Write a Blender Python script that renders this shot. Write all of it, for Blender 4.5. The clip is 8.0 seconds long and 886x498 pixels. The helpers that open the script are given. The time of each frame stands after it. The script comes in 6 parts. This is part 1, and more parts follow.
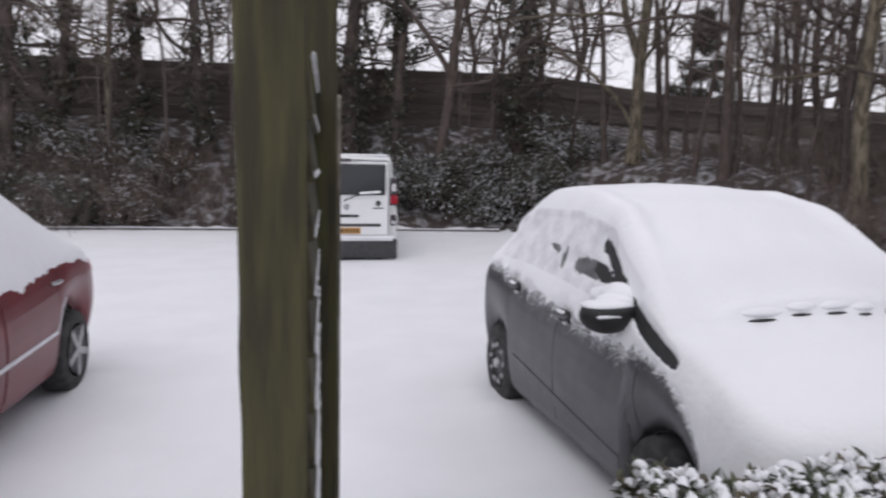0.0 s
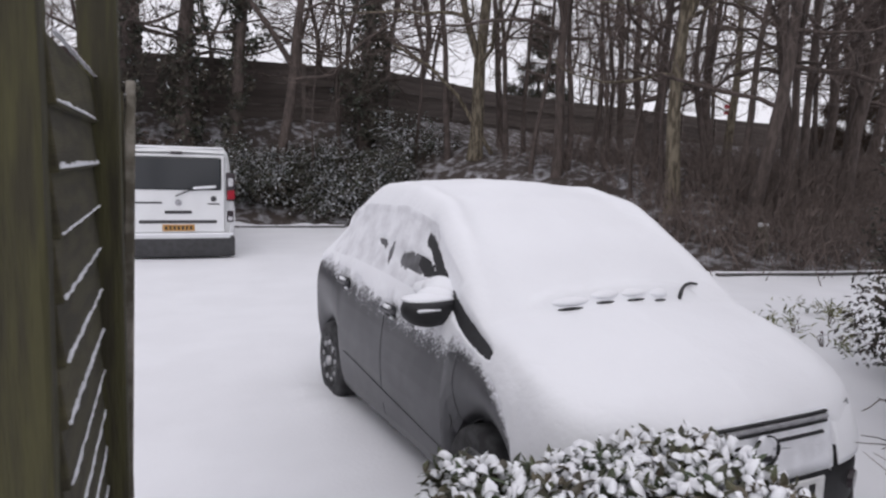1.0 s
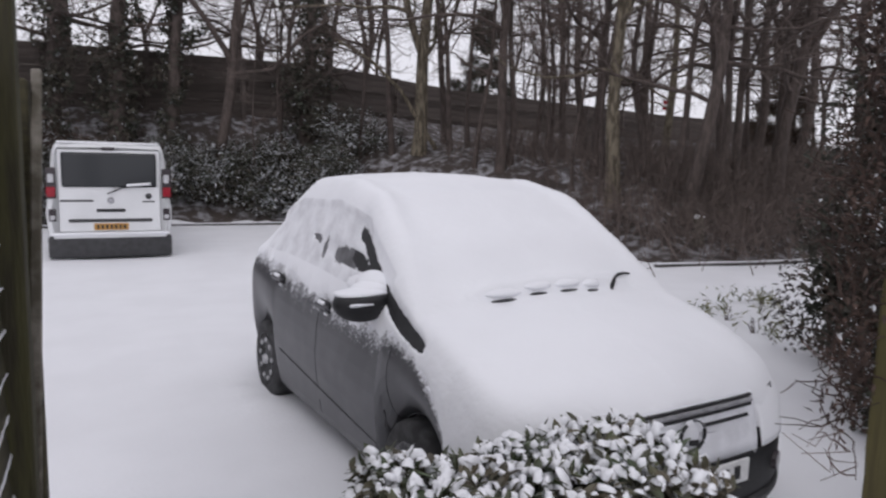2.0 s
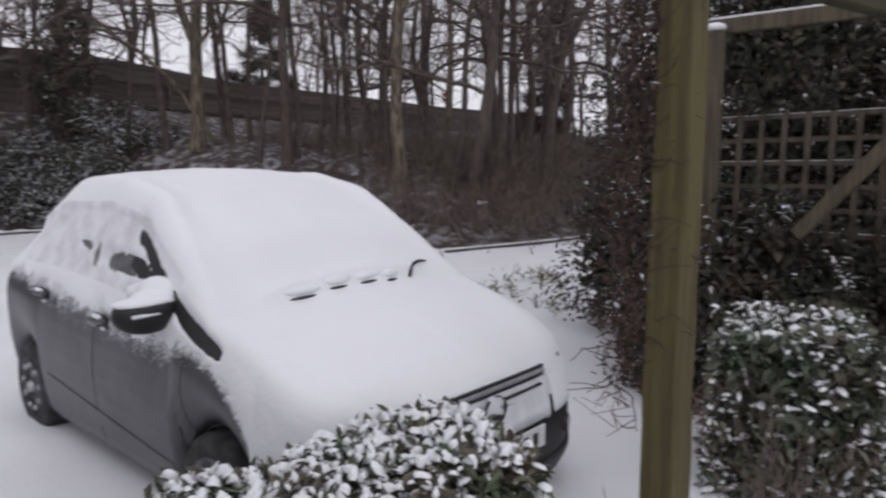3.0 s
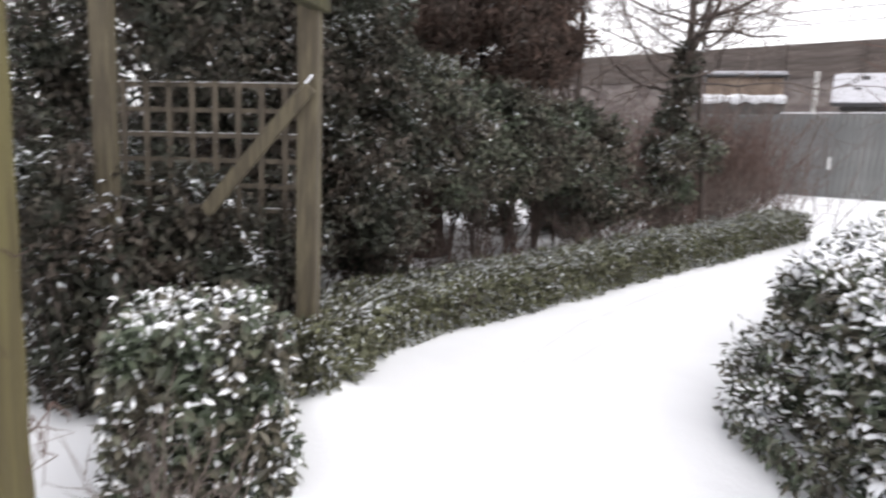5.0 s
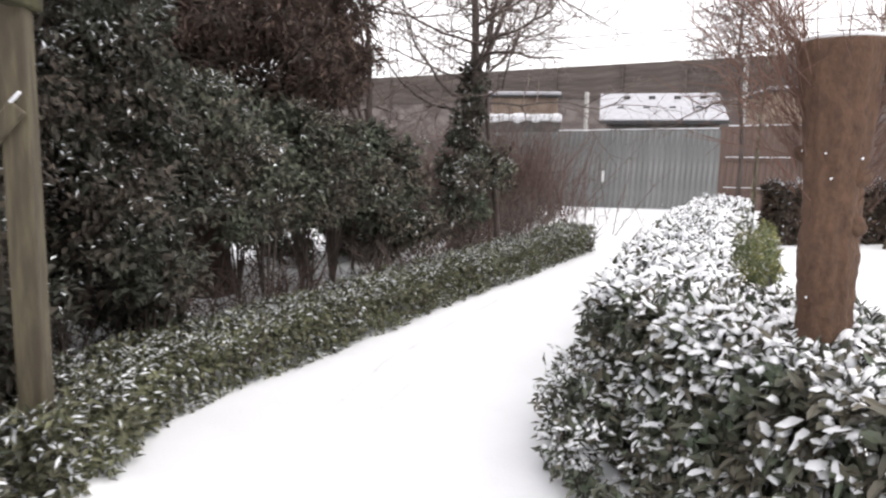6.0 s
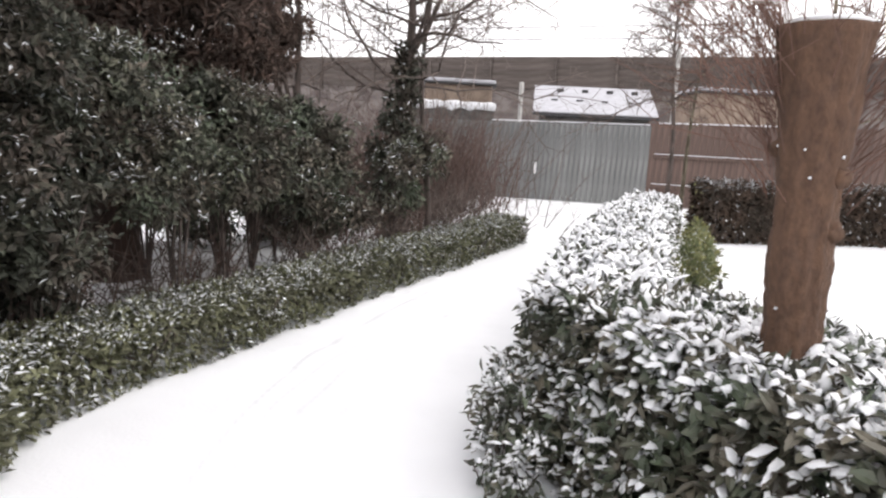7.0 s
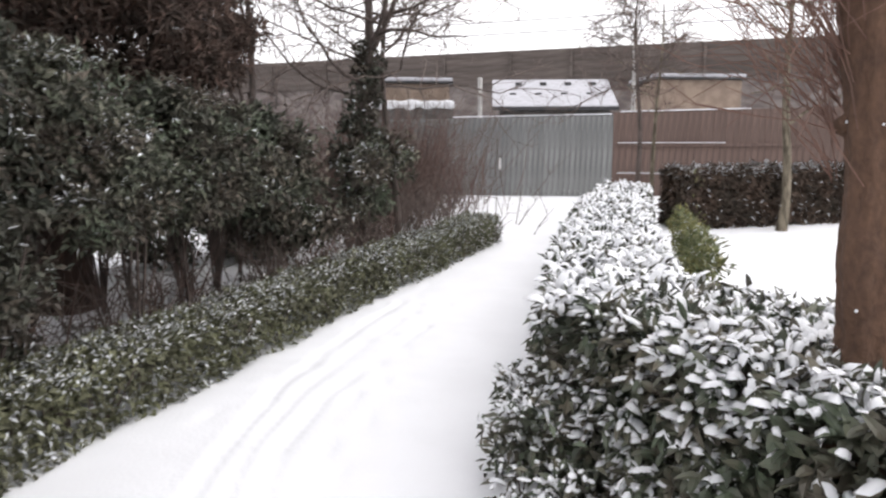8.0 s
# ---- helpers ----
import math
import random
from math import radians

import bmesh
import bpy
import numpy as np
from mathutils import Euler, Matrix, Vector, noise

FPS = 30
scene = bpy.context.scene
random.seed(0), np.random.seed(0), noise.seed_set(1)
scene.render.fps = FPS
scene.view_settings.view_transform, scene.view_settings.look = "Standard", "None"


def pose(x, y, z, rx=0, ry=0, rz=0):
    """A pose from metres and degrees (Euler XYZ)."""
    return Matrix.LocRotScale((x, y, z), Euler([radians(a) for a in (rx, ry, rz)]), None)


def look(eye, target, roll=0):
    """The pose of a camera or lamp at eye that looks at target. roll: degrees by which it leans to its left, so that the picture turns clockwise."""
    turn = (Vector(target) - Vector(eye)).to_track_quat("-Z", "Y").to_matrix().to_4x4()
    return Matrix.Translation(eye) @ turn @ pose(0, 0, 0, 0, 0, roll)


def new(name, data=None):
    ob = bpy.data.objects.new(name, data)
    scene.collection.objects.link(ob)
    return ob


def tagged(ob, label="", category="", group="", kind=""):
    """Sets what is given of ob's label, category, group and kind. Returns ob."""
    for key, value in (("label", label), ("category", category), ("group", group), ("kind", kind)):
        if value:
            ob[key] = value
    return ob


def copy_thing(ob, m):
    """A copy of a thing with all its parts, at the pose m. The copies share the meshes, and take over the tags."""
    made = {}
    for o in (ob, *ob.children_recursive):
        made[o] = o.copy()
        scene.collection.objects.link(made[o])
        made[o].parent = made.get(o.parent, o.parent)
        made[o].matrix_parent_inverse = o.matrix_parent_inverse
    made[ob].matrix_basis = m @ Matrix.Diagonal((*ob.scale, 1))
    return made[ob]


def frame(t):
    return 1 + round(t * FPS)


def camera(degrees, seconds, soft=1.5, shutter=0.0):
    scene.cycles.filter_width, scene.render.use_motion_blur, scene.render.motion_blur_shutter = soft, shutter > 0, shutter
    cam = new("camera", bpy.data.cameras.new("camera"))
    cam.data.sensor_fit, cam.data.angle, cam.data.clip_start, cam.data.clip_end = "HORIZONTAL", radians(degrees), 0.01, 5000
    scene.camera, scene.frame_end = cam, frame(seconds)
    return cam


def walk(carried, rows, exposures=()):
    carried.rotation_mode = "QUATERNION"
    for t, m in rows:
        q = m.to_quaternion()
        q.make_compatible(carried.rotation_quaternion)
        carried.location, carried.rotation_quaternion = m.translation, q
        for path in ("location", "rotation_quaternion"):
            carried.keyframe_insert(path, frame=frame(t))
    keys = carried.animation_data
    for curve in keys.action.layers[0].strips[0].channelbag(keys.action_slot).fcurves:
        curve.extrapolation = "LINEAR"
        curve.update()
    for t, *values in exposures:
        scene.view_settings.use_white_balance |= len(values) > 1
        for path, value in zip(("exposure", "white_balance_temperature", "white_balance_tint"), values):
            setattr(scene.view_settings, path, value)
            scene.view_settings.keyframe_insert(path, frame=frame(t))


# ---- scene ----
# camera and its walk
cam = camera(64.90, 8.0, soft=2.3, shutter=0.35)
PATH = [
    (0.0, 0.000, 0.000, 1.784, -9.44, -6.98, -1.07),
    (0.5, 0.075, -0.004, 1.785, -17.61, -6.78, -1.46),
    (1.0, 0.165, -0.005, 1.782, -21.57, -7.04, -1.71),
    (1.2, 0.200, -0.007, 1.778, -22.24, -6.89, -2.18),
    (2.3, 0.255, -0.006, 1.763, -29.87, -7.59, -0.37),
    (2.5, 0.257, 0.014, 1.763, -33.71, -7.66, 0.29),
    (3.0, 0.262, 0.052, 1.757, -43.14, -7.63, 0.05),
    (3.5, 0.303, 0.048, 1.762, -54.83, -8.00, -0.23),
    (4.0, 0.434, -0.014, 1.746, -65.96, -8.60, 0.72),
    (4.5, 0.673, -0.100, 1.752, -75.04, -8.48, -1.57),
    (5.0, 0.917, -0.092, 1.741, -84.19, -8.99, -2.21),
    (5.2, 1.016, -0.061, 1.758, -89.33, -7.94, -0.69),
    (6.3, 1.651, -0.216, 1.784, -101.77, -7.02, -1.71),
    (6.5, 1.701, -0.230, 1.779, -102.27, -6.98, -2.09),
    (7.0, 1.936, -0.235, 1.759, -106.32, -7.85, -3.28),
    (7.5, 2.209, -0.092, 1.759, -106.82, -8.44, -2.41),
    (8.0, 2.421, -0.179, 1.754, -109.99, -7.74, -0.01),
]
walk(cam, [(t, pose(x, y, z, 90 + pitch, roll, yaw)) for t, x, y, z, yaw, pitch, roll in PATH],
     [(0.0, 0.08, 6380, 14), (1.0, 0.07, 6380, 14), (2.5, -0.12, 6330, 14), (3.5, 0.0, 6380, 14), (4.0, 0.36, 6400, 13), (4.5, 0.84, 6500, 11), (5.0, 1.1, 6600, 10), (6.5, 1.11, 6750, 10), (7.0, 1.08, 6750, 10), (8.0, 0.98, 6650, 10)])

# world: an overcast winter sky, and a very soft sun behind the cloud
world = bpy.data.worlds.new("world")
scene.world = world
world.use_nodes = True
wn, wl = world.node_tree.nodes, world.node_tree.links
sky = wn.new("ShaderNodeTexSky")
sky.sky_type, sky.sun_disc = "NISHITA", False
sky.sun_elevation, sky.sun_rotation = radians(28), radians(200)
grey = wn.new("ShaderNodeHueSaturation")
grey.inputs["Saturation"].default_value = 0.12
cloud = wn.new("ShaderNodeMix")
cloud.data_type = "RGBA"
cloud.inputs[0].default_value = 0.8
cloud.inputs[7].default_value = (8.6, 8.55, 9.0, 1)
wl.new(sky.outputs[0], grey.inputs["Color"])
wl.new(grey.outputs[0], cloud.inputs[6])
wl.new(cloud.outputs[2], wn["Background"].inputs["Color"])
wn["Background"].inputs["Strength"].default_value = 0.1
sun = new("sun", bpy.data.lights.new("sun", "SUN"))
sun.data.energy, sun.data.angle, sun.data.color = 0.5, radians(50), (1.0, 0.97, 0.93)
sun.matrix_world = look((0, 0, 30), (6, 12, 10))

# ---------------------------------------------------------------- materials
def mat(name, base, rough=0.7, metal=0.0, var=0.25, scale=6.0, bump=0.0, bscale=60.0, second=None, mix=0.5, fine=0.0,
        stretch=(1, 1, 1), island=0.0, piece=0.0, coat=0.0, sharp=0.1):
    """A surface with two scales of variation: broad patches between base and second, fine grain, and relief."""
    m = bpy.data.materials.new(name)
    m.use_nodes = True
    n, l = m.node_tree.nodes, m.node_tree.links
    b = n["Principled BSDF"]
    b.inputs["Roughness"].default_value, b.inputs["Metallic"].default_value = rough, metal
    b.inputs["Coat Weight"].default_value = coat
    co, mp = n.new("ShaderNodeTexCoord"), n.new("ShaderNodeMapping")
    mp.inputs["Scale"].default_value = stretch
    l.new(co.outputs["Object"], mp.inputs["Vector"])
    no = n.new("ShaderNodeTexNoise")
    no.inputs["Scale"].default_value, no.inputs["Detail"].default_value = scale, 5.0
    l.new(mp.outputs[0], no.inputs["Vector"])
    rm = n.new("ShaderNodeMapRange")
    rm.inputs[1].default_value, rm.inputs[2].default_value = mix - sharp, mix + sharp
    l.new(no.outputs["Fac"], rm.inputs[0])
    mx = n.new("ShaderNodeMix")
    mx.data_type = "RGBA"
    other = second or tuple(c * (1 - var) for c in base)
    mx.inputs[6].default_value, mx.inputs[7].default_value = (*base, 1), (*other, 1)
    l.new(rm.outputs[0], mx.inputs[0])
    out = mx.outputs[2]
    f = n.new("ShaderNodeTexNoise")
    f.inputs["Scale"].default_value, f.inputs["Detail"].default_value = bscale, 3.0
    l.new(mp.outputs[0], f.inputs["Vector"])
    if fine or island or piece:
        hs = n.new("ShaderNodeHueSaturation")
        l.new(out, hs.inputs["Color"])
        v = n.new("ShaderNodeMapRange")
        if island:
            l.new(n.new("ShaderNodeNewGeometry").outputs["Random Per Island"], v.inputs[0])
        elif piece:
            l.new(n.new("ShaderNodeObjectInfo").outputs["Random"], v.inputs[0])
        else:
            l.new(f.outputs["Fac"], v.inputs[0])
        a = fine or island or piece
        v.inputs[3].default_value, v.inputs[4].default_value = 1 - a, 1 + a
        l.new(v.outputs[0], hs.inputs["Value"])
        out = hs.outputs[0]
    l.new(out, b.inputs["Base Color"])
    if bump:
        bp = n.new("ShaderNodeBump")
        bp.inputs["Strength"].default_value, bp.inputs["Distance"].default_value = bump, 0.01
        l.new(f.outputs["Fac"], bp.inputs["Height"])
        l.new(bp.outputs[0], b.inputs["Normal"])
    return m


SNOW = mat("snow", (0.86, 0.87, 0.9), 0.65, var=0.035, scale=1.3, bump=0.25, bscale=35)
SNOW_PAD = mat("leaf_snow", (0.86, 0.87, 0.9), 0.6, var=0.05, scale=20, bump=0.2, bscale=150)
SNOW_THIN = mat("thin_snow", (0.8, 0.81, 0.85), 0.65, var=0.12, scale=9, bump=0.4, bscale=120)
FROST = mat("frosted_leaf_snow", (0.68, 0.7, 0.73), 0.65, var=0.3, scale=14, island=0.25)
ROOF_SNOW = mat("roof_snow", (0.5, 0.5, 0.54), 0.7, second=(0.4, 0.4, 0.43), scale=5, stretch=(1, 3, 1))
LITTER = mat("snowy_leaf_litter", (0.42, 0.42, 0.445), 0.85, second=(0.056, 0.043, 0.037), scale=3.4, mix=0.4, sharp=0.13, bump=0.5, bscale=26, fine=0.45)
POST_GREEN = mat("algae_green_wood", (0.055, 0.051, 0.019), 0.85, second=(0.031, 0.027, 0.013), scale=5, bump=0.5, bscale=28, stretch=(6, 6, 0.6), fine=0.2)
POST_BROWN = mat("weathered_post_wood", (0.11, 0.093, 0.058), 0.85, second=(0.066, 0.053, 0.035), scale=5, bump=0.5, bscale=28, stretch=(6, 6, 0.6), fine=0.2)
BOARD_DARK = mat("dark_fence_board", (0.062, 0.055, 0.026), 0.85, second=(0.036, 0.031, 0.016), scale=4, bump=0.5, bscale=30, stretch=(1, 1, 6), piece=0.2)
TRELLIS = mat("grey_brown_trellis_slat", (0.115, 0.094, 0.07), 0.85, second=(0.075, 0.061, 0.046), scale=6, bump=0.4, bscale=40, stretch=(3, 3, 1), fine=0.2)
BATTEN = mat("pale_batten_wood", (0.22, 0.2, 0.17), 0.8, second=(0.08, 0.07, 0.05), scale=9, bump=0.4, bscale=60)
BARRIER = mat("barrier_board", (0.08, 0.065, 0.058), 0.9, second=(0.12, 0.1, 0.09), scale=1.5, bump=0.3, bscale=20, stretch=(0.4, 0.4, 4), piece=0.2)
RAIL = mat("weathered_rail", (0.14, 0.12, 0.105), 0.9, second=(0.075, 0.062, 0.055), scale=2, bump=0.3)
GREY_BOARD = mat("grey_fence_board", (0.24, 0.245, 0.24), 0.85, second=(0.16, 0.165, 0.165), scale=3, bump=0.3, bscale=30, stretch=(5, 5, 0.4), piece=0.08)
BROWN_BOARD = mat("red_brown_fence_board", (0.165, 0.112, 0.095), 0.85, second=(0.12, 0.083, 0.07), scale=3, bump=0.3, bscale=30, stretch=(5, 5, 0.4), piece=0.08)
BARK = mat("dark_bark", (0.112, 0.088, 0.078), 0.95, second=(0.066, 0.052, 0.046), scale=6, bump=0.8, bscale=22, stretch=(3, 3, 0.7))
BARK_PALE = mat("pale_bark", (0.2, 0.17, 0.125), 0.95, second=(0.07, 0.058, 0.04), scale=5, bump=0.8, bscale=18, stretch=(3, 3, 0.7))
# darker copy of the evergreen leaf, with shade put into its colour
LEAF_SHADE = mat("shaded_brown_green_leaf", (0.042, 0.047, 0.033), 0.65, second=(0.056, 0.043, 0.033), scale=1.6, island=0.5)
LEAF_IVY = mat("brown_green_ivy_leaf", (0.056, 0.062, 0.046), 0.7, second=(0.074, 0.062, 0.048), scale=2.5, island=0.5)
POST_OLD = mat("old_olive_post_wood", (0.105, 0.09, 0.034), 0.85, second=(0.07, 0.056, 0.022), scale=4, bump=0.6, bscale=24, stretch=(7, 7, 0.35), fine=0.25)
FROSTED = mat("snow_dusted_glass", (0.17, 0.17, 0.18), 0.35, var=0.4, scale=14)
DULL_STRIP = mat("frosted_grey_strip", (0.34, 0.34, 0.36), 0.5, 0.2, var=0.3, scale=30)
SNOW_STREAKED = mat("streaked_window_snow", (0.82, 0.83, 0.86), 0.7, second=(0.6, 0.6, 0.63), scale=9, mix=0.58, sharp=0.2, bump=0.4, bscale=70)
BARK_ROUGH = mat("rough_red_brown_bark", (0.13, 0.074, 0.047), 0.95, second=(0.09, 0.052, 0.036), scale=22, mix=0.5, sharp=0.2, bump=1.0, bscale=46, stretch=(1.2, 1.2, 0.75), fine=0.45)
BARK_CONIFER = mat("dark_red_conifer_bark", (0.075, 0.045, 0.036), 0.95, second=(0.038, 0.026, 0.022), scale=9, sharp=0.2, bump=1.0, bscale=30, stretch=(2.4, 2.4, 0.6), fine=0.3)
TWIG = mat("brown_twig", (0.16, 0.125, 0.11), 0.9, var=0.4, scale=3)
TWIG_DULL = mat("dull_brown_twig", (0.15, 0.1, 0.085), 0.9, var=0.4, scale=3)
TWIG_RED = mat("red_brown_twig", (0.18, 0.1, 0.076), 0.8, var=0.4, scale=3)
LEAF = mat("laurel_leaf", (0.056, 0.078, 0.038), 0.42, second=(0.08, 0.066, 0.042), scale=5, island=0.5)
LEAF_LAUREL = mat("green_laurel_leaf", (0.08, 0.1, 0.066), 0.45, second=(0.105, 0.094, 0.07), scale=5, island=0.5)
LEAF_DARK = mat("dark_evergreen_leaf", (0.082, 0.1, 0.067), 0.7, second=(0.102, 0.083, 0.066), scale=1.3, island=0.55)
LEAF_BOX = mat("low_hedge_leaf", (0.132, 0.136, 0.076), 0.6, second=(0.097, 0.096, 0.06), scale=3, island=0.4)
LEAF_BROWN = mat("brown_dead_foliage", (0.1, 0.068, 0.05), 0.85, second=(0.065, 0.05, 0.038), scale=2, island=0.4)
LEAF_DEAD = mat("dark_dead_leaf", (0.095, 0.06, 0.047), 0.85, second=(0.06, 0.044, 0.036), scale=3, island=0.4)
LEAF_YELLOW = mat("yellow_green_leaf", (0.2, 0.19, 0.07), 0.6, second=(0.1, 0.12, 0.05), scale=6, island=0.4)
PAINT_GREY = mat("grey_metallic_paint", (0.06, 0.06, 0.066), 0.42, 0.3, second=(0.078, 0.078, 0.084), scale=5, fine=0.1, bscale=180, coat=0.2)
PAINT_RED = mat("dark_red_paint", (0.15, 0.016, 0.024), 0.38, 0.1, var=0.2, scale=3, coat=0.25)
PAINT_WHITE = mat("white_van_paint", (0.78, 0.79, 0.8), 0.3, var=0.06, scale=2, coat=0.4)
PLASTIC = mat("black_plastic", (0.018, 0.018, 0.02), 0.55, var=0.3, scale=30)
PLASTIC_GREY = mat("dark_grey_plastic", (0.05, 0.05, 0.053), 0.6, var=0.3, scale=12)
RUBBER = mat("tyre_rubber", (0.02, 0.02, 0.021), 0.85, second=(0.05, 0.05, 0.052), scale=14, bump=0.3, bscale=80)
ALLOY = mat("silver_alloy", (0.42, 0.42, 0.43), 0.4, 0.7, var=0.25, scale=10)
CHROME = mat("dull_chrome", (0.5, 0.5, 0.52), 0.25, 1.0, var=0.2, scale=20)
RED_LENS = mat("red_lamp_lens", (0.35, 0.015, 0.03), 0.2, var=0.2, scale=20)
CLEAR_LENS = mat("clear_lamp_lens", (0.6, 0.6, 0.62), 0.15, var=0.2, scale=20)
DARK_LENS = mat("smoked_lamp_lens", (0.05, 0.04, 0.045), 0.2, var=0.2, scale=20)
PLATE_Y = mat("yellow_number_plate", (0.5, 0.26, 0.06), 0.5, var=0.1, scale=20)
PLATE_W = mat("white_number_plate", (0.7, 0.7, 0.7), 0.5, var=0.1, scale=20)
IRON = mat("black_iron", (0.015, 0.015, 0.016), 0.5, 0.6, var=0.3, scale=30)
CONCRETE = mat("pale_concrete", (0.5, 0.49, 0.47), 0.9, second=(0.38, 0.37, 0.36), scale=5, bump=0.3)
KERB = mat("kerb_stone", (0.12, 0.115, 0.11), 0.9, var=0.4, scale=4, bump=0.3)
FAR_BANK = mat("far_brushwood", (0.2, 0.175, 0.165), 0.95, second=(0.12, 0.1, 0.095), scale=1.2, bump=0.5, bscale=4, stretch=(1, 1, 2.5))
OCHRE = mat("ochre_brick", (0.29, 0.225, 0.175), 0.9, second=(0.22, 0.165, 0.13), scale=3, bump=0.3)
GLASS = bpy.data.materials.new("dark_car_glass")
GLASS.use_nodes = True
GLASS.node_tree.nodes["Principled BSDF"].inputs["Base Color"].default_value = (0.03, 0.033, 0.036, 1)
GLASS.node_tree.nodes["Principled BSDF"].inputs["Roughness"].default_value = 0.12


def powdered(m):
    """Lets powder snow cling to a paint in fine grains."""
    n, l = m.node_tree.nodes, m.node_tree.links
    b = n["Principled BSDF"]
    paint = b.inputs["Base Color"].links[0].from_socket
    at, co = n.new("ShaderNodeAttribute"), n.new("ShaderNodeTexCoord")
    at.attribute_name = "powder"
    grain, drift = n.new("ShaderNodeTexNoise"), n.new("ShaderNodeTexNoise")
    grain.inputs["Scale"].default_value, grain.inputs["Detail"].default_value, drift.inputs["Scale"].default_value = 75.0, 6.0, 13.0
    l.new(co.outputs["Object"], grain.inputs["Vector"])
    l.new(co.outputs["Object"], drift.inputs["Vector"])
    add, both, rng, mx = n.new("ShaderNodeMath"), n.new("ShaderNodeMath"), n.new("ShaderNodeMapRange"), n.new("ShaderNodeMix")
    add.operation = "MULTIPLY_ADD"
    add.inputs[1].default_value = 0.62
    l.new(at.outputs["Fac"], add.inputs[0])
    l.new(grain.outputs["Fac"], add.inputs[2])
    both.operation = "MULTIPLY_ADD"
    both.inputs[1].default_value = 0.35
    l.new(drift.outputs["Fac"], both.inputs[0])
    l.new(add.outputs[0], both.inputs[2])
    rng.inputs[1].default_value, rng.inputs[2].default_value = 1.02, 1.3
    l.new(both.outputs[0], rng.inputs[0])
    mx.data_type = "RGBA"
    mx.inputs[7].default_value = (0.8, 0.81, 0.84, 1)
    l.new(rng.outputs[0], mx.inputs[0])
    l.new(paint, mx.inputs[6])
    l.new(mx.outputs[2], b.inputs["Base Color"])


powdered(PAINT_GREY)

# ---------------------------------------------------------------- building helpers
def mesh_ob(name, verts, faces, materials, parent=None, label="", smooth=False, slots=None):
    me = bpy.data.meshes.new(name)
    me.from_pydata(np.asarray(verts).tolist() if isinstance(verts, np.ndarray) else verts, [],
                   np.asarray(faces).tolist() if isinstance(faces, np.ndarray) else faces)
    for m in materials if isinstance(materials, (list, tuple)) else [materials]:
        me.materials.append(m)
    if slots is not None:
        me.polygons.foreach_set("material_index", np.asarray(slots, dtype=np.int32))
    if smooth:
        me.polygons.foreach_set("use_smooth", np.ones(len(me.polygons), dtype=bool))
    me.update()
    ob = new(name, me)
    if parent:
        ob.parent = parent
    if label:
        ob["label"] = label
    return ob


def part(name, bm, material, parent, label="", smooth=False):
    """Links a bmesh as one mesh object under a thing or a part."""
    me = bpy.data.meshes.new(name)
    bm.to_mesh(me)
    bm.free()
    me.materials.append(material)
    if smooth:
        me.polygons.foreach_set("use_smooth", np.ones(len(me.polygons), dtype=bool))
    ob = new(name, me)
    if parent:
        ob.parent = parent
    if label:
        ob["label"] = label
    return ob


def thing(name, label, category, m=None, group="", kind=""):
    ob = new(name)
    ob.empty_display_size = 0.1
    if m is not None:
        ob.matrix_world = m
    return tagged(ob, label, category, group, kind)


def box_bm(sx, sy, sz, m=None, bevel=0.0, segs=1):
    """A box standing on z = 0, centred in x and y, with worn edges."""
    bm = bmesh.new()
    bmesh.ops.create_cube(bm, size=1.0)
    bmesh.ops.scale(bm, vec=(sx, sy, sz), verts=bm.verts)
    bmesh.ops.translate(bm, vec=(0, 0, sz / 2), verts=bm.verts)
    if bevel:
        bmesh.ops.bevel(bm, geom=bm.edges[:], offset=bevel, segments=segs, affect="EDGES", profile=0.5)
    if m is not None:
        bmesh.ops.transform(bm, matrix=m, verts=bm.verts)
    return bm


def bar_matrix(a, b):
    """Maps a box of unit height standing on z = 0 to lie from a to b."""
    a, b = Vector(a), Vector(b)
    return Matrix.Translation(a) @ (b - a).to_track_quat("Z", "Y").to_matrix().to_4x4()


def bar_bm(a, b, w, d, bevel=0.006):
    return box_bm(w, d, (Vector(b) - Vector(a)).length, bar_matrix(a, b), bevel)


def tubes(lines, sides=5):
    """Tapered tubes along lines of (points, radii): verts and faces. Lines of one length are worked out together."""
    groups, V, F, base = {}, [], [], 0
    for pts, rad in lines:
        groups.setdefault(len(pts), []).append((pts, rad))
    for n, group in groups.items():
        p = np.array([g[0] for g in group], float)
        r = np.array([g[1] for g in group], float)
        d = np.gradient(p, axis=1)
        d /= np.linalg.norm(d, axis=2)[..., None] + 1e-9
        up = np.where(np.abs(d[..., 2:3]) > 0.9, np.array([1.0, 0, 0]), np.array([0, 0, 1.0]))
        u = np.cross(d, up)
        u /= np.linalg.norm(u, axis=2)[..., None] + 1e-9
        w = np.cross(d, u)
        a = 2 * math.pi * np.arange(sides) / sides
        q = p[:, None] + (u[:, None] * np.cos(a)[None, :, None, None] + w[:, None] * np.sin(a)[None, :, None, None]) * r[:, None, :, None]
        k = base + np.arange(len(group) * sides * n).reshape(len(group), sides, n)
        o = np.roll(k, -1, axis=1)
        F.append(np.stack([k[..., :-1], o[..., :-1], o[..., 1:], k[..., 1:]], -1).reshape(-1, 4))
        V.append(q.reshape(-1, 3))
        base += len(group) * sides * n
    return np.concatenate(V), np.concatenate(F)


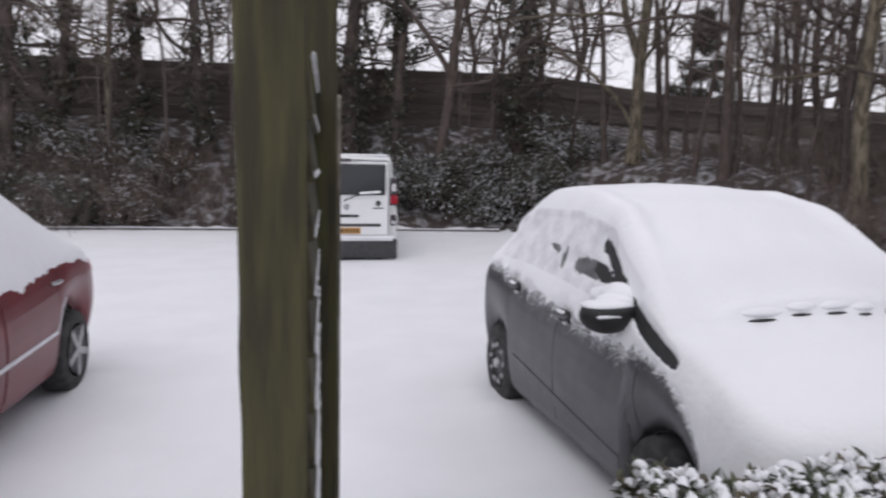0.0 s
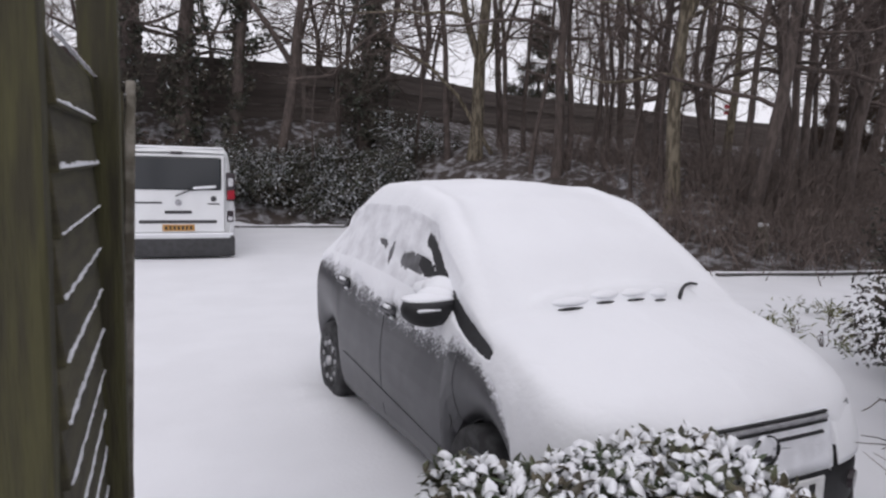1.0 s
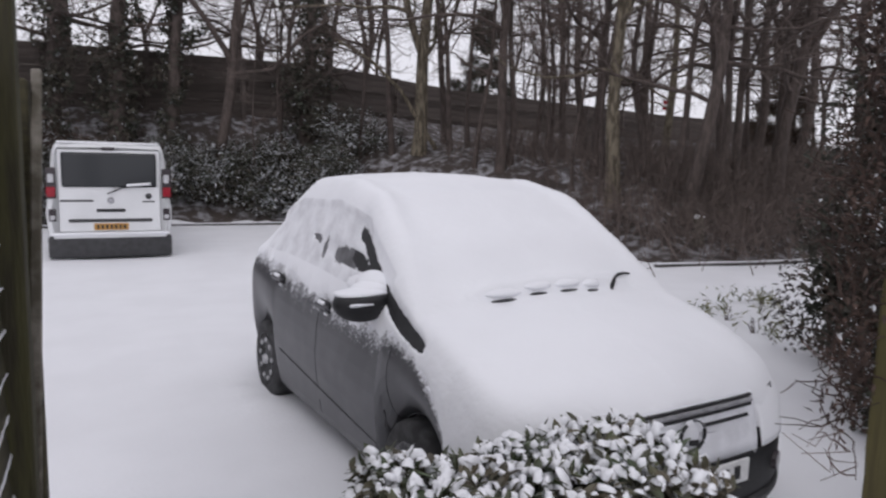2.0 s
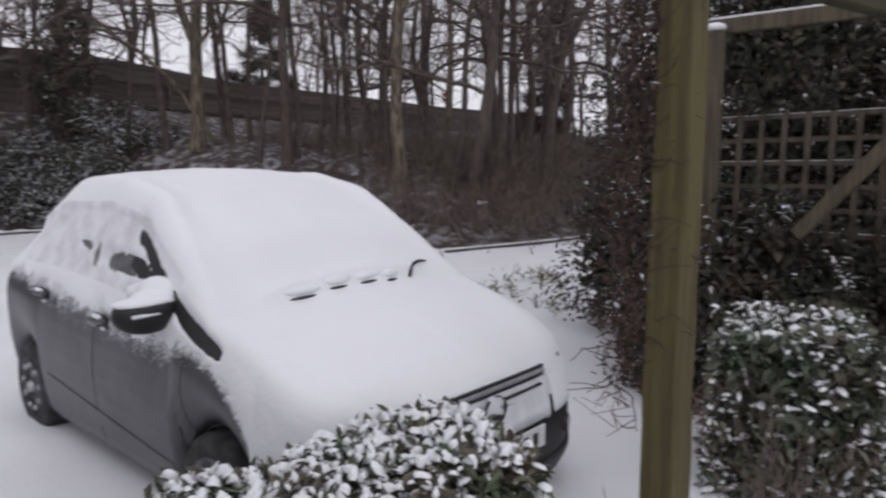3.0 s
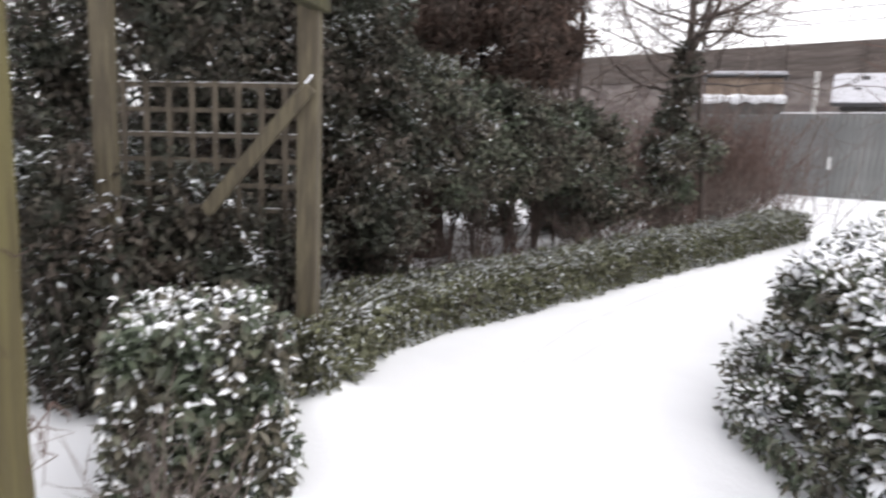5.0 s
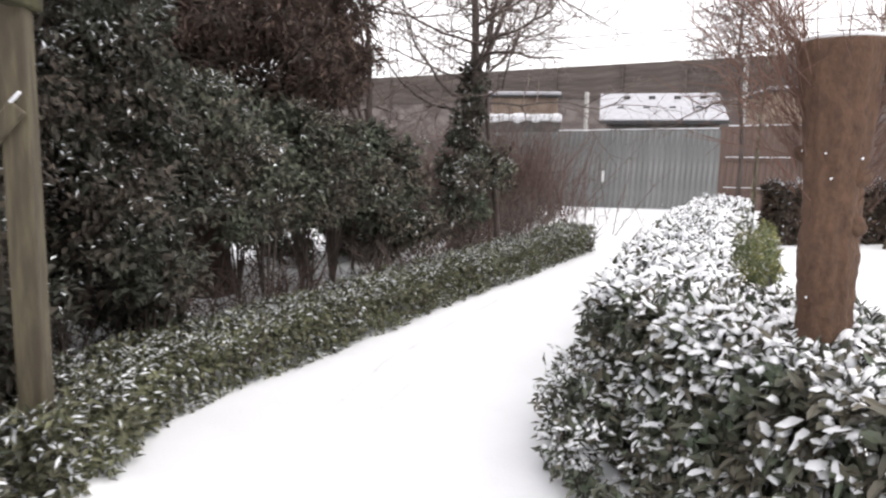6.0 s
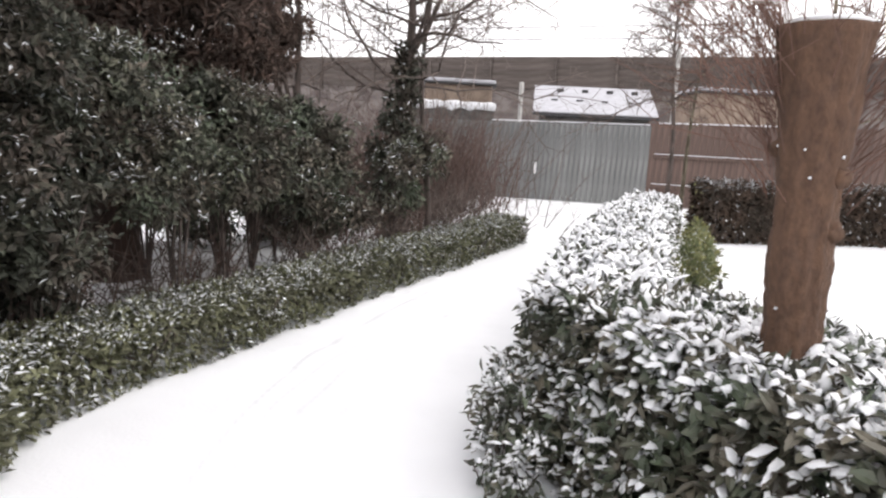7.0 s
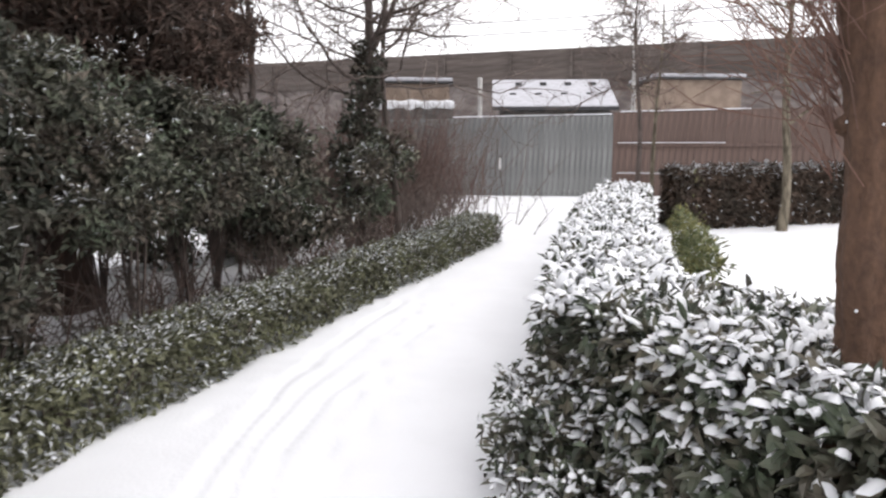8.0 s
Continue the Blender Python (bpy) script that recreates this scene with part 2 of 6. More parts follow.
def leaf_mesh(P, D, U, L, W, curl=0.25, rich=False):
    """Leaves from points P along directions D, face up U, lengths L and widths W. Folded along the midrib."""
    D = D / (np.linalg.norm(D, axis=1)[:, None] + 1e-9)
    S = np.cross(D, U)
    S /= np.linalg.norm(S, axis=1)[:, None] + 1e-9
    N = np.cross(S, D)
    L, W = L[:, None], W[:, None]
    n = len(P)
    if rich:
        a = P
        b = P + D * L * 0.35 + S * W * 0.5 + N * W * curl
        c = P + D * L * 0.35 - S * W * 0.5 + N * W * curl
        m = P + D * L * 0.5
        e = P + D * L * 0.72 + S * W * 0.36 + N * W * curl * 0.5 - N * L * 0.04
        f = P + D * L * 0.72 - S * W * 0.36 + N * W * curl * 0.5 - N * L * 0.04
        g = P + D * L - N * L * 0.14
        V = np.stack([a, b, c, m, e, f, g], 1).reshape(-1, 3)
        k = np.arange(n)[:, None] * 7
        F = np.concatenate([k + [0, 3, 1], k + [0, 2, 3], k + [1, 3, 4], k + [2, 5, 3], k + [3, 6, 4], k + [3, 5, 6]], 1).reshape(-1, 3)
        return V, F
    V = np.stack([P, P + D * L * 0.45 + S * W * 0.5 + N * W * curl, P + D * L - N * L * 0.1, P + D * L * 0.45 - S * W * 0.5 + N * W * curl], 1).reshape(-1, 3)
    k = np.arange(n)[:, None] * 4
    F = np.concatenate([k + [0, 2, 1], k + [0, 3, 2]], 1).reshape(-1, 3)
    return V, F


def pad_mesh(P, D, U, L, W, H):
    """Small snow pads lying on leaves: a low dome with a six-sided rim."""
    D = D / (np.linalg.norm(D, axis=1)[:, None] + 1e-9)
    S = np.cross(D, U)
    S /= np.linalg.norm(S, axis=1)[:, None] + 1e-9
    N = np.cross(S, D)
    N = np.where(N[:, 2:3] < 0, -N, N)
    n = len(P)
    C = P + D * L[:, None] * 0.5
    V = []
    q = np.random.default_rng(n)
    uneven = 0.62 + 0.7 * q.random((6, n))
    for size, h in ((1.0, 0.0), (0.7, 0.75)):
        for k in range(6):
            a = math.pi * k / 3
            ring = size * uneven[k]
            V.append(C + D * (L * 0.5 * ring * math.cos(a))[:, None] + S * (W * 0.5 * ring * math.sin(a))[:, None] + N * (H * h)[:, None])
    V.append(C + N * H[:, None])
    V = np.stack(V, 1).reshape(-1, 3)
    k = np.arange(n)[:, None] * 13
    tris = []
    for j in range(6):
        i = (j + 1) % 6
        tris += [k + [j, i, 6 + i], k + [j, 6 + i, 6 + j], k + [6 + j, 6 + i, 12]]
    return V, np.concatenate(tris, 1).reshape(-1, 3)


def rng_dirs(r, n):
    d = r.normal(size=(n, 3))
    return d / np.linalg.norm(d, axis=1)[:, None]


def vnoise(x, y, s=1.0, seed=0.0):
    """A smooth wavy noise for arrays, about -1 to 1."""
    x, y = x * s + seed * 3.1, y * s - seed * 1.7
    return (np.sin(x * 1.7 + 1.3 * np.sin(y * 1.1 + seed)) + np.sin(y * 1.9 + 1.1 * np.sin(x * 1.3 - seed)) + 0.7 * np.sin(x * 3.7 - y * 2.9 + seed)
            + 0.5 * np.sin(x * 6.1 + y * 5.3 + 2 * seed)) / 3.2


def pnoise(x, y, s=1.0, seed=0):
    """Smooth value noise without a period, about -1 to 1."""
    x, y = np.asarray(x, float) * s + 17.3 * seed, np.asarray(y, float) * s - 9.1 * seed
    i, j = np.floor(x), np.floor(y)
    u, v = x - i, y - j
    u, v = u * u * (3 - 2 * u), v * v * (3 - 2 * v)
    h = lambda a, b: (np.sin(a * 127.1 + b * 311.7 + seed) * 43758.5453) % 1.0
    return 2 * ((h(i, j) * (1 - u) + h(i + 1, j) * u) * (1 - v) + (h(i, j + 1) * (1 - u) + h(i + 1, j + 1) * u) * v) - 1


# ---------------------------------------------------------------- the ground: one sheet to the horizon
def ground_z(x, y):
    x, y = np.asarray(x, float), np.asarray(y, float)
    s = 0.92 * x - 0.39 * y
    rise = 0.64 * np.clip((s - 8) / 12, 0, 1) ** 1.3
    rise = rise + 0.2 * np.exp(-((x - 5.0) / 0.46) ** 2 - ((y - 1.02) / 0.3) ** 2)
    d = bank_d(x, y)
    k = np.interp(x, [6, 11, 20], [1.0, 0.62, 0.45])
    f = np.clip((d - 0.25) / 5.0, 0, 1)
    base = rise + 3.1 * k * f * f * (3 - 2 * f) * 0.9 + 0.3 * k * f
    foot = np.interp(x, [7.2, 13.5, 29, 44], [23.2, 27.0, 31.5, 33.0])
    g = np.clip(1 - (foot - y) / 6.0, 0, 1) * np.clip((x - 6.5) / 2.5, 0, 1) * (y < 60)
    return base + np.maximum(0, 3.25 - base) * g * g * (3 - 2 * g)


def bank_d(x, y):
    d1 = y - 18.3
    d2 = (x - 4.5) * 0.89 + (y - 18.2) * 0.455
    d3 = y - 8.95
    return np.maximum(d1, np.minimum(d2, d3))


def steps(*spans):
    out = []
    for a, b, st in spans:
        out += list(np.arange(a, b, st))
    return np.array(out)


gx = steps((-1500, -200, 260), (-200, -40, 20), (-40, -4, 0.6), (-4, 4.4, 0.1), (4.4, 10, 0.045), (10, 15, 0.1), (15, 45, 0.5), (45, 200, 15), (200, 1501, 260))
gy = steps((-1500, -200, 260), (-200, -40, 20), (-40, -9, 0.6), (-9, -3, 0.1), (-3, 0.6, 0.045), (0.6, 8, 0.1), (8, 40, 0.4), (40, 200, 16), (200, 1501, 260))
GX, GY = np.meshgrid(gx, gy)
GZ = ground_z(GX, GY)
near = (np.abs(GX) < 60) & (np.abs(GY) < 60)
GZ = GZ + np.where(near, 0.012 * vnoise(GX, GY, 0.9, 1) + 0.004 * vnoise(GX, GY, 5, 2) + np.where(bank_d(GX, GY) > 0.4, 0.09 * vnoise(GX, GY, 2.2, 5), 0), 0)
# long thin drag lines and a few footprints along the garden path
for line, depth, wide in (([(4.3, 0.35), (5.89, -0.07), (6.56, -0.3), (7.66, -0.75), (8.45, -1.26), (9.4, -1.93), (12.5, -4.6)], 0.02, 0.042), ([(4.4, 0.1), (5.8, -0.22), (6.6, -0.45), (7.5, -0.9), (8.3, -1.45), (9.8, -2.6)], 0.012, 0.04),
                          ([(4.6, -0.2), (5.63, -0.4), (6.5, -0.62), (7.33, -1.06), (8.02, -1.59), (9.0, -2.4)], 0.018, 0.045)):
    for (ax, ay), (bx, by) in zip(line, line[1:]):
        tx, ty = bx - ax, by - ay
        ln = math.hypot(tx, ty)
        f = np.clip(((GX - ax) * tx + (GY - ay) * ty) / ln ** 2, 0, 0.999)
        d2 = (GX - ax - f * tx) ** 2 + (GY - ay - f * ty) ** 2
        inside = (((GX - ax) * tx + (GY - ay) * ty) >= 0) & (((GX - bx) * tx + (GY - by) * ty) < 0)
        GZ -= np.where(inside, 1.5 * depth * np.clip(0.65 + 0.7 * pnoise(GX, GY, 2.2, 4), 0, 1.4) * np.clip((GX - 5.2) / 0.8, 0, 1) * np.exp(-d2 / wide ** 2) - 0.3 * depth * np.exp(-((np.sqrt(d2) - 0.1) / 0.04) ** 2), 0)
rf = np.random.default_rng(8)
for ax, ay, bx, by in ((4.9, -0.1, 10.4, -3.1), (7.0, -0.3, 10.6, -2.8)):
    tx, ty = bx - ax, by - ay
    ln = math.hypot(tx, ty)
    tx, ty = tx / ln, ty / ln
    for k in range(int(ln / 0.42)):
        q = 0.42 * (k + 0.3 * rf.random())
        o = (0.1 if k % 2 else -0.1) + 0.05 * rf.normal()
        px, py = ax + tx * q + ty * o, ay + ty * q - tx * o
        u = (GX - px) * tx + (GY - py) * ty
        w = (GX - px) * ty - (GY - py) * tx
        d = (u / 0.15) ** 2 + (w / 0.065) ** 2
        GZ += (0.5 + 0.5 * rf.random()) * (0.016 * np.exp(-((u / 0.22) ** 2 + (w / 0.13) ** 2)) - 0.036 * np.exp(-d))
for mx, my, mr, mh in ((4.55, 0.72, 0.22, 0.06), (4.25, 0.6, 0.2, 0.03), (1.2, 4.85, 0.16, 0.05), (1.15, 5.2, 0.14, 0.04), (-1.86, 5.85, 0.2, 0.05), (3.9, 0.75, 0.2, 0.025)):
    GZ += mh * np.exp(-((GX - mx) ** 2 + (GY - my) ** 2) / mr ** 2)
ny_, nx_ = GX.shape
idx = np.arange(nx_ * ny_).reshape(ny_, nx_)
gf = np.stack([idx[:-1, :-1], idx[:-1, 1:], idx[1:, 1:], idx[1:, :-1]], -1).reshape(-1, 4)
cx_, cy_ = (GX[:-1, :-1] + GX[1:, 1:]) / 2, (GY[:-1, :-1] + GY[1:, 1:]) / 2
slot = np.where(bank_d(cx_, cy_) > 0.35, 1, 0).reshape(-1)
ground = mesh_ob("ground", np.stack([GX, GY, GZ], -1).reshape(-1, 3), gf, [SNOW, LITTER], smooth=True, slots=slot)
tagged(ground, "smooth fresh snow over a car park and garden path", "ground", kind="structure")


def gz1(x, y):
    return float(ground_z(x, y))


# kerb stones along the far edge of the car park
def kerb_run(points, parent):
    for (ax, ay), (bx, by) in zip(points, points[1:]):
        n = max(1, round(math.hypot(bx - ax, by - ay) / 0.9))
        for i in range(n):
            a = (ax + (bx - ax) * i / n, ay + (by - ay) * i / n)
            b = (ax + (bx - ax) * (i + 0.985) / n, ay + (by - ay) * (i + 0.985) / n)
            part("kerb_stone", bar_bm((*a, -0.005), (*b, -0.005), 0.12, 0.1, 0.012), KERB, parent)
            w = 0.012 * math.sin(7.3 * i + ax)
            part("snow_cap", bar_bm((a[0], a[1] - w, 0.062 + 0.5 * w), (b[0], b[1] + w, 0.06), 0.1, 0.022, 0.01), SNOW, parent)


kerb = thing("kerb", "dark stone kerb edging the snowy car park", "kerb", kind="structure")
kerb_run([(-16, 18.45), (-8, 18.45), (4.6, 18.15)], kerb)
kerb_run([(8.9, 9.2), (11.4, 8.85), (14.5, 8.7)], kerb)

# ---------------------------------------------------------------- boarded noise barrier on the bank
def board_fence(name, pts, top, bottom, thick, board, material, label, upright=False, post_w=0.14, rail=False):
    """A fence along pts: boards as pieces, lying (or upright), between posts."""
    ob = thing(name, label, "fence", kind="structure")
    cache = {}
    for (a, b) in zip(pts, pts[1:]):
        ln = math.hypot(b[0] - a[0], b[1] - a[1])
        ang = math.atan2(b[1] - a[1], b[0] - a[0])
        if upright:
            n = round(ln / board)
            for i in range(n):
                f = (i + 0.5) / n
                z0, z1 = bottom, a[2] * (1 - f) + b[2] * f
                h = round(z1 - z0, 2)
                key = (h,)
                if key not in cache:
                    me = bpy.data.meshes.new("board")
                    bm = box_bm(board * 0.985, thick, h, None, 0.006)
                    bm.to_mesh(me)
                    bm.free()
                    me.materials.append(material)
                    cache[key] = me
                o = new("board", cache[key])
                o.matrix_world = pose(a[0] + (b[0] - a[0]) * f, a[1] + (b[1] - a[1]) * f, z0, 0, 0, math.degrees(ang)) @ pose(0, (i % 2) * 0.005, 0)
                o.parent = ob
        else:
            n = max(1, round(ln / 3.0))
            rows = int((top - bottom) / board)
            w = ln / n
            key = round(w, 2)
            if key not in cache:
                me = bpy.data.meshes.new("board")
                bm = box_bm(w, thick, board * 1.04, None, 0.008)
                bm.to_mesh(me)
                bm.free()
                me.materials.append(material)
                cache[key] = me
            for i in range(n):
                f = (i + 0.5) / n
                dz = (a[2] * (1 - f) + b[2] * f)
                for r in range(rows):
                    o = new("board", cache[key])
                    o.matrix_world = pose(a[0] + (b[0] - a[0]) * f, a[1] + (b[1] - a[1]) * f, bottom + dz + r * board, 6 if rail else 0, 0, math.degrees(ang))
                    o.parent = ob
                g = i / n
                part("fence_post", box_bm(post_w, post_w, top - bottom + 0.25, pose(a[0] + (b[0] - a[0]) * g, a[1] + (b[1] - a[1]) * g, bottom + dz - 0.25, 0, 0, math.degrees(ang)) @ pose(0, -0.08, 0), 0.01), material, ob)
    return ob


barrier = board_fence("noise_barrier", [(-22, 24.0, 0), (-9.8, 23.4, 0), (7.2, 23.2, 0.0), (13.5, 27.0, -0.05), (29, 31.5, -0.1), (44, 33, -0.2)], 4.82, 2.6, 0.05, 0.22, BARRIER,
                      "dark weathered timber noise barrier on top of the bank", rail=True)

for (ax, ay), (bx, by) in (((-22, 23.9), (-9.8, 23.3)), ((-9.8, 23.3), (7.2, 23.1)), ((7.2, 23.1), (13.5, 26.9)), ((13.5, 26.9), (29, 31.4))):
    for z in (3.45, 4.15):
        part("rail", bar_bm((ax, ay - 0.04, z), (bx, by - 0.04, z), 0.05, 0.06, 0.008), RAIL, barrier, "paler weathered rail")

# ---------------------------------------------------------------- cars
def smooth_table(s, v, n=600, win=25):
    xs = np.linspace(min(s), max(s), n)
    ys = np.interp(xs, s, v)
    k = np.hanning(win)
    k /= k.sum()
    pad = np.pad(ys, win // 2, mode="edge")
    return xs, np.convolve(pad, k, "valid")[:n]


class Shell:
    """A car body as a smooth skin: station s along the car from the nose, and a from 0 (sill) to 1 (roof middle)."""

    def __init__(self, tab, length, wheels, arch_r):
        self.t = {k: smooth_table(*v) for k, v in tab.items()}
        self.length, self.wheels, self.arch_r = length, wheels, arch_r

    def val(self, k, s):
        return np.interp(s, *self.t[k])

    def sill(self, s):
        z = self.val("sill", s)
        for c, zc in self.wheels:
            h = self.arch_r ** 2 - (s - c) ** 2
            z = np.maximum(z, np.where(h > 0, zc + np.sqrt(np.maximum(h, 0)), 0))
        return z

    def at(self, s, a):
        """x outwards, z up for one flank."""
        s, a = np.broadcast_arrays(np.asarray(s, float), np.asarray(a, float))
        w, zb, be, zr, wr, zt = (self.val(k, s) for k in ("w", "sill", "belt", "rail", "wr", "top"))
        zb = self.sill(s)
        mid = np.minimum(zb * 0.45 + be * 0.55, be - 0.02)
        kn = np.array([0, 0.12, 0.3, 0.52, 0.72, 0.84, 1.0])
        X = np.stack([w - 0.1, w - 0.035, w + 0.012, w - 0.04, wr, wr - 0.2, 0 * w])
        Z = np.stack([zb, zb + 0.06, mid, be, zr, zt - 0.025, zt])
        i = np.clip(np.searchsorted(kn, a, side="right") - 1, 0, 5)
        f = (a - kn[i]) / (kn[i + 1] - kn[i])
        f = np.clip(f, 0, 1)

        def cr(T):
            g = lambda j: np.take_along_axis(T, np.clip(j, 0, 6)[None], 0)[0]
            p0, p1, p2, p3 = g(i - 1), g(i), g(i + 1), g(i + 2)
            return 0.5 * (2 * p1 + (p2 - p0) * f + (2 * p0 - 5 * p1 + 4 * p2 - p3) * f * f + (3 * p1 - 3 * p2 + p3 - p0) * f ** 3)
        return np.maximum(cr(X), 0), cr(Z)

    def point(self, s, a, side, lift=0.0):
        s, a = np.broadcast_arrays(np.asarray(s, float), np.asarray(a, float))
        x, z = self.at(s, a)
        p = np.stack([side * x, s, z], -1)
        if np.any(lift):
            e = 0.01
            sa, sb = np.clip(s + e, 0, self.length), np.clip(s - e, 0, self.length)
            aa, ab = np.clip(a + e, 0, 1), np.clip(a - e, 0, 1)
            q = lambda ss, ab_: np.stack([side * self.at(ss, ab_)[0], ss, self.at(ss, ab_)[1]], -1)
            du, dv = q(sa, a) - q(sb, a), q(s, aa) - q(s, ab)
            n = np.cross(du, dv) * side
            n /= np.linalg.norm(n, axis=-1)[..., None] + 1e-9
            top = a > 0.985
            n = np.where(top[..., None], n * np.array([0.0, 1, 1]), n)
            p = p + n * np.asarray(lift)[..., None]
        return p


def powder(ob, amount):
    """How thickly powder snow clings to the paint, point by point."""
    at = ob.data.attributes.new("powder", "FLOAT", "POINT")
    at.data.foreach_set("value", np.asarray(amount, dtype=np.float32).reshape(-1))


def snow_line(s):
    """Where the lying snow ends on the flank, from the nose to the tail."""
    return np.where(s > 1.0, 0.488 + 0.016 * (s - 1), np.interp(s, [0.3, 0.55, 0.7, 0.85, 1.0], [0.3, 0.33, 0.4, 0.47, 0.488]))


def powder_at(s, a):
    """Thick under the edge of the lying snow, thinning towards the sill."""
    return np.clip(1 - (snow_line(s) - a) / 0.13, 0, 1) ** 1.3


def skin(sh, S, A, side, lift=0.0):
    """Grid over stations S and heights A."""
    ss, aa = np.meshgrid(S, A, indexing="ij")
    P = sh.point(ss, aa, side, lift if np.isscalar(lift) else lift(ss, aa))
    n, m = ss.shape
    k = np.arange(n * m).reshape(n, m)
    F = np.stack([k[:-1, :-1], k[1:, :-1], k[1:, 1:], k[:-1, 1:]], -1).reshape(-1, 4)
    if side > 0:
        F = F[:, ::-1]
    return P.reshape(-1, 3), F


def patch(sh, name, material, parent, s0, s1, a0, a1, side, lift=0.004, n=10, m=6, shape=None, label=""):
    """A panel lying on the skin, such as a window or a lamp; shape moves its corners."""
    ss, aa = np.meshgrid(np.linspace(0, 1, n), np.linspace(0, 1, m), indexing="ij")
    S, A = s0 + (s1 - s0) * ss, a0 + (a1 - a0) * aa
    if shape:
        S, A = shape(ss, aa, S, A)
    outer = sh.point(S, A, side, np.full(S.shape, lift))
    inner = sh.point(S, A, side, np.full(S.shape, -0.015))
    k = np.arange(n * m).reshape(n, m)
    F = list(map(tuple, np.stack([k[:-1, :-1], k[1:, :-1], k[1:, 1:], k[:-1, 1:]], -1).reshape(-1, 4)))
    if side > 0:
        F = [f[::-1] for f in F]
    rim = list(k[:, 0]) + list(k[-1, 1:]) + list(k[::-1, -1][1:]) + list(k[0, ::-1][1:-1])
    o = n * m
    for i in range(len(rim)):
        j = (i + 1) % len(rim)
        F.append((rim[i], rim[j], rim[j] + o, rim[i] + o))
    ob = mesh_ob(name, np.concatenate([outer.reshape(-1, 3), inner.reshape(-1, 3)]), F, material, parent, label, smooth=False)
    if material is PAINT_GREY:
        powder(ob, np.concatenate([powder_at(S, A).reshape(-1)] * 2))
    return ob


def cyl_bm(r, depth, seg=28, bevel=0.0, r2=None):
    bm = bmesh.new()
    bmesh.ops.create_cone(bm, cap_ends=True, segments=seg, radius1=r, radius2=r if r2 is None else r2, depth=depth)
    if bevel:
        bmesh.ops.bevel(bm, geom=[e for e in bm.edges if len(e.link_faces) == 2 and any(len(f.verts) > 4 for f in e.link_faces)], offset=bevel, segments=3, affect="EDGES", profile=0.5)
    return bm


def wheel(parent, x, y, r, side, spokes, mat_rim, cover=False, axle=None):
    """A wheel lying on the axle direction x; tyre and rim are its parts."""
    w = new("wheel")
    w.parent = parent
    w.matrix_basis = pose(x, y, axle or r, 0, 90 * side, 0)
    bm = cyl_bm(r, 0.2, 40, 0.035)
    part("tyre", bm, RUBBER, w, "black rubber tyre", True)
    bm = cyl_bm(r * 0.66, 0.012, 36)
    bmesh.ops.translate(bm, vec=(0, 0, 0.094), verts=bm.verts)
    for k in range(spokes):
        a = 2 * math.pi * k / spokes
        if cover:
            q = bmesh.ops.create_cone(bm, cap_ends=True, segments=10, radius1=0.022, radius2=0.018, depth=0.012)
            bmesh.ops.translate(bm, vec=(math.cos(a) * r * 0.48, math.sin(a) * r * 0.48, 0.104), verts=q["verts"])
        else:
            q = bmesh.ops.create_cube(bm, size=1)
            bmesh.ops.transform(bm, matrix=Matrix.Rotation(a, 4, "Z") @ Matrix.Translation((r * 0.36, 0, 0.106)) @ Matrix.Diagonal((r * 0.56, 0.055, 0.02, 1)), verts=q["verts"])
    q = bmesh.ops.create_cone(bm, cap_ends=True, segments=16, radius1=0.045, radius2=0.035, depth=0.024)
    bmesh.ops.translate(bm, vec=(0, 0, 0.108), verts=q["verts"])
    part("rim", bm, mat_rim, w, "silver wheel rim")
    if not cover:
        bm = cyl_bm(r * 0.58, 0.006, 30)
        bmesh.ops.translate(bm, vec=(0, 0, 0.1), verts=bm.verts)
        part("brake_disc", bm, PLASTIC_GREY, w)
    return w


def car(m, sh, paint, label, rim_mat, spokes, cover, wheel_r, half_track, axle=None):
    ob = thing("car", label, "car", m)
    S = np.concatenate([[0], np.linspace(0.004, sh.length - 0.004, 150), [sh.length]])
    A = np.linspace(0, 1, 34)
    Vs, Fs, base = [], [], 0
    for side in (-1, 1):
        V, F = skin(sh, S, A, side)
        Vs.append(V)
        Fs.append(F + base)
        base += len(V)
    # floor, nose and tail caps between the two flanks
    n, mm = len(S), len(A)
    k = np.arange(n * mm).reshape(n, mm)
    o = n * mm
    caps = [(k[i, 0], k[i + 1, 0], k[i + 1, 0] + o, k[i, 0] + o) for i in range(n - 1)]
    caps += [(k[0, j], k[0, j] + o, k[0, j + 1] + o, k[0, j + 1]) for j in range(mm - 1)]
    caps += [(k[-1, j], k[-1, j + 1], k[-1, j + 1] + o, k[-1, j] + o) for j in range(mm - 1)]
    body = mesh_ob("body", np.concatenate(Vs), np.concatenate(Fs + [np.array(caps)]), paint, ob, smooth=True)
    if paint is PAINT_GREY:
        ss, aa = np.meshgrid(S, A, indexing="ij")
        powder(body, np.concatenate([powder_at(ss, aa).reshape(-1)] * 2))
    for c, zc in sh.wheels:
        for side in (-1, 1):
            wheel(ob, side * half_track, c, wheel_r, side, spokes, rim_mat, cover, axle)
        part("wheel_arch", bar_bm((-half_track + 0.02, c, zc + 0.1), (half_track - 0.02, c, zc + 0.1), 0.6, 0.5), PLASTIC, ob, "black arch lining")
    return ob


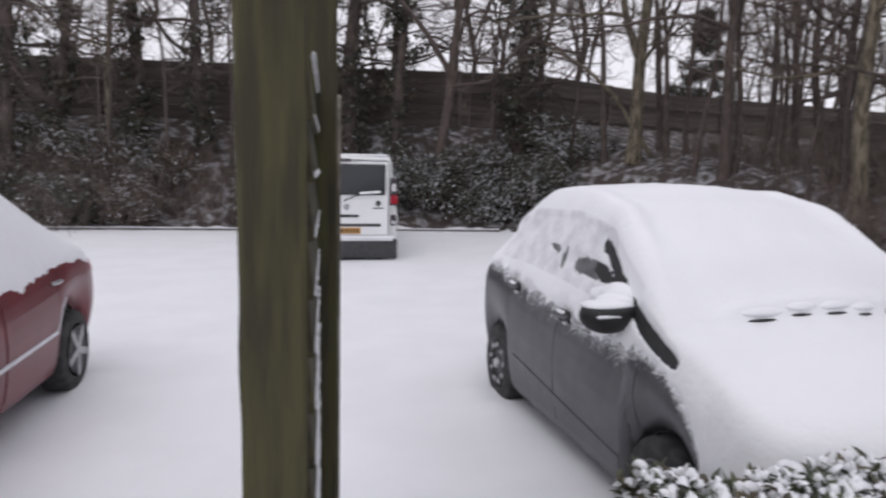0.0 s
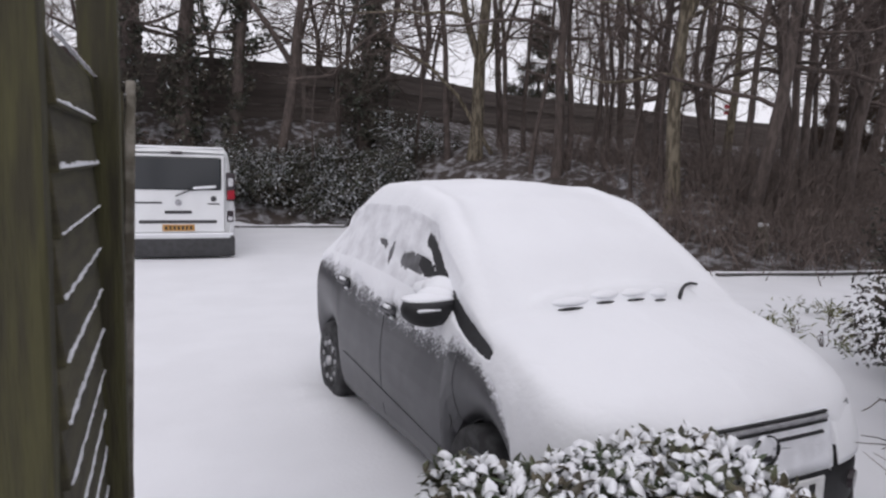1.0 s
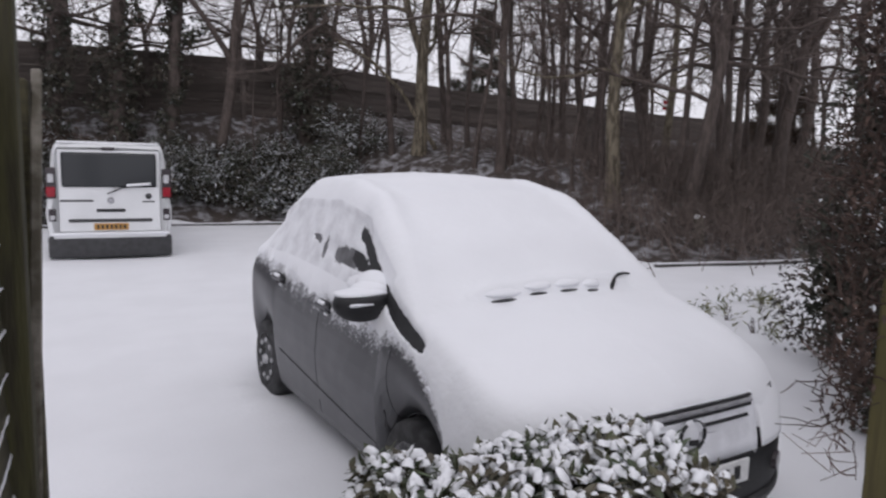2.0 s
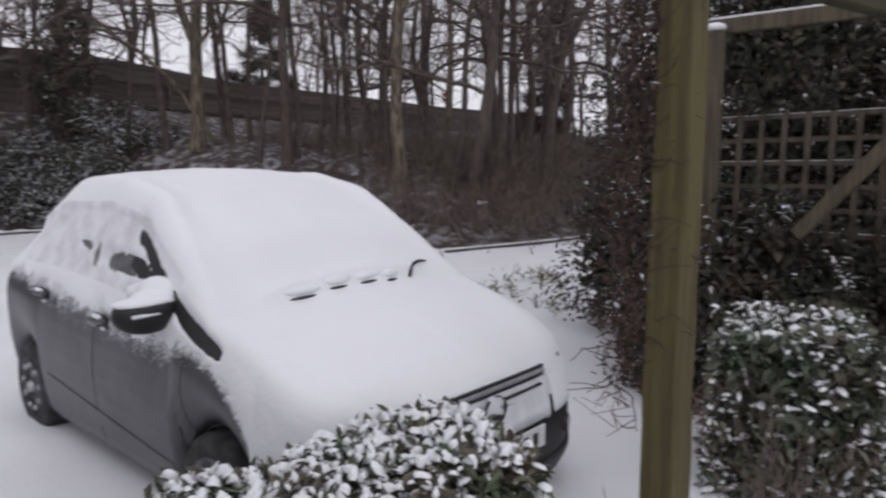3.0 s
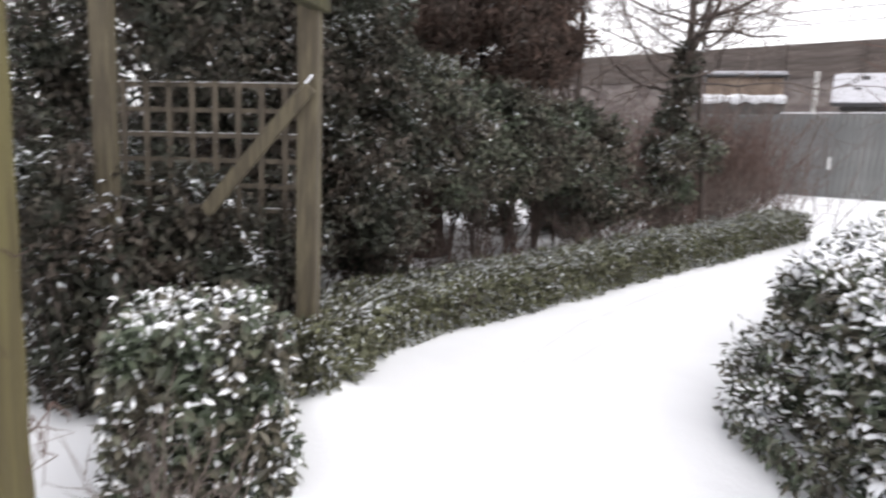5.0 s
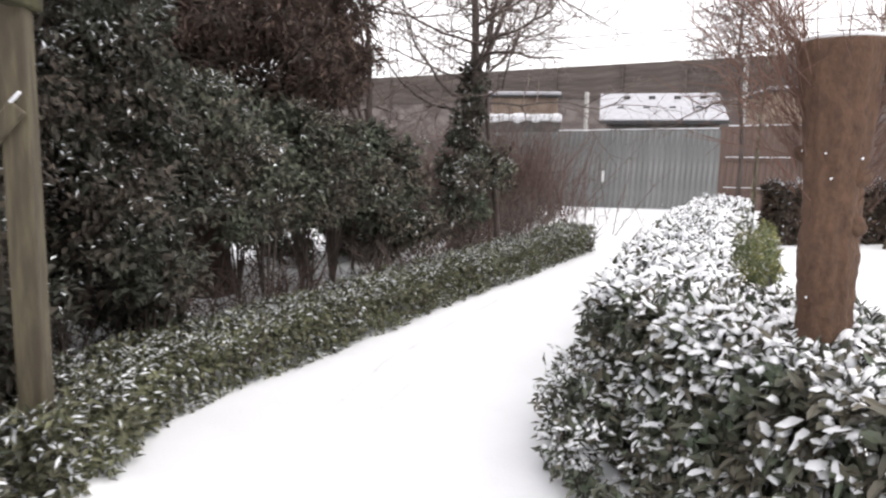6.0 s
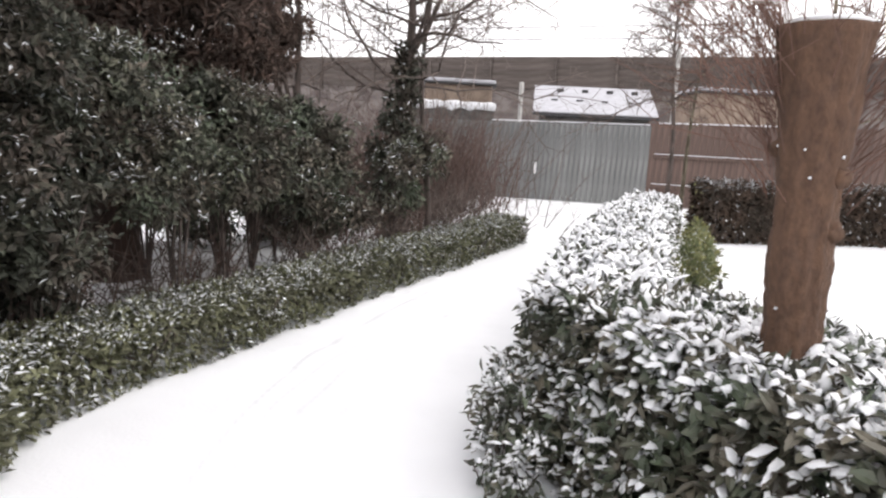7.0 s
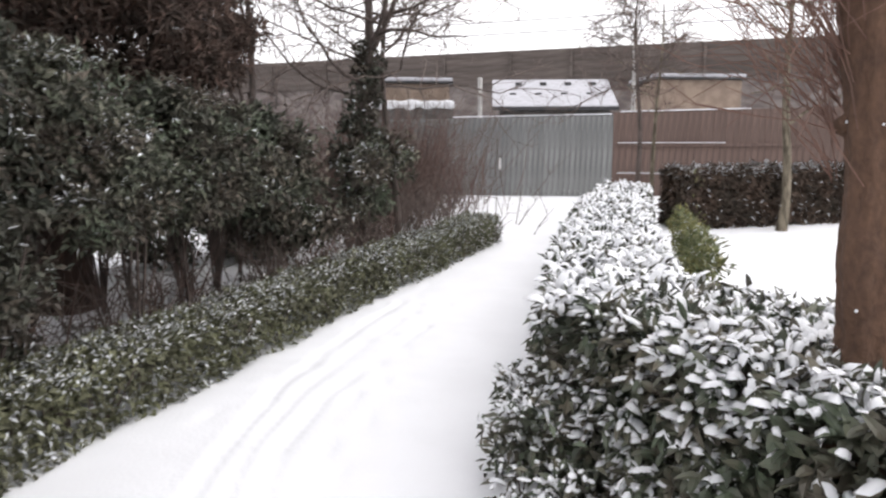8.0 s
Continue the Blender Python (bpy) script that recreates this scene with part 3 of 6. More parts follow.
def snow_blanket(name, m, sh, mask, thick, label, group="", dust=False, thin=None):
    """Snow lying on a car's skin, thick where the mask is well above zero and feathering out at its edge."""
    ob = thing(name, label, "snow", m, group)
    S, A = np.linspace(0.0, sh.length, 260), np.linspace(0.1, 1, 130)
    Vs, Fs, base, slots = [], [], 0, []
    for side in (-1, 1):
        ss, aa = np.meshgrid(S, A, indexing="ij")
        P = sh.point(ss, aa, side, np.full(ss.shape, 0.0))
        e = 0.02
        P1, P2 = sh.point(np.clip(ss + e, 0, sh.length), aa, side), sh.point(ss, np.clip(aa + e, 0, 1), side)
        P0 = sh.point(np.clip(ss - e, 0, sh.length), aa, side)
        P3 = sh.point(ss, np.clip(aa - e, 0, 1), side)
        N = np.cross(P1 - P0, P2 - P3) * side
        N /= np.linalg.norm(N, axis=-1)[..., None] + 1e-9
        N = np.where(N[..., 2:3] < -0.2, -N, N)
        mk = mask(ss, aa, side, N[..., 2], P)
        h = thick(ss, aa, side, N[..., 2], P) * np.sqrt(np.clip(mk, 0, 1)) - 0.006 * (mk <= 0)
        N2 = N + np.array([0, 0, 0.6])
        N2 /= np.linalg.norm(N2, axis=-1)[..., None]
        N2 = np.where((aa > 0.985)[..., None], N2 * np.array([0.0, 1, 1]), N2)
        Q = P + N2 * h[..., None]
        n, mm = ss.shape
        k = np.arange(n * mm).reshape(n, mm)
        F = np.stack([k[:-1, :-1], k[1:, :-1], k[1:, 1:], k[:-1, 1:]], -1).reshape(-1, 4)
        keep = (mk[:-1, :-1] > 0) | (mk[1:, :-1] > 0) | (mk[1:, 1:] > 0) | (mk[:-1, 1:] > 0)
        F = F[keep.reshape(-1)]
        slots.append(thin(ss, aa)[:-1, :-1].reshape(-1)[keep.reshape(-1)] if thin else np.zeros(len(F)))
        if side > 0:
            F = F[:, ::-1]
        Vs.append(Q.reshape(-1, 3))
        Fs.append(F + base)
        base += n * mm
    mesh_ob("snow_layer", np.concatenate(Vs), np.concatenate(Fs), [SNOW_THIN if dust else SNOW, SNOW_STREAKED], ob, smooth=True, slots=np.concatenate(slots))
    return ob


# the grey compact car, nose towards the hedge
GREY_M = pose(2.495, 2.1, 0.0, 0, 0, 4.6) @ Matrix.Diagonal((1.035, 1, 1, 1))
grey_shell = Shell({
    "w": ([0, 0.03, 0.06, 0.12, 0.18, 0.25, 0.34, 0.6, 1.0, 3.0, 3.43, 3.65, 3.74], [0.4, 0.54, 0.63, 0.74, 0.8, 0.845, 0.875, 0.89, 0.9, 0.925, 0.91, 0.83, 0.7]),
    "sill": ([0, 0.2, 0.5, 3.0, 3.74], [0.22, 0.17, 0.13, 0.13, 0.28]),
    "belt": ([0, 0.05, 0.2, 0.6, 0.95, 1.5, 2.8, 3.43, 3.66, 3.74], [0.5, 0.57, 0.68, 0.83, 0.91, 0.94, 1.0, 1.02, 0.96, 0.83]),
    "rail": ([0, 0.02, 0.08, 0.2, 0.6, 0.95, 1.25, 1.65, 2.1, 2.8, 3.33, 3.61, 3.74], [0.56, 0.62, 0.69, 0.77, 0.91, 1.0, 1.2, 1.44, 1.51, 1.47, 1.33, 1.11, 0.86]),
    "wr": ([0, 0.1, 0.17, 0.3, 0.6, 0.95, 1.65, 2.8, 3.43, 3.74], [0.33, 0.57, 0.65, 0.72, 0.77, 0.79, 0.69, 0.665, 0.6, 0.5]),
    "top": ([0, 0.02, 0.08, 0.2, 0.5, 0.95, 1.3, 1.72, 2.15, 2.55, 3.0, 3.42, 3.65, 3.74], [0.6, 0.67, 0.75, 0.83, 0.93, 1.04, 1.28, 1.51, 1.59, 1.6, 1.565, 1.45, 1.2, 0.9]),
}, 3.74, ((0.84, 0.24), (3.17, 0.24)), 0.315)
grey = car(GREY_M, grey_shell, PAINT_GREY, "dark grey compact hatchback car under a thick blanket of snow", ALLOY, 9, True, 0.3, 0.79, 0.24)


def window_shape(front):
    def f(u, v, S, A):
        return S + front * (v * 0.34) * (1 - u), A
    return f


for side in (-1, 1):
    front = patch(grey_shell, "door_front", PAINT_GREY, grey, 1.06, 2.0, 0.03, 0.515, side, 0.003, 16, 10)
    rear = patch(grey_shell, "door_rear", PAINT_GREY, grey, 2.015, 2.76, 0.03, 0.515, side, 0.003, 14, 10)
    for d, s0 in ((front, 1.92), (rear, 2.74)):
        x, z = grey_shell.at(s0 + 0.08, 0.482)
        h = part("handle_cup", box_bm(0.02, 0.16, 0.07, pose(side * (float(x) + 0.008), s0, float(z) - 0.035), 0.015), PLASTIC, d, "black recess behind the handle")
        part("handle", box_bm(0.03, 0.19, 0.03, pose(side * (float(x) + 0.03), s0, float(z) - 0.012), 0.012, 2), PAINT_GREY, d, "grey door handle")
    patch(grey_shell, "window_front", FROSTED, grey, 1.28, 2.0, 0.545, 0.71, side, 0.0012, 12, 6, window_shape(1))
    patch(grey_shell, "window_rear", FROSTED, grey, 2.08, 2.75, 0.545, 0.71, side, 0.0012, 12, 6)
    patch(grey_shell, "window_quarter", GLASS, grey, 2.8, 3.2, 0.56, 0.69, side, 0.003, 8, 5)
    patch(grey_shell, "side_crease", PAINT_GREY, grey, 1.12, 2.72, 0.15, 0.185, side, 0.008, 20, 3, lambda u, v, S, A: (S, A + 0.05 * u), "pressed crease along the doors")
    patch(grey_shell, "windscreen_pillar", PLASTIC, grey, 0.7, 1.75, 0.0, 1.0, side, 0.003, 24, 3, lambda u, v, S, A: (S, 0.542 + np.clip(S - 0.7, 0, 1.2) * 0.12 + (v - 0.5) * 0.12), "black pillar strip")
    if side < 0:
        mirror = new("door_mirror")
        mirror.parent = grey
        mirror.matrix_basis = pose(-0.93, 1.3, 0.962)
        bm = bmesh.new()
        bmesh.ops.create_uvsphere(bm, u_segments=24, v_segments=14, radius=1.0)
        bmesh.ops.transform(bm, matrix=pose(0, 0, 0.07) @ Matrix.Diagonal((0.16, 0.085, 0.1, 1)), verts=bm.verts)
        for v in bm.verts:
            v.co.z = min(v.co.z, 0.115)
            v.co.y = min(v.co.y, 0.05)
        part("mirror_shell", bm, PLASTIC, mirror, "black mirror housing", True)
        part("mirror_arm", box_bm(0.16, 0.09, 0.12, pose(0.13, 0.03, -0.04), 0.02), PLASTIC, mirror)
        part("mirror_lip", box_bm(0.13, 0.02, 0.018, pose(-0.04, -0.078, 0.065), 0.008), SNOW_THIN, mirror, "thin white line on the housing")
    patch(grey_shell, "headlight", CLEAR_LENS, grey, 0.1, 0.46, 0.44, 0.68, side, 0.004, 10, 6, None, "clear headlight, mostly snowed over")
    patch(grey_shell, "tail_light", RED_LENS, grey, 3.52, 3.64, 0.36, 0.6, side, 0.005, 6, 6)
# nose: bumper, grille bars, badge, plate
def front_y(x, z):
    """The bow of the nose, by half-width and height."""
    return 0.2 * (abs(x) / 0.86) ** 4.5 - 0.015 + 0.2 * max(0.0, z - 0.46) + 0.12 * max(0.0, 0.3 - z)


def fascia(name, material, parent, x0, x1, z0, z1, lift=0.0, label="", thick=0.04, n=14, m=5, slope=0.0, back=0.0):
    """A bowed panel of the nose between two widths and heights; slope raises its outer end."""
    V, F = [], []
    for lay in (0, 1):
        for i in range(n):
            x = x0 + (x1 - x0) * i / (n - 1)
            for j in range(m):
                z = z0 + (z1 - z0) * j / (m - 1) + slope * abs(x)
                edge = min(j, m - 1 - j) == 0
                V.append((x, front_y(x, z) - lift + back * (j / (m - 1)) ** 4 + (thick if lay else 0.006 * edge), z))
    o = n * m
    for i in range(n - 1):
        for j in range(m - 1):
            k = i * m + j
            F.append((k, k + m, k + m + 1, k + 1))
            F.append((o + k, o + k + 1, o + k + m + 1, o + k + m))
        F.append((i * m, o + i * m, o + (i + 1) * m, (i + 1) * m))
        F.append((i * m + m - 1, (i + 1) * m + m - 1, o + (i + 1) * m + m - 1, o + i * m + m - 1))
    for i in (0, n - 1):
        for j in range(m - 1):
            k = i * m + j
            F.append((k, k + 1, o + k + 1, o + k))
    return mesh_ob(name, V, F, material, parent, label, True)


bumper = fascia("bumper", PLASTIC, grey, -0.87, 0.87, 0.14, 0.475, 0.0, "black lower bumper", 0.1, 24, 7)
fascia("front_panel", PAINT_GREY, grey, -0.7, 0.7, 0.46, 0.715, -0.012, "grey nose panel", 0.06, 24, 7)
fascia("bumper_lip", PLASTIC_GREY, bumper, -0.84, 0.84, 0.17, 0.225, 0.02, "grey bumper lip", 0.03, 24, 3, 0.03)
for side in (-1, 1):
    part("fog_lamp", cyl_bm(0.045, 0.03, 16), DARK_LENS, bumper).matrix_basis = pose(side * 0.64, front_y(0.64, 0.36) - 0.005, 0.36, 90, 0, side * 25)
    part("shut_line", bar_bm((side * 0.445, front_y(0.445, 0.48) - 0.012, 0.48), (side * 0.447, front_y(0.447, 0.57) - 0.008, 0.57), 0.006, 0.03, 0.001), PLASTIC, grey, "dark seam beside the grille")
grille = fascia("grille", PLASTIC, grey, -0.42, 0.42, 0.485, 0.715, 0.002, "black radiator grille, mostly filled with snow")
for z, w, h in ((0.728, 0.41, 0.005), (0.69, 0.4, 0.008), (0.645, 0.37, 0.007)):
    for side in (-1, 1):
        fascia("grille_bar", PLASTIC, grille, side * (0.0 if z > 0.68 else 0.085), side * w, z - h, z + h, 0.026, "black grille bar", 0.03, 8, 3)
fascia("grille_strip", DULL_STRIP, grille, -0.4, 0.4, 0.7, 0.721, 0.034, "grey frosted strip above the grille", 0.02, 14, 3)
badge = new("badge")
badge.parent = grey
by_ = front_y(0, 0.62) - 0.03
for lo, hi, rad in ((2.2, 6.6, 0.008), (0.2, 1.6, 0.004)):
    arc = [(-0.02 + 0.072 * math.cos(q), by_ - 0.012, 0.625 + 0.068 * math.sin(q)) for q in np.linspace(lo, hi, 22)]
    V, F = tubes([(arc, [rad] * 22)], 6)
    mesh_ob("badge_ring", V, F, PLASTIC, badge, "dark ring showing through snow", True)
bm = bmesh.new()
bmesh.ops.create_uvsphere(bm, u_segments=18, v_segments=12, radius=0.06)
for v in bm.verts:
    v.co *= 1 + 0.15 * noise.noise(v.co * 22)
bmesh.ops.transform(bm, matrix=pose(-0.02, by_ + 0.006, 0.633) @ Matrix.Diagonal((1, 0.4, 0.95, 1)), verts=bm.verts)
part("badge_star", bm, SNOW_THIN, badge, "snow packed into the badge", True)
part("badge_gap", box_bm(0.062, 0.014, 0.03, pose(-0.015, by_ - 0.016, 0.582, -14, 12, 0), 0.008, 2), PLASTIC, badge, "dark gap below the badge centre")
plate = part("number_plate", box_bm(0.52, 0.012, 0.11, pose(0.08, -0.04, 0.355), 0.004), PLATE_W, grey, "white front number plate")
for k in range(6):
    part("character_bar", box_bm(0.035, 0.004, 0.06, pose(-0.12 + 0.075 * k, -0.049, 0.38)), PLASTIC, plate)
wiper = new("wiper")
wiper.parent = grey
def grey_mask(s, a, side, nz, P):
    v = P[..., 2] + 0.6 * P[..., 0] * side
    e = 0.6 * pnoise(s, v, 9, 3) + 0.5 * pnoise(s, v, 22, 8)
    fr = 0.6 * pnoise(s, v, 48, 6) + 0.5 * pnoise(s, v, 90, 9)
    lower = (a - snow_line(s)) * 8 + 0.3 * e + 0.12 * fr
    m = np.where(s > 0.95, lower, np.minimum(lower, (nz - 0.12) * 4 + 0.3 * e + 0.25))
    m = np.where(s < 0.12, np.where(a > 0.5, np.maximum(m, 0.35 + 0.3 * e), m), m)
    m = np.where((s < 0.045) & (P[..., 2] < 0.7), -1.0, m)
    m = np.where((s < 0.5) & (a > 0.36) & (a < 0.7) & (s > 0.1), np.maximum(m, 0.2 + 0.35 * e), m)
    m = np.where(s > 3.54, np.minimum(m, (3.65 - s) * 8 + 0.2 * e), m)
    # bare glass in the front and rear door windows
    c1 = 1 - ((s - 1.77) / 0.3) ** 2 - ((a - 0.607 + (s - 1.8) * 0.02) / 0.019) ** 2
    c2 = 1 - ((s - 2.34) / 0.09) ** 2 - ((a - 0.618 - (s - 2.33) * 0.05) / 0.009) ** 2
    c3 = 1 - ((s - 2.17) / 0.035) ** 2 - ((a - 0.605) / 0.026) ** 2
    m = np.minimum(m, 0.1 - np.maximum(np.maximum(c1, c2), c3) + 0.25 * e + 0.4 * fr)
    # dark line along the foot of the pillar
    line = 0.542 + np.clip((s - 0.7), 0, 1.2) * 0.12
    dark = (np.interp(s, [0.78, 0.85, 0.95, 1.1, 1.3, 1.75], [0.02, 0.056, 0.06, 0.034, 0.017, 0.014]) - np.abs(a - line)) * 26
    m = np.where((s > 0.78) & (s < 1.75), np.minimum(m, -dark + 0.14 * e + 0.12 * fr + (0.15 if side > 0 else 0)), m)
    return m


def grey_thick(s, a, side, nz, P):
    x = P[..., 0]
    t = 0.03 + 0.06 * np.clip(nz - 0.2, 0, 1) + 0.006 * vnoise(s, x, 3, 2) + 0.003 * vnoise(s, x, 14, 4)
    t = t * np.interp(s, [0, 0.4, 0.9, 0.97, 1.3], [0.6, 0.7, 0.5, 0.8, 1.0])
    t = np.where((s > 1.2) & (a < 0.69), t * np.interp(a, [0.52, 0.56, 0.58, 0.66, 0.71], [0.95, 0.55, 0.38, 0.4, 1.0]), t)
    ridge = 0.04 * np.exp(-((s - 1.0 + 0.1 * x * x) / 0.045) ** 2) * np.clip((0.55 - np.abs(x + 0.02)) * 8, 0, 1)
    return t + ridge


def on_snow(x, s):
    """Height of the snow on the bonnet at a place."""
    A = np.linspace(0.72, 1, 60)
    X, Z = grey_shell.at(np.full(60, s), A)
    i = int(np.argmin(np.abs(X - abs(x))))
    P = np.array([[x, s, Z[i]]])
    return float(Z[i] + grey_thick(np.array([s]), A[i:i + 1], 1, np.array([0.9]), P)[0])


snow_grey = snow_blanket("snow_cover", GREY_M, grey_shell, grey_mask, grey_thick, "thick fresh snow lying over a grey car", thin=lambda s, a: (s > 1.35 + 2.0 * (a - 0.56)) & (s < 3.25) & (a > 0.555) & (a < 0.7))


def dust_mask(s, a, side, nz, P):
    """Speckles that thin out below the edge of the snow."""
    d = (snow_line(s) - a) / 0.085
    v = P[..., 2] + 0.6 * P[..., 0] * side
    g = 0.5 * pnoise(s, v, 55, 21) + 0.45 * pnoise(s, v, 100, 22) + 0.35 * pnoise(s, v, 12, 23)
    return np.where((d > -0.5) & (d < 1.3) & (s > 0.3) & (s < 3.5), g - 0.12 - 0.62 * np.clip(d, 0, 2), -1.0)


snow_blanket("snow_dusting", GREY_M, grey_shell, dust_mask, lambda s, a, side, nz, P: 0.011 + 0 * s, "thin speckled snow dusting the doors of a grey car", dust=True)
# black lenses stand in for the shadowed gaps under the snow ridge
for x, w in ((-0.33, 0.2), (-0.11, 0.15), (0.08, 0.15), (0.24, 0.1)):
    s0 = 0.93 - 0.1 * x * x
    bm = bmesh.new()
    bmesh.ops.create_uvsphere(bm, u_segments=14, v_segments=8, radius=0.5)
    bmesh.ops.transform(bm, matrix=pose(x, s0, on_snow(x, s0) + 0.0, 0, 0, 4) @ Matrix.Diagonal((w, 0.036, 0.018, 1)), verts=bm.verts)
    part("gap_shade", bm, PLASTIC, wiper, "black lens for a shadowed gap in the snow", True)
    bm = bmesh.new()
    bmesh.ops.create_uvsphere(bm, u_segments=18, v_segments=10, radius=0.5)
    for v in bm.verts:
        v.co *= 1 + 0.12 * noise.noise(v.co * 3 + Vector((x * 20, 0, 0)))
    bmesh.ops.transform(bm, matrix=pose(x, s0 + 0.034, on_snow(x, s0 + 0.03) + 0.0, 0, 0, 4) @ Matrix.Diagonal((w * 1.35, 0.1, 0.05, 1)), verts=bm.verts)
    part("wiper_snow", bm, SNOW, snow_grey, "small ridge of snow over the wiper", True)
zt = on_snow(0.36, 0.93)
V, F = tubes([([(0.37, 0.92, zt - 0.01), (0.385, 0.925, zt + 0.02), (0.41, 0.94, zt + 0.045), (0.46, 0.97, zt + 0.06), (0.53, 1.0, zt + 0.062), (0.6, 1.02, zt + 0.05)], [0.014, 0.013, 0.01, 0.009, 0.008, 0.007])], 6)
mesh_ob("wiper_arm", V, F, PLASTIC, wiper, "curved black wiper arm", True)
for cx, cy, cz, rx, ry, rz in ((-0.94, 1.305, 1.083, 0.15, 0.08, 0.026), (-0.87, 1.35, 1.09, 0.11, 0.09, 0.042), (-0.81, 1.42, 1.1, 0.1, 0.13, 0.075), (-0.83, 1.52, 1.075, 0.07, 0.17, 0.055)):
    bm = bmesh.new()
    bmesh.ops.create_uvsphere(bm, u_segments=20, v_segments=12, radius=1.0)
    for v in bm.verts:
        v.co *= 1 + 0.1 * noise.noise(v.co * 2.2 + Vector((cx * 9, 0, 0)))
    bmesh.ops.transform(bm, matrix=pose(cx, cy, cz) @ Matrix.Diagonal((rx, ry, rz, 1)), verts=bm.verts)
    part("mirror_snow", bm, SNOW, snow_grey, "", True)
for s0 in (1.92, 2.74):
    x, z = grey_shell.at(s0, 0.482)
    part("handle_snow", box_bm(0.024, 0.09, 0.026, pose(-float(x) - 0.03, s0 + 0.01, float(z) + 0.014), 0.01, 2), SNOW, snow_grey, "", True)
    part("handle_snow", box_bm(0.016, 0.05, 0.02, pose(-float(x) - 0.015, s0 - 0.03, float(z) - 0.045), 0.007, 2), SNOW, snow_grey, "", True)
fascia("nose_snow", SNOW_THIN, snow_grey, -0.435, 0.435, 0.475, 0.735, 0.014, "thin snow packed over the grille", 0.02, 14, 6)
fascia("headlight_snow", SNOW, snow_grey, 0.465, 0.86, 0.475, 0.74, 0.016, "snow over the headlight", 0.12, 14, 9, 0.0, 0.07)

# the dark red car
RED_M = pose(-2.76, 2.1, 0.0)
red_shell = Shell({
    "w": ([0, 0.05, 0.2, 0.5, 1.0, 3.4, 3.85, 4.08, 4.2], [0.5, 0.6, 0.74, 0.83, 0.86, 0.87, 0.86, 0.82, 0.7]),
    "sill": ([0, 0.2, 0.5, 3.3, 4.2], [0.3, 0.22, 0.2, 0.22, 0.36]),
    "belt": ([0, 0.06, 0.25, 0.8, 1.2, 2.0, 3.4, 3.85, 4.1, 4.2], [0.5, 0.56, 0.66, 0.8, 0.9, 0.95, 1.03, 1.03, 0.94, 0.78]),
    "rail": ([0, 0.06, 0.25, 0.8, 1.2, 1.6, 2.0, 2.5, 3.0, 3.4, 3.8, 4.05, 4.2], [0.54, 0.6, 0.72, 0.87, 0.99, 1.24, 1.42, 1.5, 1.46, 1.28, 1.1, 0.99, 0.8]),
    "wr": ([0, 0.1, 0.3, 0.6, 1.2, 2.0, 3.0, 3.6, 4.2], [0.42, 0.56, 0.66, 0.72, 0.74, 0.62, 0.6, 0.62, 0.5]),
    "top": ([0, 0.06, 0.25, 0.8, 1.2, 1.6, 2.0, 2.5, 2.9, 3.3, 3.7, 4.02, 4.2], [0.55, 0.62, 0.75, 0.9, 1.02, 1.28, 1.49, 1.575, 1.53, 1.35, 1.14, 1.03, 0.82]),
}, 4.2, ((0.85, 0.31), (3.53, 0.31)), 0.36)
red = car(RED_M, red_shell, PAINT_RED, "dark red hatchback car with snow on its roof and windows", ALLOY, 5, False, 0.31, 0.76)
for side in (-1, 1):
    d1 = patch(red_shell, "door_front", PAINT_RED, red, 1.25, 2.3, 0.03, 0.51, side, 0.006, 14, 10)
    d2 = patch(red_shell, "door_rear", PAINT_RED, red, 2.33, 3.3, 0.03, 0.51, side, 0.006, 14, 10)
    for d, s0 in ((d1, 2.1), (d2, 3.12)):
        x, z = red_shell.at(s0, 0.45)
        part("handle", box_bm(0.035, 0.17, 0.03, pose(side * (float(x) + 0.025), s0, float(z) - 0.01), 0.012, 2), CHROME, d, "bright door handle")
    patch(red_shell, "side_strip", SNOW_THIN, red, 1.25, 3.28, 0.248, 0.258, side, 0.016, 24, 2, None, "rubbing strip with a line of snow")
    patch(red_shell, "window_side", GLASS, red, 1.5, 3.25, 0.55, 0.7, side, 0.003, 18, 6)
    patch(red_shell, "tail_light", RED_LENS, red, 3.95, 4.1, 0.42, 0.6, side, 0.006, 6, 6)


def red_mask(s, a, side, nz, P):
    e = 0.6 * pnoise(s, P[..., 2], 6, 4) + 0.5 * pnoise(s, P[..., 2], 16, 9) + 0.3 * pnoise(s, P[..., 2], 45, 5)
    m = (a - 0.49 + 0.02 * np.clip(s - 3.3, 0, 1) * 4) * 8 + 0.25 * e
    return np.where(s > 3.6, np.minimum(m, (3.86 - s) * 5 + 0.3 * e), m)


snow_blanket("snow_cover", RED_M, red_shell, red_mask, lambda s, a, side, nz, P: 0.025 + 0.05 * np.clip(nz - 0.2, 0, 1) + 0.004 * vnoise(s, a, 9, 2), "fresh snow lying over a red car")

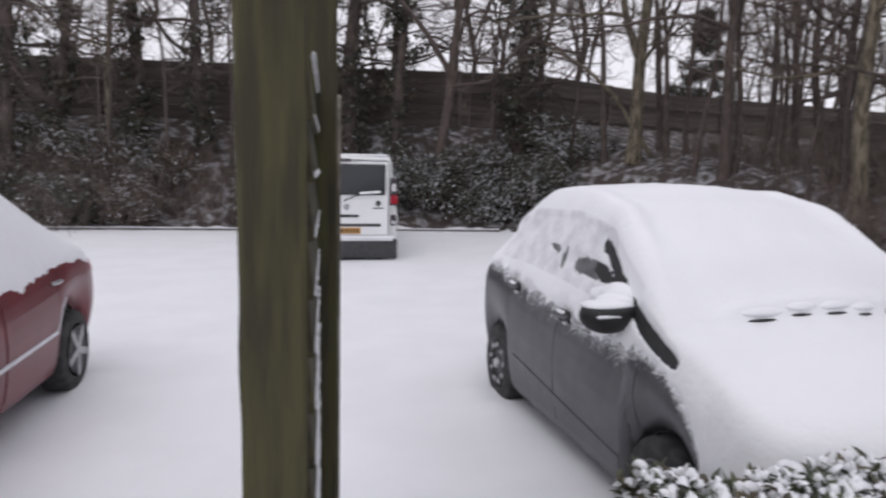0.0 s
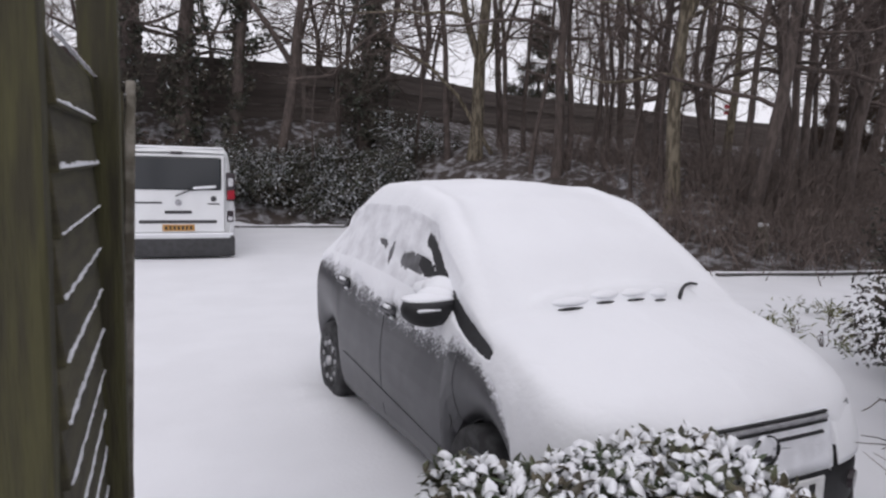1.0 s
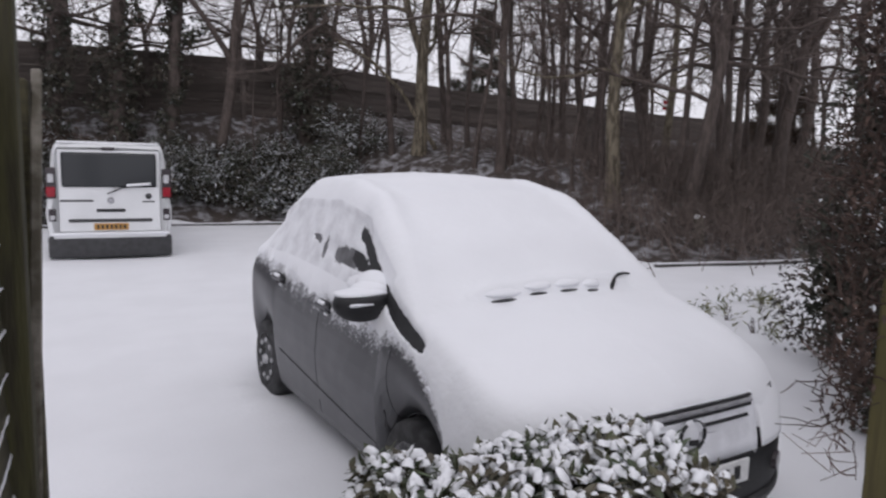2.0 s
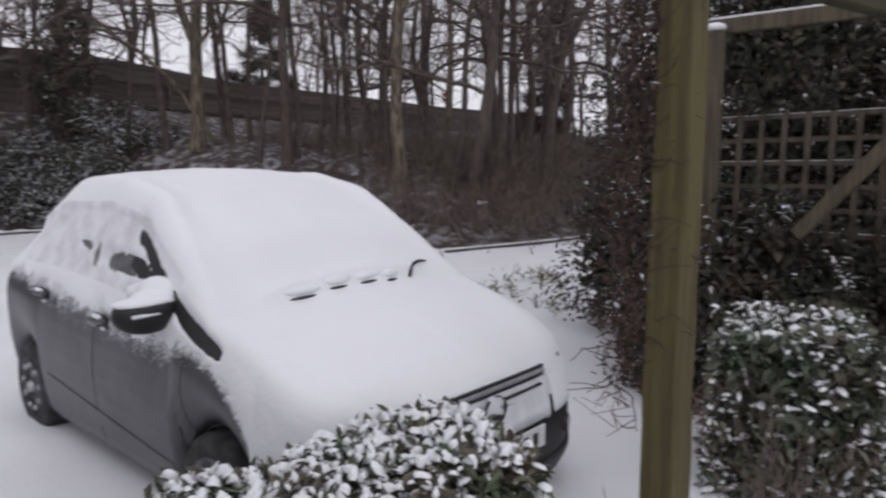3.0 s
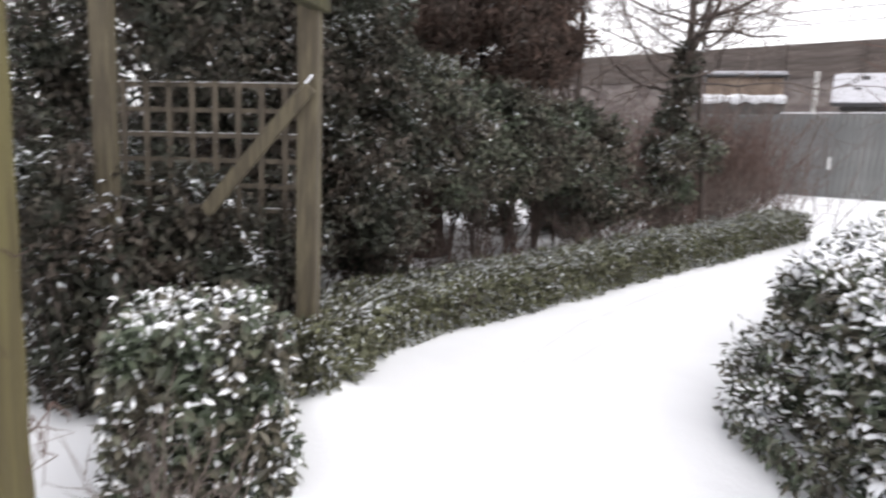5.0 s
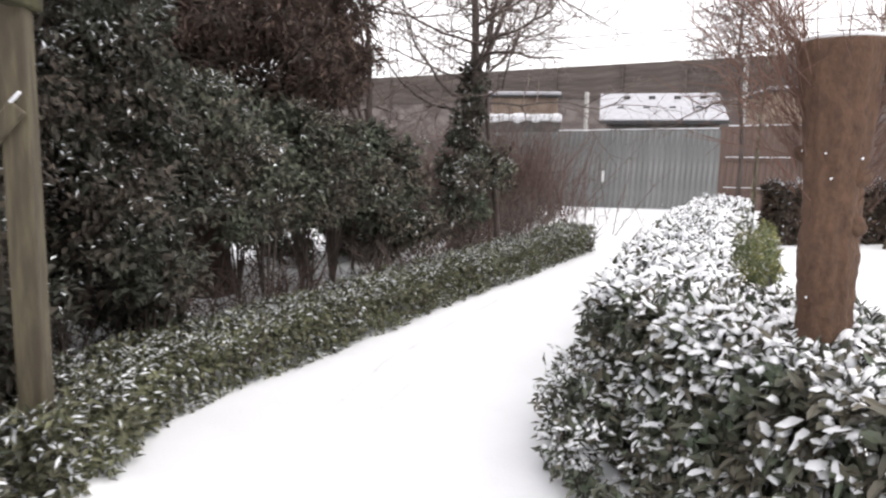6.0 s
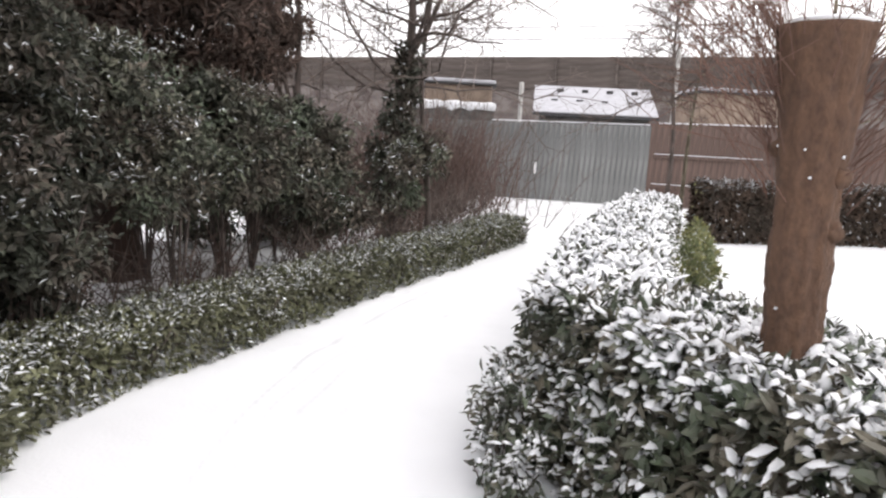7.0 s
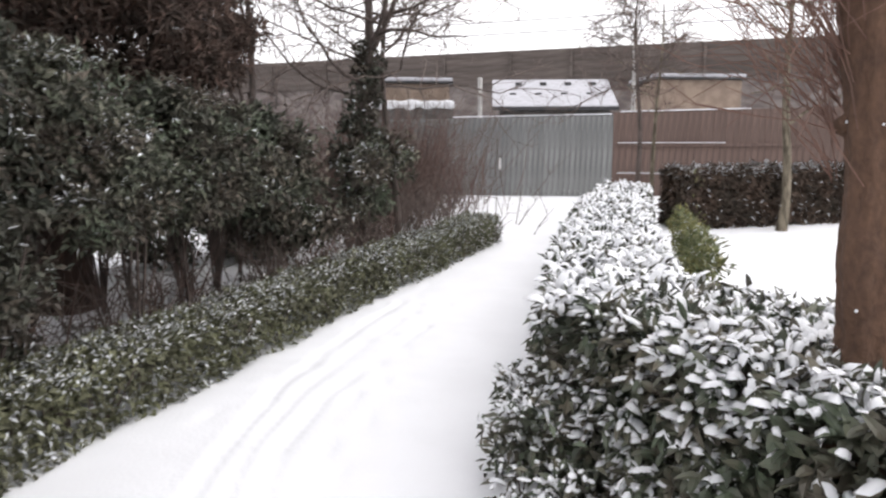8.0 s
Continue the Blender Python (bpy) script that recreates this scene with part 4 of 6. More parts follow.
# the white panel van, tail towards the camera
VAN_M = pose(0.36, 12.85, -0.05)
van_shell = Shell({
    "w": ([0, 0.03, 0.1, 0.25, 4.4, 5.0, 5.2], [0.84, 0.9, 0.94, 0.955, 0.955, 0.85, 0.6]),
    "sill": ([0, 0.3, 5.2], [0.34, 0.3, 0.3]),
    "belt": ([0, 0.05, 4.4, 5.0, 5.2], [1.15, 1.2, 1.2, 0.95, 0.7]),
    "rail": ([0, 0.05, 0.2, 3.6, 4.4, 5.0, 5.2], [1.8, 1.85, 1.88, 1.88, 1.4, 1.05, 0.75]),
    "wr": ([0, 0.05, 0.2, 3.6, 5.2], [0.78, 0.82, 0.83, 0.83, 0.5]),
    "top": ([0, 0.05, 0.2, 3.6, 4.4, 5.0, 5.2], [1.88, 1.93, 1.96, 1.96, 1.45, 1.1, 0.8]),
}, 5.2, ((0.95, 0.34), (4.1, 0.34)), 0.4)
van = car(VAN_M, van_shell, PAINT_WHITE, "white panel van parked tail-on with a yellow rear plate", PLASTIC_GREY, 8, True, 0.33, 0.82)
tail = part("tailgate", box_bm(1.52, 0.03, 1.34, pose(0, -0.012, 0.5), 0.012), PAINT_WHITE, van, "white tailgate")
part("rear_window", box_bm(1.42, 0.02, 0.56, pose(0, -0.028, 1.24), 0.03, 2), GLASS, tail, "dark rear window")
part("window_wiper", bar_bm((-0.05, -0.05, 1.13), (0.2, -0.05, 1.24), 0.02, 0.02), PLASTIC, tail)
part("window_wiper_blade", bar_bm((0.2, -0.05, 1.235), (0.66, -0.05, 1.27), 0.025, 0.02), PLASTIC, tail)
part("brake_lamp", box_bm(0.2, 0.03, 0.045, pose(-0.02, -0.03, 1.85), 0.01), DARK_LENS, van, "dark high brake lamp")
part("tailgate_handle", box_bm(0.44, 0.04, 0.05, pose(0, -0.03, 0.83), 0.012), PLASTIC, tail, "dark handle recess")
part("tailgate_strip", box_bm(1.26, 0.03, 0.055, pose(0, -0.025, 0.66), 0.01), PLASTIC_GREY, tail, "dark moulding strip")
part("badge", cyl_bm(0.055, 0.02, 20), CHROME, tail, "grey badge").matrix_basis = pose(0, -0.035, 1.02, 90)
part("badge", cyl_bm(0.05, 0.012, 20), PLASTIC_GREY, tail, "grey badge").matrix_basis = pose(0.58, -0.032, 1.09, 90)
part("lettering_bar", box_bm(0.48, 0.008, 0.03, pose(-0.5, -0.03, 1.0)), PLASTIC_GREY, tail)
part("lettering_bar", box_bm(0.2, 0.008, 0.02, pose(0.58, -0.03, 0.99)), PLASTIC_GREY, tail)
vp = part("number_plate", box_bm(0.52, 0.015, 0.11, pose(0, -0.035, 0.53), 0.004), PLATE_Y, tail, "yellow rear number plate")
for k in range(7):
    part("character_bar", box_bm(0.035, 0.006, 0.065, pose(-0.2 + 0.067 * k, -0.044, 0.552)), PLASTIC, vp)
for side in (-1, 1):
    lamp = part("tail_lamp", box_bm(0.15, 0.05, 0.5, pose(side * 0.865, -0.005, 1.05), 0.02, 2), DARK_LENS, van, "tall tail lamp cluster")
    part("red_lens", box_bm(0.13, 0.02, 0.16, pose(side * 0.87, -0.03, 1.08), 0.012), RED_LENS, lamp, "red lens")
    part("clear_lens", box_bm(0.09, 0.02, 0.14, pose(side * 0.865, -0.03, 1.31), 0.012), CLEAR_LENS, lamp, "clear lens")
    low = part("fog_lamp", box_bm(0.11, 0.04, 0.2, pose(side * 0.86, -0.005, 0.68), 0.012), DARK_LENS, van, "low fog lamp")
    part("clear_lens", box_bm(0.08, 0.02, 0.08, pose(side * 0.86, -0.02, 0.7), 0.01), CLEAR_LENS, low)
vb = part("bumper", box_bm(1.86, 0.16, 0.36, pose(0, -0.04, 0.08), 0.04, 2), PLASTIC_GREY, van, "dark plastic rear bumper", True)
part("bumper_step", box_bm(1.7, 0.12, 0.06, pose(0, -0.07, 0.4), 0.02), PAINT_WHITE, vb)
# black block between the wheels, standing in for the van's shadow
part("underbody_shade", box_bm(1.6, 4.6, 0.3, pose(0, 2.5, 0.03)), PLASTIC, van, "black block for the shadow under the van")
van_snow = thing("snow_cover", "thin snow on a white van's bumper, wiper and roof", "snow", VAN_M)
part("bumper_snow", box_bm(1.78, 0.14, 0.045, pose(0, -0.08, 0.45), 0.018, 2), SNOW, van_snow, "", True)
part("roof_snow", box_bm(1.56, 3.4, 0.04, pose(0, 1.95, 1.945), 0.018, 2), SNOW, van_snow, "", True)
part("wiper_snow", bar_bm((0.24, -0.055, 1.27), (0.62, -0.055, 1.3), 0.03, 0.045, 0.014), SNOW, van_snow, "", True)

# ---------------------------------------------------------------- gate-side fence: near post, boards, tall post, outer edge
def ridge_bm(y0, y1, x, z, w, h, seed):
    """A broken, uneven line of snow along a board edge."""
    g = np.random.default_rng(400 + seed)
    bm = bmesh.new()
    n, prev = 26, None
    for i in range(n + 1):
        y = y0 + (y1 - y0) * i / n
        hh = max(0.0015, h * (0.4 + 1.1 * g.random()) * (0.25 if g.random() < 0.15 else 1))
        ww = w * (0.6 + 0.7 * g.random())
        ring = [bm.verts.new((x + a * ww, y, z + b * hh)) for a, b in ((-1, 0), (-0.5, 0.9), (0.5, 0.9), (1, 0))]
        if prev:
            for j in range(3):
                bm.faces.new((prev[j], prev[j + 1], ring[j + 1], ring[j]))
            bm.faces.new((prev[3], prev[0], ring[0], ring[3]))
        else:
            bm.faces.new(ring)
        prev = ring
    bm.faces.new(prev[::-1])
    return bm


def worn_post(w, d, h, m, seed, chips=()):
    """A square post with uneven, checked and chipped edges; chips are (height, length, depth) on its far-left arris."""
    bm = box_bm(w, d, h, None, 0.012, 2)
    bmesh.ops.subdivide_edges(bm, edges=[e for e in bm.edges if abs(e.verts[0].co.z - e.verts[1].co.z) > 0.5 * h], cuts=60)
    off = Vector((seed * 3.7, seed * 1.3, 0))
    for v in bm.verts:
        q = Vector((v.co.x * 9, v.co.y * 9, v.co.z * 1.1)) + off
        k = 0.007 * noise.noise(q) + 0.004 * noise.noise(Vector((v.co.x * 60, v.co.y * 60, v.co.z * 6)) + off)
        sx, sy = (1 if v.co.x > 0 else -1), (1 if v.co.y > 0 else -1)
        v.co.x += sx * k
        v.co.y += sy * k
        for z, ln, dp in chips:
            f = max(0.0, 1 - abs(v.co.z - z) / ln)
            if sx < 0:
                v.co.x += dp * min(1, 2.2 * f)
    bmesh.ops.transform(bm, matrix=m, verts=bm.verts)
    return bm


fence = thing("side_fence", "dark mossy timber fence with snow lying on its board edges", "fence")
part("post", worn_post(0.138, 0.14, 2.75, pose(-0.111, 1.5, 0), 1, ((1.35, 0.5, 0.006), (2.3, 0.25, -0.007))), POST_GREEN, fence, "algae-green square timber post")
part("post", box_bm(0.11, 0.12, 3.3, pose(-0.018, 2.42, 0), 0.01, 2), POST_GREEN, fence, "tall green-brown timber post")
part("post", box_bm(0.07, 0.1, 2.02, pose(-0.015, 2.98, 0), 0.008), BOARD_DARK, fence, "dark outer post")
for k in range(1, 19):
    z = 2.138 - 0.129 * k
    if z < 0.05:
        break
    part("board", box_bm(0.022, 0.86, 0.14, pose(-0.035, 1.95, z - 0.14, 0, -7), 0.004), BOARD_DARK, fence)
    part("board_snow", ridge_bm(1.53, 2.36, -0.026, z - 0.002, 0.006, 0.004 + 0.002 * (k % 4), k), SNOW_THIN, fence)
    if z < 1.98:
        part("board", box_bm(0.022, 0.5, 0.14, pose(-0.05, 2.72, z - 0.14, 0, -7), 0.004), BOARD_DARK, fence)
latch = part("latch", box_bm(0.05, 0.03, 0.2, pose(-0.005, 2.66, 0.88), 0.008), IRON, fence, "black iron latch")
for pts, rad in (([(0.015, 2.66, 1.04), (0.033, 2.67, 1.055), (0.037, 2.68, 1.09), (0.028, 2.68, 1.12)], [0.01, 0.011, 0.01, 0.007]),
                 ([(0.015, 2.66, 0.92), (0.037, 2.67, 0.91), (0.034, 2.67, 0.87)], [0.01, 0.01, 0.008])):
    V, F = tubes([(pts, rad)], 6)
    mesh_ob("latch_handle", V, F, IRON, latch, "", True)
batten = thing("leaning_batten", "pale weathered batten leaning on a dark fence, flecked with snow", "batten")
part("batten", bar_bm((0.02, 2.15, 0.0), (0.045, 3.02, 2.06), 0.035, 0.025, 0.005), BATTEN, batten)
for k, f in enumerate((0.5, 0.66, 0.8, 0.9)):
    part("snow_fleck", bar_bm((0.03 + 0.02 * f, 2.15 + 0.87 * f, 2.06 * f + 0.012), (0.03 + 0.02 * f, 2.15 + 0.87 * (f + 0.05), 2.06 * (f + 0.05) + 0.012), 0.014, 0.01, 0.004), SNOW_THIN, batten)

# ---------------------------------------------------------------- timber arbour by the hedge
arbour = thing("arbour", "weathered timber arbour of square posts, beams and a brace", "arbour")
part("post", worn_post(0.14, 0.14, 2.62, pose(2.665, 1.35, 0), 2, ((1.7, 0.3, 0.004),)), POST_OLD, arbour, "weathered square timber post")
part("post", box_bm(0.125, 0.125, 2.5, pose(5.07, 1.14, 0), 0.01, 2), POST_BROWN, arbour, "weathered square timber post")
part("post", box_bm(0.11, 0.11, 2.58, pose(4.88, 2.32, 0), 0.01, 2), POST_BROWN, arbour, "weathered square timber post")
part("beam", bar_bm((2.45, 1.44, 2.53), (5.15, 1.08, 2.53), 0.09, 0.16, 0.01), POST_GREEN, arbour, "green-stained top beam")
part("beam", bar_bm((4.97, 2.5, 2.62), (5.1, 1.0, 2.62), 0.05, 0.1, 0.008), POST_BROWN, arbour, "pale cross beam")
part("brace", bar_bm((4.99, 1.115, 2.015), (4.99, 1.765, 1.24), 0.04, 0.09, 0.008), POST_BROWN, arbour, "diagonal brace")
part("post_cap_snow", box_bm(0.12, 0.12, 0.05, pose(4.88, 2.32, 2.58), 0.024, 3), SNOW, arbour, "snow dome on the post", True)
part("beam_snow", bar_bm((4.97, 2.45, 2.677), (5.08, 1.2, 2.677), 0.04, 0.014, 0.006), SNOW_THIN, arbour)
part("brace_snow", bar_bm((4.985, 1.1, 2.08), (4.985, 1.2, 1.96), 0.03, 0.014, 0.006), SNOW_THIN, arbour)
trellis = thing("trellis", "weathered square timber trellis between two posts with snow on its slats", "trellis")
for k in range(9):
    y = 1.24 + 0.157 * k
    part("slat", box_bm(0.012, 0.038, 1.0, pose(5.386, y, 1.052), 0.002), TRELLIS, trellis)
for k in range(7):
    z = 1.052 + 0.163 * k
    part("slat", bar_bm((5.4, 1.2, z + 0.012), (5.4, 2.6, z - 0.012), 0.012, 0.032, 0.002), TRELLIS, trellis)
    if k in (1, 4, 6):
        part("slat_snow", bar_bm((5.397, 1.22, z + 0.0295), (5.397, 2.58, z + 0.0055), 0.01, 0.004, 0.001), SNOW_THIN, trellis)

# ---------------------------------------------------------------- hedges and shrubs
def hedge_points(r, n, line, width, height, round_=0.12, depth=0.12, ends=True):
    """Random places and outward normals on a hedge that follows a line; z from the ground."""
    line = [np.array(p, float) for p in line]
    seg = [np.linalg.norm(b[:2] - a[:2]) for a, b in zip(line, line[1:])]
    tot = sum(seg)
    per = width + 2 * height
    u = r.random(n) * (tot + (width if ends else 0))
    v = r.random(n) * per
    P, N = np.zeros((n, 3)), np.zeros((n, 3))
    acc = np.concatenate([[0], np.cumsum(seg)])
    uu = np.clip(u, 0, tot - 1e-6)
    i = np.searchsorted(acc, uu, side="right") - 1
    A, B = np.array(line[:-1])[i], np.array(line[1:])[i]
    f = ((uu - acc[i]) / np.array(seg)[i])[:, None]
    C = A + (B - A) * f
    T = (B - A)[:, :2] / np.array(seg)[i][:, None]
    side = np.stack([-T[:, 1], T[:, 0]], 1)
    off = np.where(v < height, -width / 2, np.where(v < height + width, v - height - width / 2, width / 2))
    z = np.where(v < height, v, np.where(v < height + width, height, per - v))
    nside = np.where(v < height, -1.0, np.where(v < height + width, 0.0, 1.0))
    nz = np.where((v >= height) & (v < height + width), 1.0, 0.05)
    edge = np.clip((np.abs(off) - (width / 2 - round_)) / round_, 0, 1) * np.clip((z - (height - round_)) / round_, 0, 1)
    lum = vnoise(C[:, 0] + side[:, 0] * off, C[:, 1] + z * 0.7, 3.1, 2) * 0.05 + vnoise(C[:, 0] - z, C[:, 1] + off, 7, 5) * 0.03
    d = depth * r.random(n) ** 2
    off2 = off - np.sign(off) * (edge * round_ * 0.35) * (np.abs(off) > width / 2 - round_)
    z2 = z - edge * round_ * 0.3
    P[:, :2] = C[:, :2] + side * (off2 + nside * (lum - d))[:, None]
    P[:, 2] = z2 + np.where(nside == 0, lum - d, 0)
    N[:, :2], N[:, 2] = side * (nside + edge * np.sign(off))[:, None], nz + edge * 0.5
    # ends: move a share of the points onto the two end faces
    if ends:
        e = u > tot
        ne = int(e.sum())
        last = r.random(ne) < 0.5
        En = np.where(last[:, None], line[-1][None, :2], line[0][None, :2])
        Te = np.where(last[:, None], ((line[-1] - line[-2])[:2] / seg[-1])[None], (-(line[1] - line[0])[:2] / seg[0])[None])
        Se = np.stack([-Te[:, 1], Te[:, 0]], 1)
        o = (r.random(ne) - 0.5) * width
        ze = r.random(ne) * height
        P[e, :2] = En + Se * o[:, None] + Te * (0.03 * r.normal(size=ne) - 0.05 * r.random(ne))[:, None]
        P[e, 2] = ze
        N[e, :2], N[e, 2] = Te, 0.1
    N /= np.linalg.norm(N, axis=1)[:, None]
    if line[0].size > 2:
        P[:, 2] *= C[:, 2]
    P[:, 2] += ground_z(P[:, 0], P[:, 1])
    return P, N


def leaves_on(name, ob, r, P, N, L, W, materials, snow, jitter=0.7, rich=False, droop=0.25, pad=True, pad_h=0.014, snow_scale=1.0, up_bias=0.5, pad_w=1.1):
    """Leaves at P, and snow pads on the share `snow(N, P)` of them."""
    n = len(P)
    D = N * 0.6 + rng_dirs(r, n) * jitter
    D[:, 2] -= droop * r.random(n)
    U = N * 0.35 + np.array([0, 0, up_bias + 0.2]) + rng_dirs(r, n) * 0.45
    ln = L * (0.65 + 0.7 * r.random(n))
    wd = W * (0.7 + 0.6 * r.random(n))
    V, F = leaf_mesh(P, D, U, ln, wd, 0.22, rich)
    leaf = mesh_ob(name, V, F, materials, ob)
    leaf["kind"] = "stuff"
    hit = r.random(n) < snow(N, P)
    if hit.any():
        k = int(hit.sum())
        D2 = D[hit].copy()
        D2[:, 2] *= 0.7
        if pad:
            V, F = pad_mesh(P[hit] + np.array([0, 0, 0.005]), D2, U[hit] * np.array([0.5, 0.5, 1]), ln[hit] * snow_scale * (0.4 + 0.95 * r.random(k) ** 1.3), wd[hit] * pad_w * snow_scale * (0.55 + 0.85 * r.random(k)), pad_h * (0.4 + 0.9 * r.random(k)))
        else:
            V, F = leaf_mesh(P[hit] + np.array([0, 0, 0.008]), D2, U[hit], ln[hit] * snow_scale, wd[hit] * snow_scale * 0.75, 0.1)
        s = mesh_ob("leaf_snow", V, F, SNOW_PAD if pad else FROST, ob, "snow lying on the leaves", smooth=pad)
        s["kind"] = "stuff"


def stems_in(ob, r, bases, height, spread, n_each=5, rad=0.008, material=None, name="stem_mass"):
    lines = []
    for bx, by in bases:
        bz = gz1(bx, by)
        for _ in range(n_each):
            a, k = r.random() * 6.283, r.random()
            tip = np.array([bx + math.cos(a) * spread * k, by + math.sin(a) * spread * k, bz + height * (0.6 + 0.4 * r.random())])
            mid = np.array([bx, by, bz]) * 0.5 + tip * 0.5 + r.normal(size=3) * 0.05
            lines.append(([(bx, by, bz - 0.05), mid, tip], [rad * 1.3, rad, rad * 0.5]))
    V, F = tubes(lines, 4)
    st = mesh_ob(name, V, F, material or TWIG, ob)
    st["kind"] = "stuff"


def hedge(name, label, seed, line, width, height, n, L, W, material, snow, rich=False, group="", round_=0.12, **kw):
    r = np.random.default_rng(seed)
    ob = thing(name, label, "hedge", group=group or "clipped hedges")
    P, N = hedge_points(r, n, line, width, height, round_)
    leaves_on("foliage", ob, r, P, N, L, W, material, snow, rich=rich, **kw)
    P2, N2 = hedge_points(r, int(n * 0.34), line, max(width - 0.22, 0.2), height - 0.1)
    leaves_on("inner_foliage", ob, r, P2, N2, L * 1.3, W * 1.5, material, lambda N, P: np.zeros(len(N)))
    bases = []
    for a, b in zip(line, line[1:]):
        ln = math.hypot(b[0] - a[0], b[1] - a[1])
        for k in range(max(2, int(ln / 0.25))):
            f = (k + 0.5) / max(2, int(ln / 0.25))
            bases.append((a[0] + (b[0] - a[0]) * f + r.normal() * width * 0.15, a[1] + (b[1] - a[1]) * f + r.normal() * width * 0.15))
    stems_in(ob, r, bases, height * 0.9, width * 0.4)
    return ob


top_snow = lambda hi, lo: (lambda N, P: np.where(N[:, 2] > 0.6, hi, lo))
def patchy(hi, lo, scale=6.0, seed=3):
    """Snow that lies in drifts and gaps: a share for the top and one for the flanks."""
    def f(N, P):
        q = np.clip(0.9 + 1.1 * pnoise(P[:, 0] + 0.7 * P[:, 2], P[:, 1] - 0.7 * P[:, 2], scale, seed), 0.1, 1.9)
        return np.where(N[:, 2] > 0.6, np.minimum(hi * (0.55 + 0.5 * q), 1), lo * q)
    return f


hedge("hedge", "clipped laurel hedge thickly capped with snow beside a car", 11, [(0.96, 1.78), (1.99, 1.72)], 0.62, 0.8, 7400, 0.062, 0.028, [LEAF], patchy(0.62, 0.2), True, pad_h=0.024, snow_scale=0.88, pad_w=1.35, jitter=0.95)
hedge("hedge", "clipped block of laurel hedge with snow on its leaves", 12, [(3.83, 1.28), (4.37, 1.53)], 0.8, 0.9, 5200, 0.076, 0.036, [LEAF_LAUREL], patchy(0.74, 0.26), True, round_=0.24, pad_h=0.018, snow_scale=0.8, pad_w=1.15, jitter=1.0)
hedge("low_hedge", "long low clipped green hedge dusted with snow along a path", 13, [(4.88, 1.3, 0.95), (6.5, 1.2, 1.0), (8.78, -0.52, 1.0), (10.5, -2.03, 1.0), (13.45, -4.9, 1.0)], 0.7, 0.47, 19000, 0.062, 0.034, [LEAF_BOX], patchy(0.82, 0.24, 4), False, pad=False, snow_scale=0.9)
hedge("hedge", "laurel hedge with thick snow on top along the garden path", 14, [(5.22, -2.2, 1.0), (7.25, -3.38, 1.0), (10.6, -5.6, 0.93), (14.2, -8.35, 0.76)], 0.92, 1.02, 19000, 0.085, 0.038, [LEAF_LAUREL], patchy(1.0, 0.34), False, pad_h=0.03, snow_scale=1.0, pad_w=1.3, jitter=0.9)
hedge("hedge", "leafy laurel hedge laden with clumps of snow beside the path", 15, [(5.25, -2.4), (2.9, -2.42)], 0.97, 1.06, 12500, 0.086, 0.04, [LEAF_LAUREL], patchy(1.0, 0.46), True, pad_h=0.024, snow_scale=0.85, pad_w=1.2, jitter=1.0)
hedge("hedge", "dark clipped hedge with a snowy top beyond the lawn", 17, [(13.5, -8.9), (12.9, -13.5), (11.5, -16.5)], 0.8, 1.1, 17000, 0.12, 0.06, [LEAF_BROWN, LEAF_IVY], top_snow(0.85, 0.05), False, pad=False)


def blob_points(r, n, blobs, shell=0.6):
    """Points near the skins of ellipsoids (x, y, z, rx, ry, rz)."""
    bl = np.array(blobs, float)
    area = bl[:, 3] * bl[:, 4] + bl[:, 4] * bl[:, 5] + bl[:, 3] * bl[:, 5]
    pick = r.choice(len(bl), n, p=area / area.sum())
    d = rng_dirs(r, n)
    lump = 1 + 0.16 * np.sin(d[:, 0] * 7 + pick) * np.sin(d[:, 1] * 6 + pick * 2) + 0.12 * np.sin(d[:, 2] * 9 + pick)
    k = (1 - shell * r.random(n) ** 1.6) * lump
    P = bl[pick, :3] + d * bl[pick, 3:] * k[:, None]
    return P, d


